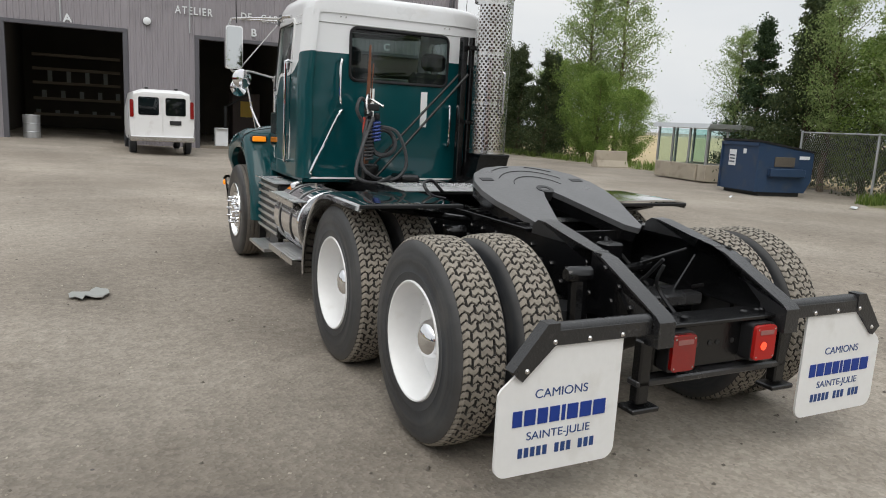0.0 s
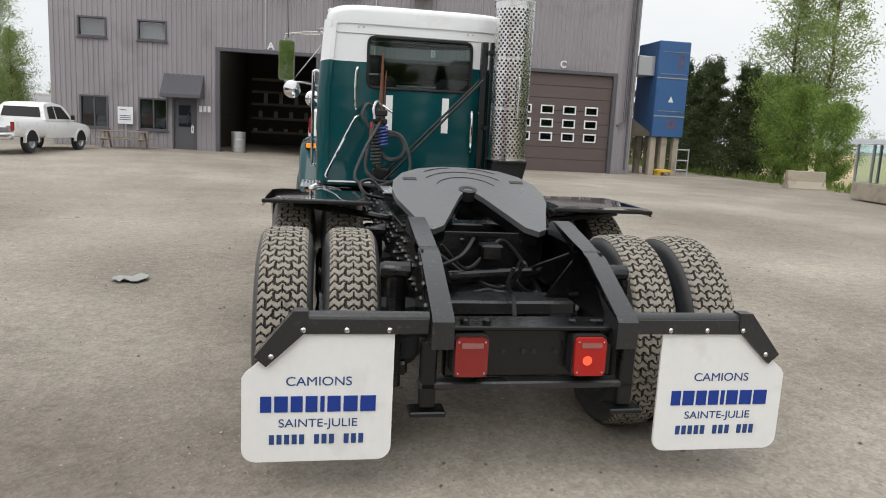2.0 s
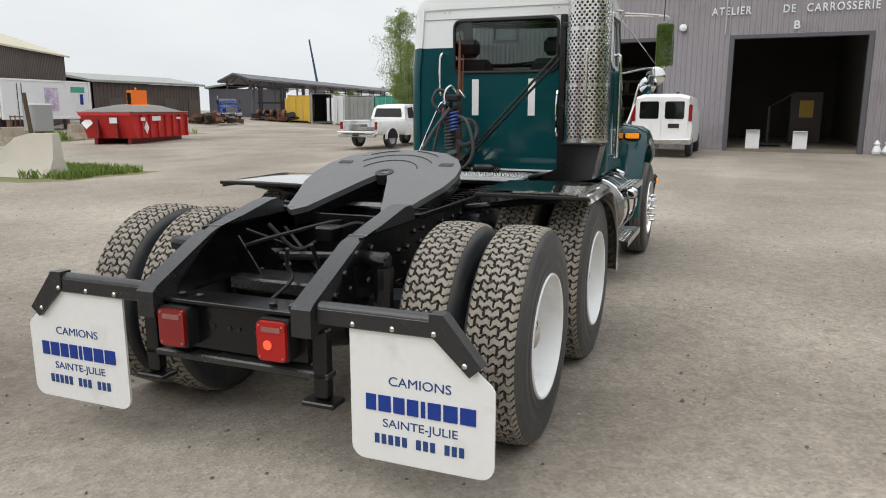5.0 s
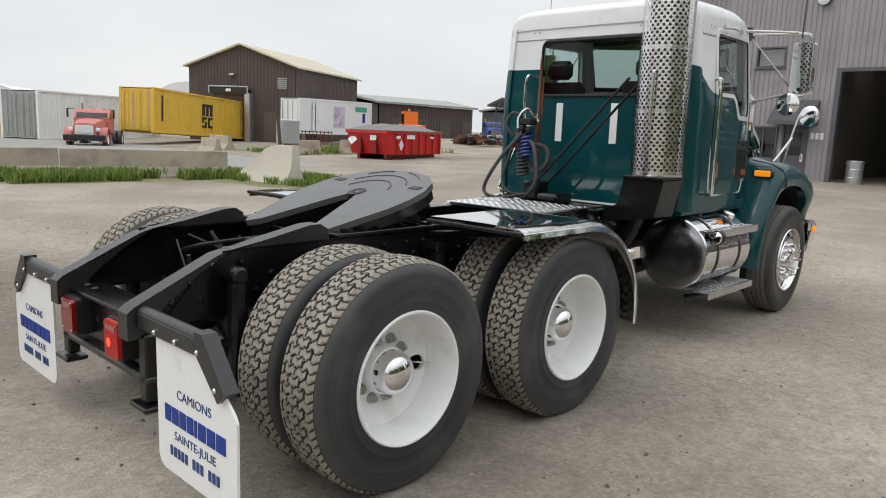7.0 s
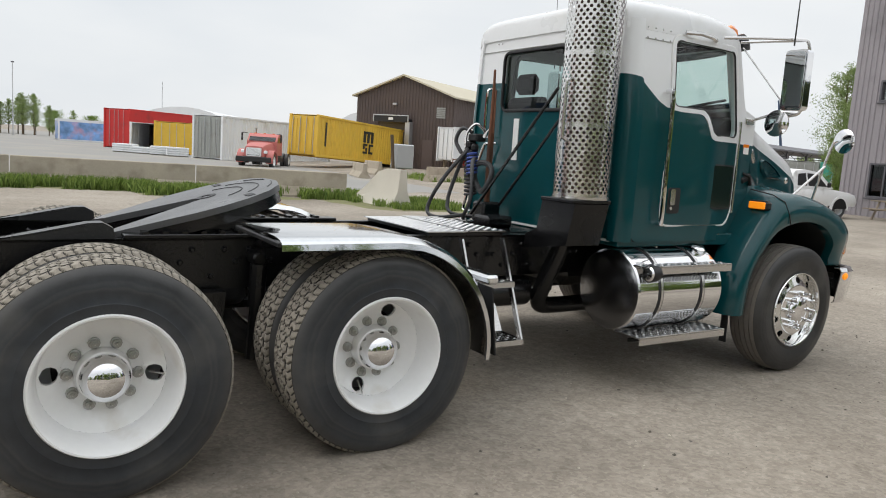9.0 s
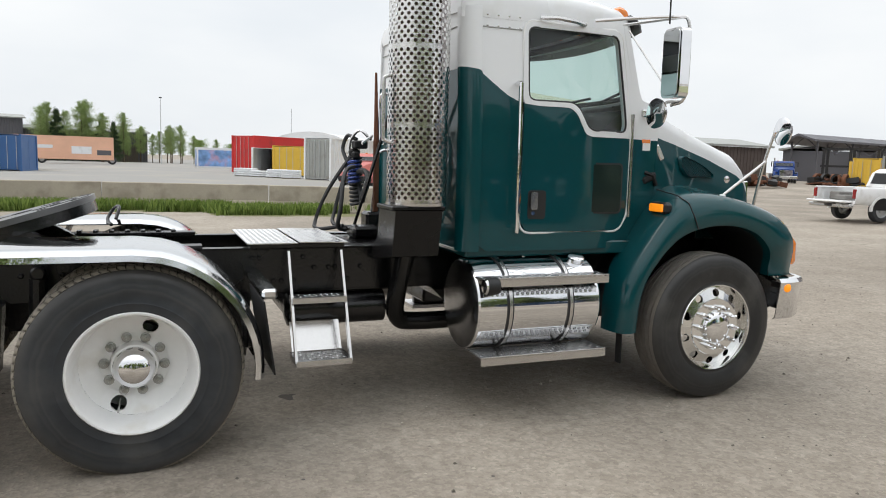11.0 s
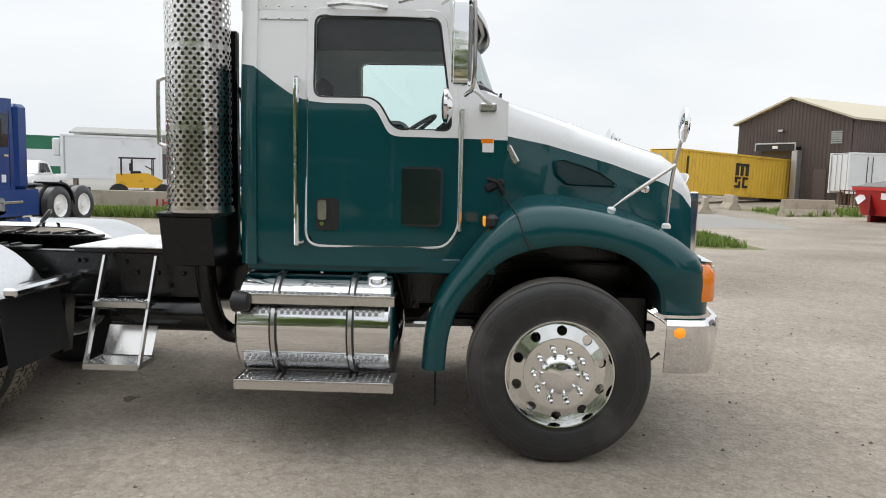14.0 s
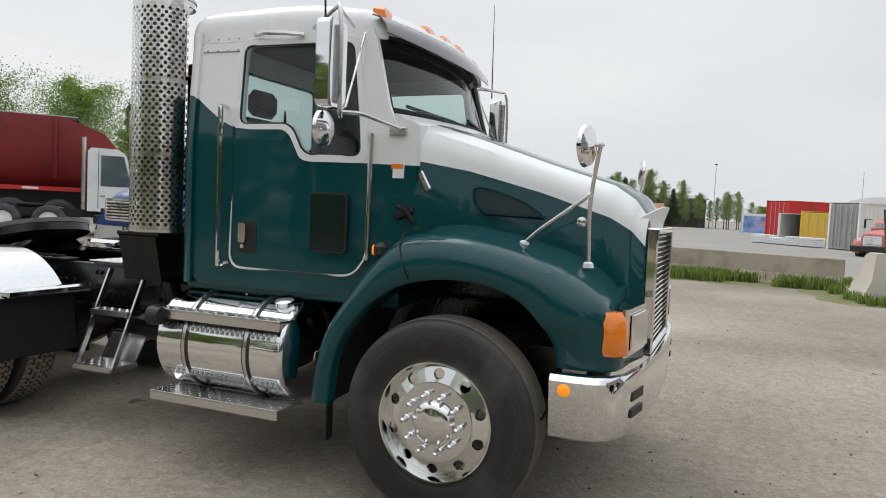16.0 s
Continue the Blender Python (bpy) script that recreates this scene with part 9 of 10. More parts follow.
CAB_SIDE = smooth_loop([(3.32, 1.04), (4.55, 1.04), (4.74, 1.25), (4.74, 1.95), (4.62, 1.99), (4.565, 2.1), (4.45, 2.55), (3.32, 2.55)], 0.02, 2)
DOOR = smooth_loop([(3.60, 1.155), (4.40, 1.155), (4.475, 1.26), (4.475, 1.80), (4.385, 2.495), (3.61, 2.495)], 0.09, 6)
WINDOW = smooth_loop([(3.645, 2.0), (3.965, 2.0), (4.02, 1.965), (4.085, 1.85), (4.13, 1.825), (4.425, 1.825), (4.415, 1.95), (4.345, 2.455), (3.645, 2.455)], 0.05, 4)
REARWIN = smooth_loop([(-0.5, 1.95), (0.5, 1.95), (0.5, 2.42), (-0.5, 2.42)], 0.07, 5)

cab = part("cab", Mesher(), M_CAB, truck, "green and white steel day cab")
cabm = Mesher()
for s in (-1, 1):
    p = ring_panel(CAB_SIDE, DOOR, lambda a, b_, d: (s * (side_x(a, b_) - d), a, b_), 0.03)
    part("side_panel", p, M_CAB, cab)
    # rounded rear corner
    rings = []
    for z in (1.04, 1.5, 1.9, 2.2, 2.55):
        dx = 0.95 - side_x(3.32, z)
        rings.append([(s * (0.85 - dx + 0.1 * math.sin(radians(q))), 3.32 - 0.1 * math.cos(radians(q)), z) for q in range(0, 91, 15)])
    b = Mesher()
    b.slab(rings, 0.02 * s)
    part("corner_panel", b, M_CAB, cab)
p = ring_panel([(-0.85, 1.04), (0.85, 1.04), (0.85, 2.55), (-0.85, 2.55)], REARWIN, lambda a, b_, d: (a, 3.22 + d, b_), 0.03)
part("rear_panel", p, M_CAB, cab)
cabm.box(-0.92, 0.92, 3.25, 4.7, 1.0, 1.09, 0.01)
cab.data = cabm.mesh("cab", M_CAB, 35)

# roof: a crowned shell that rises and falls to the windscreen header
rings = []
for y, H, k in ((3.208, 0.03, 0.945), (3.206, 0.14, 0.95), (3.212, 0.172, 0.955), (3.235, 0.196, 0.972), (3.275, 0.208, 0.99), (3.33, 0.214, 1.0), (3.5, 0.224, 1.0), (3.8, 0.232, 1.0), (4.05, 0.226, 1.0), (4.25, 0.2, 1.0), (4.38, 0.182, 0.995), (4.45, 0.145, 0.98), (4.49, 0.09, 0.955), (4.51, 0.03, 0.93)):
    w = (side_x(min(y, 4.45), 2.5) + 0.003) * k
    ring = []
    for i in range(33):
        a = math.pi * i / 32
        cx, sx = math.cos(a), math.sin(a)
        px = w * math.copysign(abs(cx) ** 0.3, cx)
        bow = 0.11 * (1 - (px / w) ** 2) * ease((y - 4.2) / 0.3)
        pz = 2.485 + (H + 0.015) * sx ** 0.42
        ring.append((px * (1 - 0.05 * max(0.0, pz - 2.5)), y + bow, pz))
    rings.append(ring)
b = Mesher()
b.slab(rings, 0.025)
rf_ = part("roof", b, M_WHITE, cab, "white crowned cab roof", smooth=40)
part("roof_seam", Mesher().tube([(s_ * (side_x(y, 2.43) + 0.002), y, 2.43) for s_ in (1,) for y in (3.33, 3.5, 3.6)], 0.004, 5).tube([(-(side_x(y, 2.43) + 0.002), y, 2.43) for y in (3.33, 3.5, 3.6)], 0.004, 5).tube([(-0.85, 3.217, 2.44), (0.85, 3.217, 2.44)], 0.004, 5), M_GREYC, rf_)
for s in (-1, 1):
    for i in range(4):
        for z in (2.437, 2.505):
            part("rivet", Mesher().lathe([(0, 0.008), (0.004, 0.007), (0.006, 0.002)], 8, "x", M=pose(s * (side_x(3.4, z) - 0.001), 3.36 + i * 0.075, z, 0, 0, 0 if s > 0 else 180), cap=True), M_STEEL, rf_)
b = Mesher()
for x in (-0.6, -0.55, 0.45, 0.5):
    b.lathe([(0, 0.008), (0.006, 0.006)], 8, "y", M=pose(x, 3.215, 2.5, 0, 0, 180), cap=True)
part("rear_rivets", b, M_STEEL, rf_)

# doors
for s in (-1, 1):
    p = ring_panel([((y - 4.03) * 0.985 + 4.03, (z - 1.83) * 0.99 + 1.83) for y, z in DOOR], WINDOW, lambda a, b_, d: (s * (side_x(a, b_) + 0.006 - d), a, b_), 0.045)
    dr = part("door", p, M_CAB, cab, "green and white cab door with a notched window", smooth=30)
    part("door_trim", Mesher().tube([(s * (side_x(y, z) + 0.004), y, z) for y, z in DOOR + DOOR[:1]], 0.008, 6, cap=False), M_FLAP, dr, "white door seal", smooth=60)
    part("window_frame", Mesher().tube([(s * (side_x(y, z) + 0.006), y, z) for y, z in WINDOW + WINDOW[:1]], 0.007, 6, cap=False), M_DARK, dr, smooth=60)
    part("window_surround", ring_panel(smooth_loop([(3.60, 1.965), (3.95, 1.965), (4.0, 1.93), (4.07, 1.80), (4.12, 1.785), (4.465, 1.785), (4.455, 1.95), (4.375, 2.49), (3.615, 2.49)], 0.05, 4), WINDOW, lambda a, b_, d: (s * (side_x(a, b_) + 0.0105 - d), a, b_), 0.006, 96, 2), M_WHITE, dr, "white window surround", smooth=30)
    c = sum((Vector(q) for q in WINDOW), Vector((0, 0))) / len(WINDOW)
    gl = [tuple(c + (Vector(q) - c) * 1.01) for q in WINDOW]
    n = len(gl)
    b = Mesher()
    b.add([(s * (side_x(y, z) - 0.012), y, z) for y, z in gl], [tuple(range(n))])
    g = part("window_pane", b, M_GLASS, dr, "tinted side window", smooth=0, fix=False)
    g.visible_shadow = False
    pv = [(4.09, 1.29), (4.37, 1.29), (4.37, 1.605), (4.09, 1.605)]
    part("peep_window", Mesher().prism(smooth_loop([(y - 0.012 if y < 4.2 else y + 0.012, z - 0.012 if z < 1.4 else z + 0.012) for y, z in pv], 0.035), *sorted((s * 0.93, s * (side_x(4.22, 1.4) + 0.014))), "x"), M_DARK, dr, "black rubber peep window frame")
    part("peep_pane", Mesher().prism(smooth_loop(pv, 0.03), *sorted((s * (side_x(4.22, 1.4) + 0.01), s * (side_x(4.22, 1.4) + 0.016))), "x"), mat("dark_green_glass", (0.01, 0.02, 0.018), 0.06), dr, "dark peep window glass")
    sx = side_x(3.7, 1.35) + 0.006
    part("handle_recess", Mesher().prism(rounded(3.66, 3.79, 1.245, 1.43, 0.02), *sorted((s * (sx - 0.01), s * (sx + 0.003))), "x"), M_DARK, dr)
    part("door_handle", Mesher().prism(rounded(3.672, 3.722, 1.305, 1.42, 0.014), *sorted((s * sx, s * (sx + 0.02))), "x"), M_STEEL, dr, "chrome pull handle")
    part("door_lock", Mesher().lathe([(0, 0.014), (0.012, 0.013)], 12, "x", M=pose(s * sx, 3.695, 1.283, 0, 0, 0 if s > 0 else 180), cap=True), M_CHROME, dr)
    part("rain_visor", Mesher().tube([(s * 0.92, 3.72, 2.515), (s * 0.965, 3.82, 2.515), (s * 0.965, 3.95, 2.505), (s * 0.92, 4.05, 2.5)], 0.016, 6), M_STEEL, cab)
    gx = side_x(3.55, 1.6)
    part("grab_bar", Mesher().tube(bend([(s * gx, 3.555, 2.09), (s * (gx + 0.05), 3.555, 2.09), (s * (gx + 0.06), 3.555, 2.0), (s * (gx + 0.06), 3.56, 1.25), (s * (gx + 0.05), 3.56, 1.175), (s * gx, 3.58, 1.175)], 4), 0.016, 10), M_CHROME, cab, "long chrome entry grab bar")
    part("hinge_bar", Mesher().tube([(s * (side_x(4.48, z) + 0.012), 4.485, z) for z in (1.25, 1.5, 1.95)], 0.012, 8), M_STEEL, cab)
    part("caution_label", Mesher().box(*sorted((s * (side_x(4.62, 1.76) + 0.003), s * (side_x(4.62, 1.76) - 0.01))), 4.56, 4.67, 1.71, 1.79, M=None), M_FLAP, cab, "small white and orange caution label")
    part("label_bar", Mesher().box(*sorted((s * (side_x(4.62, 1.76) + 0.0045), s * (side_x(4.62, 1.76) - 0.008))), 4.563, 4.667, 1.762, 1.787), M_AMBER, cab)
    for z in (1.3, 1.4, 1.5, 1.6, 1.7):
        part("rivet", Mesher().lathe([(0, 0.006), (0.004, 0.005)], 6, "x", M=pose(s * side_x(4.53, z), 4.53, z, 0, 0, 0 if s > 0 else 180), cap=True), M_GREEN, cab)

# rear wall fittings
b = Mesher()
n = len(REARWIN)
b.add([(x, 3.238, z) for x, z in REARWIN], [tuple(range(n))])
g = part("rear_pane", b, M_REARGLASS, cab, "tinted rear window", smooth=0, fix=False)
g.visible_shadow = False
part("rear_window_seal", Mesher().tube([(x, 3.215, z) for x, z in REARWIN + REARWIN[:1]], 0.014, 6, cap=False), M_RUBBER, cab, smooth=60)
for x in (-0.285, 0.265):
    part("reflective_strip", Mesher().box(x - 0.033, x + 0.033, 3.213, 3.2195, 1.55, 1.885), M_FLAP, cab, "white reflective strip")
part("grab_handle", Mesher().tube(bend([(-0.6, 3.22, 2.12), (-0.6, 3.15, 2.12), (-0.615, 3.14, 2.05), (-0.615, 3.14, 1.8), (-0.6, 3.15, 1.735), (-0.6, 3.22, 1.735)], 4), 0.013, 8), M_CHROME, cab, "chrome grab handle")
part("grab_handle", Mesher().tube(bend([(-0.56, 3.22, 1.68), (-0.59, 3.15, 1.67), (-0.64, 3.14, 1.6), (-0.85, 3.14, 1.16), (-0.87, 3.15, 1.09), (-0.86, 3.22, 1.08)], 4), 0.013, 8), M_CHROME, cab, "slanted chrome grab handle")
part("grab_handle", Mesher().tube(bend([(0.52, 3.22, 1.75), (0.52, 3.15, 1.74), (0.52, 3.15, 1.4), (0.52, 3.22, 1.39)], 4), 0.013, 8), M_CHROME, cab, "chrome grab handle")
part("cab_lower_trim", Mesher().box(-0.86, 0.86, 3.205, 3.225, 1.035, 1.05), M_FLAP, cab)

# interior
part("floor_mat", Mesher().box(-0.85, 0.85, 3.28, 4.6, 1.09, 1.11), M_INSIDE, cab)
part("rear_lining", Mesher().box(-0.84, 0.84, 3.262, 3.275, 1.1, 1.93), M_INSIDE, cab)
part("headliner", Mesher().box(-0.8, 0.8, 3.3, 4.35, 2.545, 2.55), M_INSIDE, cab)
part("dashboard", Mesher().prism([(4.2, 1.25), (4.2, 1.62), (4.3, 1.82), (4.45, 1.95), (4.6, 2.0), (4.66, 1.25)], -0.76, 0.76, "x"), M_INSIDE, cab, "dark grey dashboard")
for x in (-0.45, 0.45):
    se = part("seat", Mesher().box(x - 0.25, x + 0.25, 3.5, 3.95, 1.35, 1.5, 0.04), M_SEAT, cab, "dark cloth driver seat")
    part("seat_back", Mesher().box(x - 0.25, x + 0.25, 3.38, 3.52, 1.48, 2.08, 0.05, M=None), M_SEAT, se)
    part("head_rest", Mesher().box(x - 0.13, x + 0.13, 3.38, 3.48, 2.1, 2.27, 0.04), M_SEAT, se)
    part("seat_base", Mesher().box(x - 0.2, x + 0.2, 3.5, 3.9, 1.1, 1.35, 0.02), M_INSIDE, se)
sw = [(math.cos(radians(a)) * 0.23, math.sin(radians(a)) * 0.23, 0) for a in range(0, 361, 15)]
SWM = pose(-0.45, 4.08, 1.88, 35, 0, 0)
part("steering_wheel", Mesher().tube([SWM @ Vector(q) for q in sw], 0.016, 8, cap=False).tube([SWM @ Vector((-0.22, 0, 0)), SWM @ Vector((0.22, 0, 0))], 0.014, 6).tube([SWM @ Vector((0, 0, 0)), SWM @ Vector((0, -0.22, 0))], 0.014, 6).tube([SWM @ Vector((0, 0, 0)), (-0.45, 4.35, 1.6)], 0.03, 8), M_DARK, cab, "black steering wheel")

# windscreen and header
rings = []
for f in [i / 6 for i in range(7)]:
    row_ = []
    for i in range(13):
        u = -1 + i / 6
        xb_, yb_, zb_ = 0.80 * u, 4.55 + 0.16 * (1 - u * u), 2.085 - 0.01 * (1 - u * u)
        xt_, yt_, zt_ = 0.785 * u, 4.41 + 0.12 * (1 - u * u), 2.53 + 0.02 * (1 - u * u)
        row_.append((xb_ + (xt_ - xb_) * f, yb_ + (yt_ - yb_) * f, zb_ + (zt_ - zb_) * f))
    rings.append(row_)
b = Mesher()
b.loft(rings, closed=False, cap=False)
g = part("windscreen", b, M_SCREEN, cab, "curved tinted windscreen", smooth=60, fix=False)
g.visible_shadow = False
edge = rings[0] + [r[-1] for r in rings[1:]] + list(reversed(rings[-1]))[1:] + [r[0] for r in reversed(rings[:-1])]
part("windscreen_seal", Mesher().tube(edge, 0.027, 6, cap=False), M_RUBBER, cab, "black windscreen seal", smooth=60)
for s in (-1, 1):
    part("pillar", Mesher().loft([[(s * 0.80, 4.58, 1.97), (s * (side_x(4.55, 1.97) + 0.002), 4.53, 1.97), (s * (side_x(4.48, 1.97) - 0.03), 4.46, 1.97), (s * 0.76, 4.52, 1.97)],
                                  [(s * 0.775, 4.435, 2.545), (s * (side_x(4.40, 2.53) + 0.002), 4.40, 2.545), (s * (side_x(4.36, 2.53) - 0.03), 4.35, 2.545), (s * 0.74, 4.39, 2.545)]]), M_WHITE, cab, "white windscreen pillar")
    part("cowl_side", Mesher().prism([(4.56, 1.4), (4.75, 1.4), (4.75, 2.0), (4.66, 2.035), (4.58, 2.06)], *sorted((s * 0.74, s * 0.825)), "x"), M_CAB, cab)
cowl = [[(0.8 * u, y + 0.16 * (1 - u * u), z) for u in [-1 + i / 6 for i in range(13)]] for y, z in ((4.48, 2.03), (4.56, 2.052), (4.60, 2.05), (4.66, 2.0))]
b = Mesher()
b.slab(cowl, 0.02)
part("cowl_panel", b, M_WHITE, cab, "white cowl panel below the windscreen", smooth=40)
for s in (-0.35, 0.3):
    part("wiper", Mesher().tube([(s, 4.72, 2.05), (s + 0.15, 4.72, 2.085)], 0.009, 5).tube([(s - 0.1, 4.72 - 0.12 * abs(s - 0.1), 2.095), (s + 0.35, 4.71 - 0.2 * abs(s + 0.35), 2.13)], 0.011, 5), M_DARK, cab, "black windscreen wiper")
rings = []
for y0, z0 in ((4.44, 2.605), (4.49, 2.585), (4.525, 2.53), (4.535, 2.475)):
    rings.append([(0.85 * u, y0 + 0.11 * (1 - u * u), z0 + 0.03 * (u * u) * (2.6 - z0) / 0.13) for u in [-1 + i / 6 for i in range(13)]])
b = Mesher()
b.slab(rings, 0.008)
part("sun_visor", b, M_VISOR, cab, "smoked drooping sun visor", smooth=40)
for x in (-0.72, -0.26, 0.0, 0.26, 0.72):
    y = 4.42 + 0.11 * (1 - (x / 0.86) ** 2)
    part("marker_light", Mesher().loft([[(x - 0.055, y - 0.06, 2.60), (x + 0.055, y - 0.06, 2.60), (x + 0.055, y + 0.04, 2.60), (x - 0.055, y + 0.04, 2.60)], [(x - 0.05, y - 0.05, 2.665), (x + 0.05, y - 0.05, 2.665), (x + 0.05, y + 0.02, 2.65), (x - 0.05, y + 0.02, 2.65)], [(x - 0.03, y - 0.03, 2.682), (x + 0.03, y - 0.03, 2.682), (x + 0.03, y, 2.676), (x - 0.03, y, 2.676)]]), M_AMBER, cab, "amber roof marker light")
for x, h in ((0.98, 0.75), (-0.98, 0.75)):
    part("antenna", Mesher().tube([(x * 1.32, 4.42, 2.48), (x * 1.34, 4.40, 2.5 + h)], [0.006, 0.002], 5), M_DARK, cab)

# -- hood --
ST = [(4.73, (0.0, 2.06), (0.42, 2.05), (0.76, 1.99), (0.815, 1.81), (0.825, 1.3)),
      (5.0, (0.0, 1.98), (0.40, 1.972), (0.66, 1.91), (0.70, 1.765), (0.735, 1.25)),
      (5.4, (0.0, 1.845), (0.37, 1.838), (0.575, 1.785), (0.618, 1.66), (0.66, 1.2)),
      (5.75, (0.0, 1.745), (0.34, 1.735), (0.50, 1.675), (0.55, 1.545), (0.585, 1.0)),
      (5.86, (0.0, 1.685), (0.32, 1.662), (0.465, 1.60), (0.52, 1.48), (0.55, 0.9)),
      (5.93, (0.0, 1.58), (0.30, 1.565), (0.435, 1.50), (0.485, 1.40), (0.52, 0.9))]
b = Mesher()
# strips across the hood: top, white shoulder band, side
rows = []
for y, *pts in ST:
    fine = []
    for k in range(len(pts) - 1):
        (xa, za), (xb_, zb_) = pts[k], pts[k + 1]
        m = 5 if k < 3 else 6
        for i in range(m):
            t = i / m
            bulge = 0.012 * math.sin(math.pi * t) if k in (1, 2) else (0.02 * math.sin(math.pi * t) if k == 3 else 0.0)
            fine.append((xa + (xb_ - xa) * t + (bulge if k > 0 else 0), za + (zb_ - za) * t + (bulge * 0.8 if k < 3 else 0)))
    fine.append(pts[-1])
    rows.append((y, fine))
dense = []
for i in range(len(rows) - 1):
    for q in range(5):
        t = q / 5
        y = rows[i][0] + (rows[i + 1][0] - rows[i][0]) * t
        dense.append([(pa[0] + (pb[0] - pa[0]) * t, y, pa[1] + (pb[1] - pa[1]) * t) for pa, pb in zip(rows[i][1], rows[i + 1][1])])
dense.append([(p[0], rows[-1][0], p[1]) for p in rows[-1][1]])
n = len(dense[0])


def hood_side(y, z):
    """Half width of the hood's side at a place."""
    i = min(range(len(dense)), key=lambda q: abs(dense[q][0][1] - y))
    j = i + 1 if dense[i][0][1] < y else i - 1
    j = max(0, min(len(dense) - 1, j))

    def at(r):
        for a, b_ in zip(r[15:], r[16:]):
            if a[2] >= z >= b_[2]:
                return a[0] + (b_[0] - a[0]) * (a[2] - z) / max(1e-6, a[2] - b_[2])
        return r[15][0] if z > r[15][2] else r[-1][0]
    ya, yb = dense[i][0][1], dense[j][0][1]
    t = (y - ya) / (yb - ya) if ya != yb else 0
    return at(dense[i]) * (1 - t) + at(dense[j]) * t


for s in (-1, 1):
    k0 = len(b.v)
    b.v += [(s * x, y, z) for ring in dense for x, y, z in ring]
    for i in range(len(dense) - 1):
        for k in range(n - 1):
            q = (k0 + i * n + k, k0 + i * n + k + 1, k0 + (i + 1) * n + k + 1, k0 + (i + 1) * n + k)
            b.f.append(q if s > 0 else tuple(reversed(q)))
            b.m.append(1 if 7 <= k < 15 else 0)
hood = part("hood", b, [M_GREEN, M_WHITE], truck, "sloping green hood with white shoulder bands", smooth=30)
part("hood_front", Mesher().prism([(-0.52, 0.88), (0.52, 0.88), (0.485, 1.40), (0.43, 1.50), (0.30, 1.565), (-0.30, 1.565), (-0.43, 1.50), (-0.485, 1.40)], 5.89, 5.932, "y"), M_GREEN, hood)
gr = part("grille", Mesher().box(-0.4, 0.4, 5.932, 5.95, 0.85, 1.47, 0.01), M_DARK, hood, "chrome grille with narrow bars")
for i in range(20):
    part("grille_bar", Mesher().box(-0.4, 0.4, 5.95, 5.972, 0.87 + i * 0.03, 0.882 + i * 0.03, 0.003), M_CHROME, gr)
b = Mesher()
frame_rect(b, -0.44, 0.44, 0.82, 1.5, 0.04, 5.93, 5.99)
part("grille_surround", b, M_CHROME, gr)
rings = []
for z, o in ((1.42, 0.0), (1.53, 0.015), (1.62, 0.045)):
    rings.append([(0.52 * u, 5.945 + o - 0.14 * abs(u) ** 3, z - 0.1 * abs(u) ** 3) for u in [-1 + i / 6 for i in range(13)]])
b = Mesher()
b.slab(rings, 0.006)
part("bug_deflector", b, M_FLAP, hood, "white bug deflector on the nose", smooth=40)
for s in (-1, 1):
    vent = [(5.045, 1.668), (5.09, 1.678), (5.22, 1.642), (5.32, 1.603), (5.405, 1.55), (5.395, 1.532), (5.12, 1.538), (5.06, 1.59)]
    hx = hood_side
    c = Vector((5.2, 1.61))
    vs_ = smooth_loop(vent, 0.02, 3)
    m = len(vs_)
    rings = [[(s * (hx(y, z) + 0.014), y, z) for y, z in vs_], [(s * (hx(y, z) + 0.03), *(c + (Vector((y, z)) - c) * 1.04)) for y, z in vs_], [(s * (hx(y, z) + 0.01), *(c + (Vector((y, z)) - c) * 1.14)) for y, z in vs_]]
    vb = Mesher()
    vb.loft(rings, cap=False)
    ve = part("hood_vent", vb, M_GREEN, hood, "teardrop hood vent with wire mesh", smooth=40)
    part("vent_back", Mesher().add([(s * (hx(y, z) + 0.0165), y, z) for y, z in vs_], [tuple(range(m))]), M_DARK, ve, smooth=0, fix=False)
    wb_ = Mesher()
    for i in range(26):
        for sg in (-1, 1):
            seg = []
            for j in range(30):
                z = 1.535 + 0.175 * j / 29
                y = 5.0 + i * 0.02 + sg * (z - 1.62)
                inside = False
                q = len(vs_) - 1
                for a in range(len(vs_)):
                    (ya, za), (yb_, zb_) = vs_[a], vs_[q]
                    if (za > z) != (zb_ > z) and y < (yb_ - ya) * (z - za) / (zb_ - za) + ya:
                        inside = not inside
                    q = a
                if inside:
                    seg.append((s * (hx(y, z) + 0.019), y, z))
            if len(seg) > 2:
                wb_.tube([seg[0], seg[-1]], 0.002, 4, cap=False)
    part("vent_mesh", wb_, M_GREEN, ve, smooth=0, fix=False)
    part("hood_latch", Mesher().box(*sorted((s * 0.80, s * 0.825)), -0.02, 0.02, -0.06, 0.06, 0.008, M=pose(0, 4.78, 1.70, 30, 0, 0)), M_STEEL, hood, "bright hood latch")
    part("hood_latch", Mesher().box(*sorted((s * 0.79, s * 0.86)), -0.06, 0.06, -0.025, 0.025, 0.012, M=pose(0, 4.68, 1.52, 25, 0, 0)).tube([(s * 0.84, 4.64, 1.56), (s * 0.86, 4.7, 1.54), (s * 0.85, 4.74, 1.47)], 0.014, 6), M_RUBBER, hood, "black rubber hood latch")

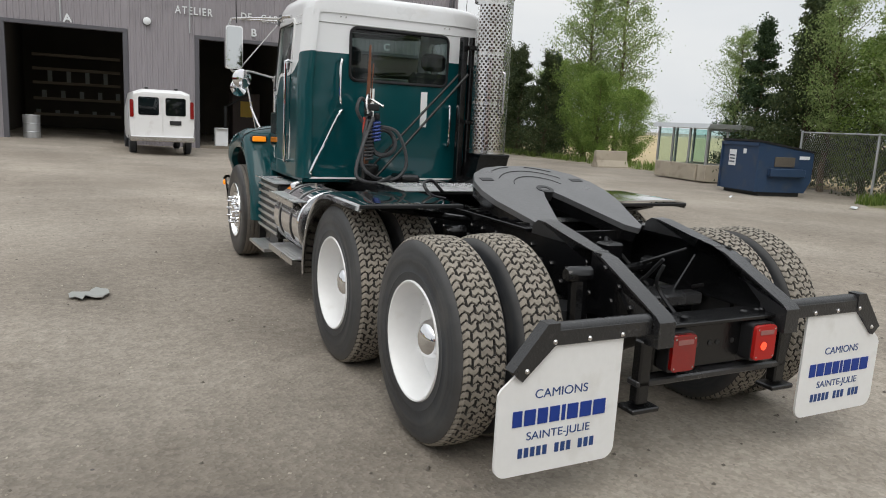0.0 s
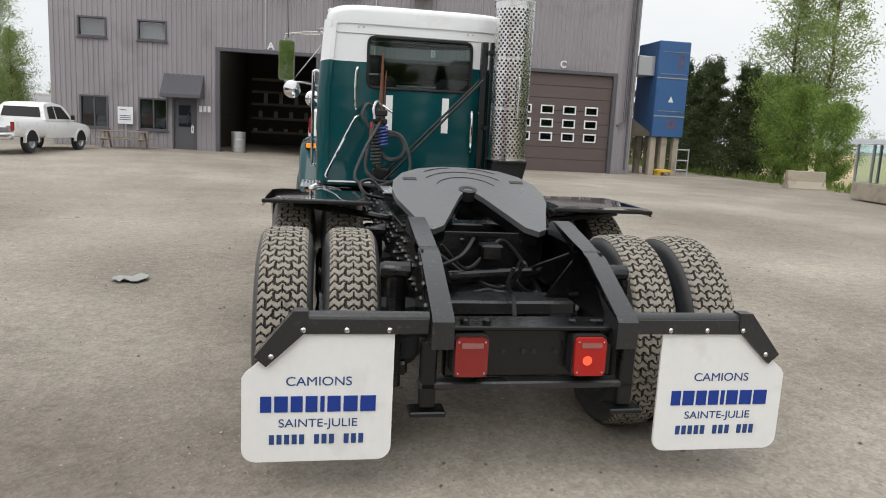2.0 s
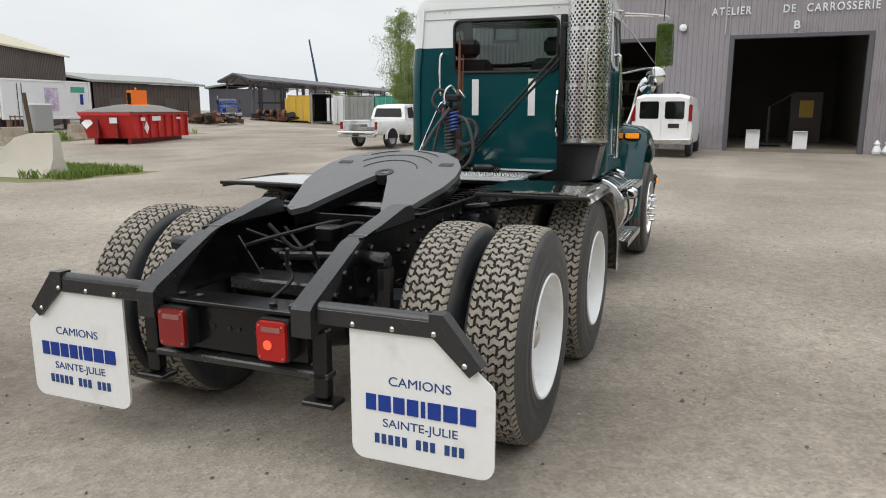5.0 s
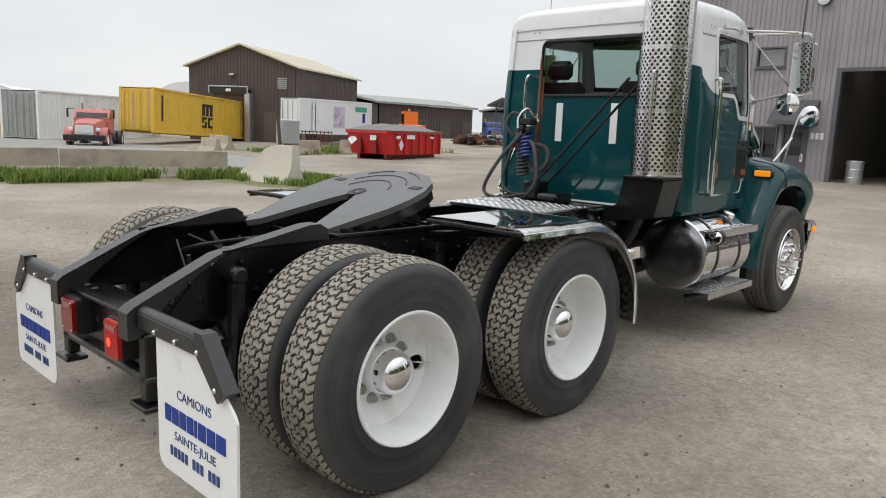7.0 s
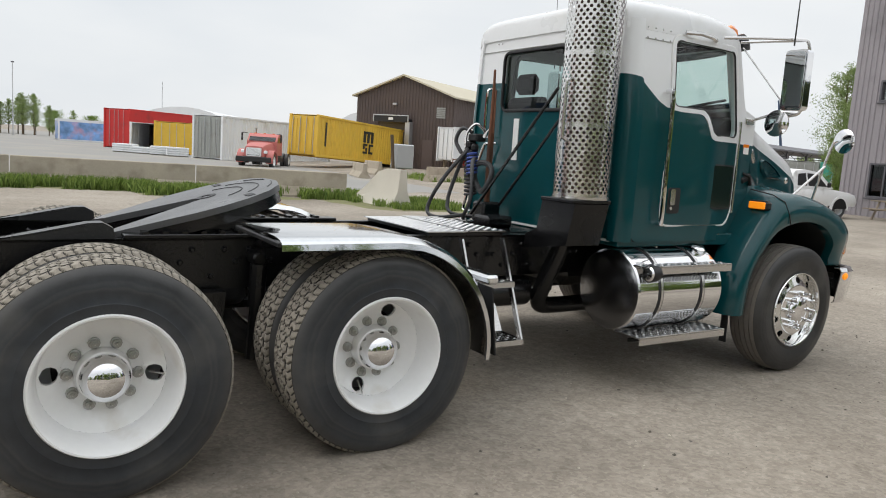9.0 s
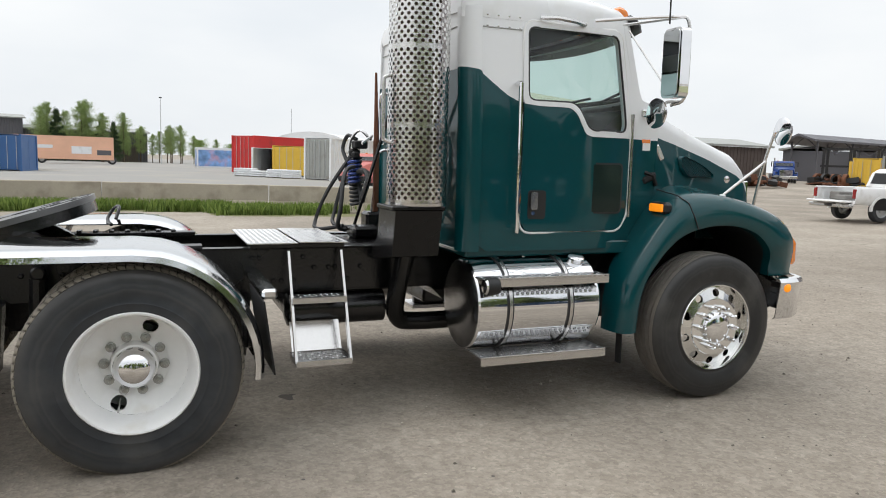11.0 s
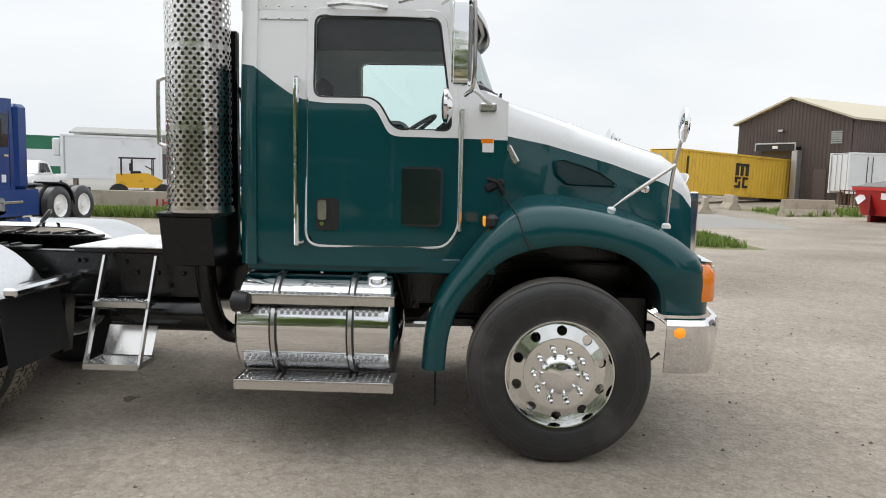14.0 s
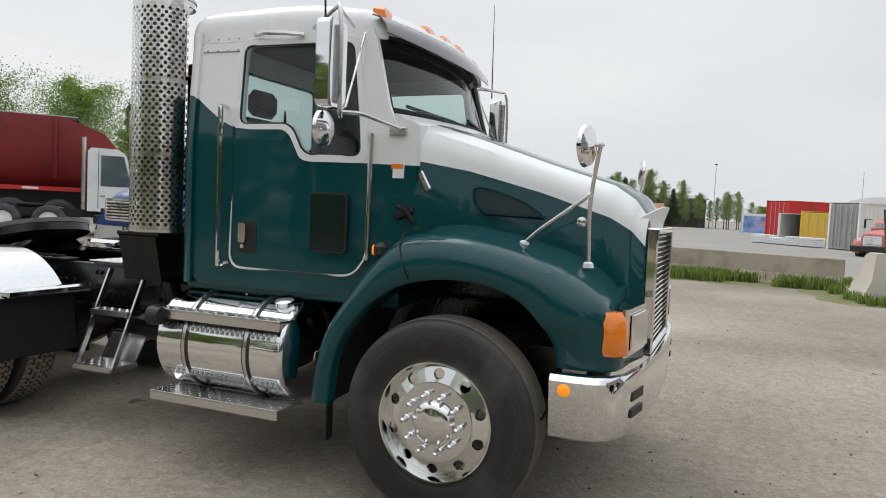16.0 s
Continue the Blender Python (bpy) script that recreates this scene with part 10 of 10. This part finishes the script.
# -- front fenders --
outer = bend([(4.28, 0.485, 0), (4.30, 0.7, 0), (4.375, 0.92, 0), (4.52, 1.13, 0), (4.66, 1.30, 0), (4.80, 1.405, 0), (5.0, 1.425, 0), (5.2, 1.405, 0), (5.44, 1.35, 0), (5.67, 1.265, 0), (5.82, 1.15, 0), (5.895, 1.0, 0), (5.91, 0.825, 0)], 4)
inner = bend([(4.42, 0.492, 0), (4.437, 0.68, 0), (4.487, 0.84, 0), (4.58, 0.97, 0), (4.68, 1.075, 0), (4.8, 1.15, 0), (4.97, 1.195, 0), (5.14, 1.205, 0), (5.3, 1.185, 0), (5.44, 1.13, 0), (5.54, 1.04, 0), (5.60, 0.95, 0), (5.62, 0.825, 0)], 4)
for s in (-1, 1):
    rings = []
    N_ = len(outer)
    for i, (o, q) in enumerate(zip(outer, inner)):
        f = i / (N_ - 1)
        hoodside = 0.80 - 0.25 * ease((o.x - 4.6) / 1.2)
        reach = 1.0 if 0.36 < f else ease(f / 0.36)
        y, z = o.x, o.y
        iy, iz = q.x, q.y
        top_in = hoodside * reach + (1 - reach) * 0.93
        rise = 0.05 * ease((f - 0.3) / 0.2) * ease((1.0 - f) / 0.3)
        front = ease((f - 0.82) / 0.18)
        ring = [(iy, iz, 1.07), (iy, iz, 1.137), (iy + (y - iy) * 0.1, iz + (z - iz) * 0.1, 1.153), (iy + (y - iy) * 0.45, iz + (z - iz) * 0.45, 1.158), (iy + (y - iy) * 0.75, iz + (z - iz) * 0.78, 1.135), (iy + (y - iy) * 0.94, iz + (z - iz) * 0.97, 1.07), (y, z, 0.98), (y + 0.01 * front, z + rise * 0.6, 0.5 * (0.98 + top_in)), (y + 0.05 * front, z + rise, top_in)]
        rings.append([(s * (x - 0.075 * front * (x > 0.9)), yy, zz) for yy, zz, x in ring])
    b = Mesher()
    b.slab(rings, 0.015 * s)
    fe = part("front_fender", b, M_GREEN, hood, "rounded green front fender", smooth=45)
    part("fender_seam", Mesher().tube([(s * 1.16, 4.87, 1.185), (s * 1.162, 4.835, 1.26), (s * 1.132, 4.80, 1.36), (s * 1.04, 4.775, 1.408), (s * 0.86, 4.74, 1.44)], 0.005, 5), M_DARK, fe)
    lin_ = [[(s * 0.55, q.x, q.y + 0.03), (s * 1.07, q.x, q.y + 0.005)] for q in inner]
    b = Mesher()
    b.loft(lin_, closed=False, cap=False)
    part("wheel_arch_liner", b, M_RUBBER, fe, "black wheel arch liner", smooth=60, fix=False)
    part("splash_flap", Mesher().box(*sorted((s * 1.0, s * 1.06)), 4.36, 4.37, 0.26, 0.55, 0.002), M_RUBBER, fe)
    # lamps of the front corner
    am = [[(s * 1.075, 5.835, z), (s * 1.066, 5.88, z), (s * 1.036, 5.915, z), (s * 0.985, 5.935, z), (s * 0.97, 5.90, z), (s * 1.02, 5.82, z)] for z in (0.90, 0.925, 1.06, 1.105)]
    am = [[(x * (0.985 if i in (0, 3) else 1.0), y - (0.0, 0.0, 0.005, 0.035)[i], z) for x, y, z in r] for i, r in enumerate(am)]
    part("turn_signal", Mesher().loft(am), M_AMBER, fe, "amber corner turn signal")
    hb = [[(s * 0.965, 5.915, z), (s * 0.94, 5.93, z), (s * 0.58, 5.965, z), (s * 0.56, 5.92, z), (s * 0.93, 5.87, z)] for z in (0.885, 1.115)]
    hl = part("headlamp_bezel", Mesher().loft(hb), M_CHROME, fe, "chrome headlamp bezel")
    part("headlamp", Mesher().loft([[(s * 0.91, 5.938, z), (s * 0.62, 5.966, z), (s * 0.62, 5.982, z), (s * 0.91, 5.956, z)] for z in (0.91, 1.085)]), M_CHROME, hl)
    part("arch_end", Mesher().prism([(s * 0.55, 0.83), (s * 1.0, 0.83), (s * 1.06, 1.0), (s * 0.9, 1.14), (s * 0.55, 1.16)], 5.63, 5.66, "y"), M_RUBBER, fe, "black inner splash panel")
    part("nose_side", Mesher().prism([(s * 0.5, 1.2), (s * 0.95, 1.13), (s * 1.02, 0.86), (s * 0.5, 0.86)], 5.70, 5.86, "y"), M_GREEN, fe)
    part("marker_lens", Mesher().box(*sorted((s * 0.94, s * 1.085)), 4.615, 4.632, 1.295, 1.35, 0.008), M_AMBERGLOW, fe, "lit amber rear facing marker")
    part("marker_body", Mesher().box(*sorted((s * 0.925, s * 1.10)), 4.627, 4.70, 1.282, 1.362, 0.02), M_DARK, fe)

part("radiator_support", Mesher().box(-0.86, 0.86, 5.4, 5.6, 0.6, 0.9, 0.02), M_BLACK, truck, "black radiator support behind the bumper")
# bumper wrapped round the nose
plan = [(1.19, 5.62), (1.19, 5.74), (1.178, 5.82), (1.135, 5.89), (1.03, 5.945), (0.75, 5.99), (0.38, 6.012), (0.0, 6.016)]
path_ = [(x, y) for x, y in plan] + [(-x, y) for x, y in reversed(plan[:-1])]
rings = []
for z, o in ((0.52, -0.04), (0.532, -0.028), (0.79, 0.0), (0.81, -0.012), (0.81, -0.05)):
    rings.append([(x * (1 + o), y + o * 0.6 * max(0, (y - 5.62) / 0.58), z) for x, y in path_])
b = Mesher()
b.slab(rings, 0.008)
bu = part("front_bumper", b, M_CHROME, truck, "polished wraparound front bumper", smooth=40)
for s in (-1, 1):
    part("bumper_lamp", Mesher().lathe([(0, 0.032), (0.014, 0.03), (0.024, 0.018), (0.026, 0.002)], 20, "x", M=pose(s * 1.183, 5.69, 0.75, 0, 0, 0 if s > 0 else 180)), M_AMBERGLOW, bu, "round amber bumper lamp")
    for z0_, z1_ in ((0.60, 0.64), (0.68, 0.725)):
        part("bumper_slot", Mesher().box(-0.09, 0.09, -0.012, 0.006, z0_, z1_, M=pose(s * 0.86, 5.976, 0, 0, 0, s * -9)), M_DARK, bu)
    part("tow_hook", Mesher().tube([(s * 1.02, 5.5, 0.66), (s * 1.08, 5.57, 0.57), (s * 1.13, 5.6, 0.62)], 0.01, 6), M_BLACK, bu)


# -- mirrors --
def mirror_set(s):
    m = part("door_mirror", Mesher().prism(rounded(1.225, 1.395, 2.03, 2.455, 0.03), 4.44, 4.51, "y", M=Matrix.Diagonal((s, 1, 1, 1))), M_CHROME, cab, "tall chrome door mirror on tube arms")
    part("mirror_glass", Mesher().prism(rounded(1.235, 1.385, 2.045, 2.44, 0.025), 4.428, 4.436, "y", M=Matrix.Diagonal((s, 1, 1, 1))), mat("mirror_glass", (0.6, 0.62, 0.63), 0.02, 1.0, var=0.0, rough_var=0.0), m)
    part("mirror_ridge", Mesher().box(*sorted((s * 1.285, s * 1.335)), 4.51, 4.53, 2.05, 2.435, 0.01), M_STEEL, m)
    part("spot_mirror", Mesher().lathe([(4.375, 0.001), (4.38, 0.06), (4.392, 0.095), (4.41, 0.09), (4.435, 0.045), (4.44, 0.001)], 28, "y", M=pose(s * 1.245, 0, 1.935)), M_CHROME, m, "round convex spot mirror")
    part("mirror_arm", Mesher().tube(bend([(s * 0.93, 4.12, 2.53), (s * 1.1, 4.3, 2.535), (s * 1.28, 4.48, 2.53), (s * 1.335, 4.53, 2.5), (s * 1.34, 4.545, 2.3), (s * 1.33, 4.54, 2.04), (s * 1.25, 4.5, 1.99)], 5), 0.011, 8), M_STEEL, m)
    part("mirror_arm", Mesher().tube(bend([(s * 0.84, 4.66, 1.97), (s * 0.95, 4.62, 1.99), (s * 1.14, 4.56, 2.02), (s * 1.3, 4.53, 2.01)], 5), 0.011, 8), M_STEEL, m)
    part("mirror_arm", Mesher().tube([(s * 0.88, 4.42, 2.5), (s * 1.24, 4.52, 2.04)], 0.006, 6).tube([(s * 0.9, 4.36, 2.53), (s * 1.3, 4.5, 2.525)], 0.009, 6), M_STEEL, m)
    part("arm_foot", Mesher().box(*sorted((s * 0.83, s * 0.87)), 4.58, 4.68, 1.94, 1.99, 0.008), M_STEEL, m)
    h = part("hood_mirror", Mesher().tube(bend([(s * 0.80, 5.695, 1.31), (s * 0.86, 5.70, 1.6), (s * 0.91, 5.74, 1.86), (s * 0.93, 5.755, 1.892), (s * 1.0, 5.72, 1.885)], 5), 0.011, 8), M_STEEL, hood, "round hood mirror on a tube stalk")
    part("mirror_head", Mesher().lathe([(-0.024, 0.001), (-0.018, 0.07), (0.0, 0.103), (0.018, 0.094), (0.036, 0.035), (0.038, 0.001)], 28, "y", M=pose(s * 1.025, 5.695, 1.878, 0, 0, s * -12)), M_CHROME, h)
    part("stalk_brace", Mesher().tube([(s * 0.825, 5.365, 1.395), (s * 0.85, 5.45, 1.47), (s * 0.88, 5.71, 1.66)], 0.011, 8), M_STEEL, h)
    for x, y, z in ((0.80, 5.695, 1.29), (0.825, 5.365, 1.38)):
        part("stalk_foot", Mesher().lathe([(0, 0.028), (0.02, 0.026), (0.03, 0.016)], 12, "z", M=pose(s * x, y, z), cap=True), M_FLAP, h)


mirror_set(1)
mirror_set(-1)
part("fuel_sensor_cap", Mesher().lathe([(0, 0.03), (0.015, 0.028), (0.02, 0.01)], 16, "x", M=pose(0.585, 5.61, 1.515), cap=True), M_CHROME, hood)

# -- hose tender behind the cab --
hp = part("hose_pole", Mesher().box(-0.40, -0.36, 3.02, 3.06, 1.04, 1.75, 0.005), M_RUST, truck, "rusty hose pole with coiled air lines")
part("pole_rod", Mesher().tube([(-0.38, 3.04, 1.7), (-0.375, 3.03, 2.26)], [0.022, 0.009], 8).tube([(-0.35, 3.04, 1.75), (-0.34, 3.03, 2.1)], 0.006, 6), M_RUST, hp)
part("hanger_arm", Mesher().tube(bend([(-0.38, 3.0, 1.75), (-0.42, 2.92, 1.82), (-0.46, 2.86, 1.75), (-0.45, 2.84, 1.65)], 5), 0.012, 6).tube([(-0.36, 3.0, 1.78), (-0.28, 2.9, 1.72)], 0.012, 6), M_STEEL, hp)


def coil(p0, p1, r, turns, thick, mat_, name):
    p0, p1 = Vector(p0), Vector(p1)
    d = (p1 - p0).normalized()
    u = d.orthogonal().normalized()
    v = d.cross(u)
    pts = []
    for i in range(turns * 10 + 1):
        a = 2 * math.pi * i / 10
        pts.append(p0.lerp(p1, i / (turns * 10)) + r * (math.cos(a) * u + math.sin(a) * v))
    part(name, Mesher().tube(pts, thick, 5), mat_, hp, smooth=60)


M_REDHOSE = mat("red_air_line", (0.45, 0.05, 0.03), 0.5)
M_BLUEHOSE = mat("blue_air_line", (0.03, 0.06, 0.25), 0.5)
M_HOSE = mat("grey_black_hose", (0.04, 0.04, 0.042), 0.6, var=0.3)
coil((-0.42, 2.88, 1.62), (-0.42, 2.9, 1.25), 0.045, 12, 0.013, M_HOSE, "coiled_hose")
coil((-0.37, 2.86, 1.6), (-0.36, 2.86, 1.42), 0.04, 6, 0.011, M_BLUEHOSE, "blue_coiled_hose")
part("red_hose_end", Mesher().tube([(-0.47, 2.87, 1.62), (-0.475, 2.86, 1.48)], 0.016, 8), M_REDHOSE, hp)
ringpts = [(-0.27 + 0.115 * math.cos(radians(a)), 2.9 + 0.02 * math.sin(radians(2 * a)), 1.4 + 0.115 * math.sin(radians(a))) for a in range(0, 720, 15)]
part("hose_loop", Mesher().tube([(x, y + 0.00006 * i, z) for i, (x, y, z) in enumerate(ringpts)], 0.022, 6), M_HOSE, hp, "grey hose hung in a loop", smooth=60)
for pts in ([(-0.45, 2.85, 1.6), (-0.5, 2.8, 1.4), (-0.52, 2.75, 1.2), (-0.42, 2.72, 1.1), (-0.3, 2.85, 1.08)],
            [(-0.4, 2.84, 1.62), (-0.55, 2.7, 1.35), (-0.62, 2.62, 1.12), (-0.45, 2.6, 1.06), (-0.25, 2.75, 1.1)],
            [(-0.36, 2.88, 1.55), (-0.2, 2.75, 1.5), (-0.12, 2.7, 1.25), (-0.2, 2.7, 1.1), (-0.35, 2.8, 1.06)],
            [(-0.44, 2.9, 1.75), (-0.52, 2.85, 1.78), (-0.56, 2.82, 1.68), (-0.5, 2.84, 1.58)]):
    part("air_hose", Mesher().tube(bend(pts, 7), 0.016, 6), M_HOSE, hp, smooth=60)
part("glad_hand", Mesher().box(-0.46, -0.4, 2.84, 2.92, 1.62, 1.68, 0.015).box(-0.38, -0.33, 2.84, 2.9, 1.6, 1.66, 0.015).box(-0.45, -0.33, 2.86, 2.96, 1.68, 1.74, 0.01), M_RUBBER, hp)
part("pole_foot", Mesher().box(-0.45, -0.28, 2.94, 3.12, 1.03, 1.2, 0.02), M_BLACK, hp)
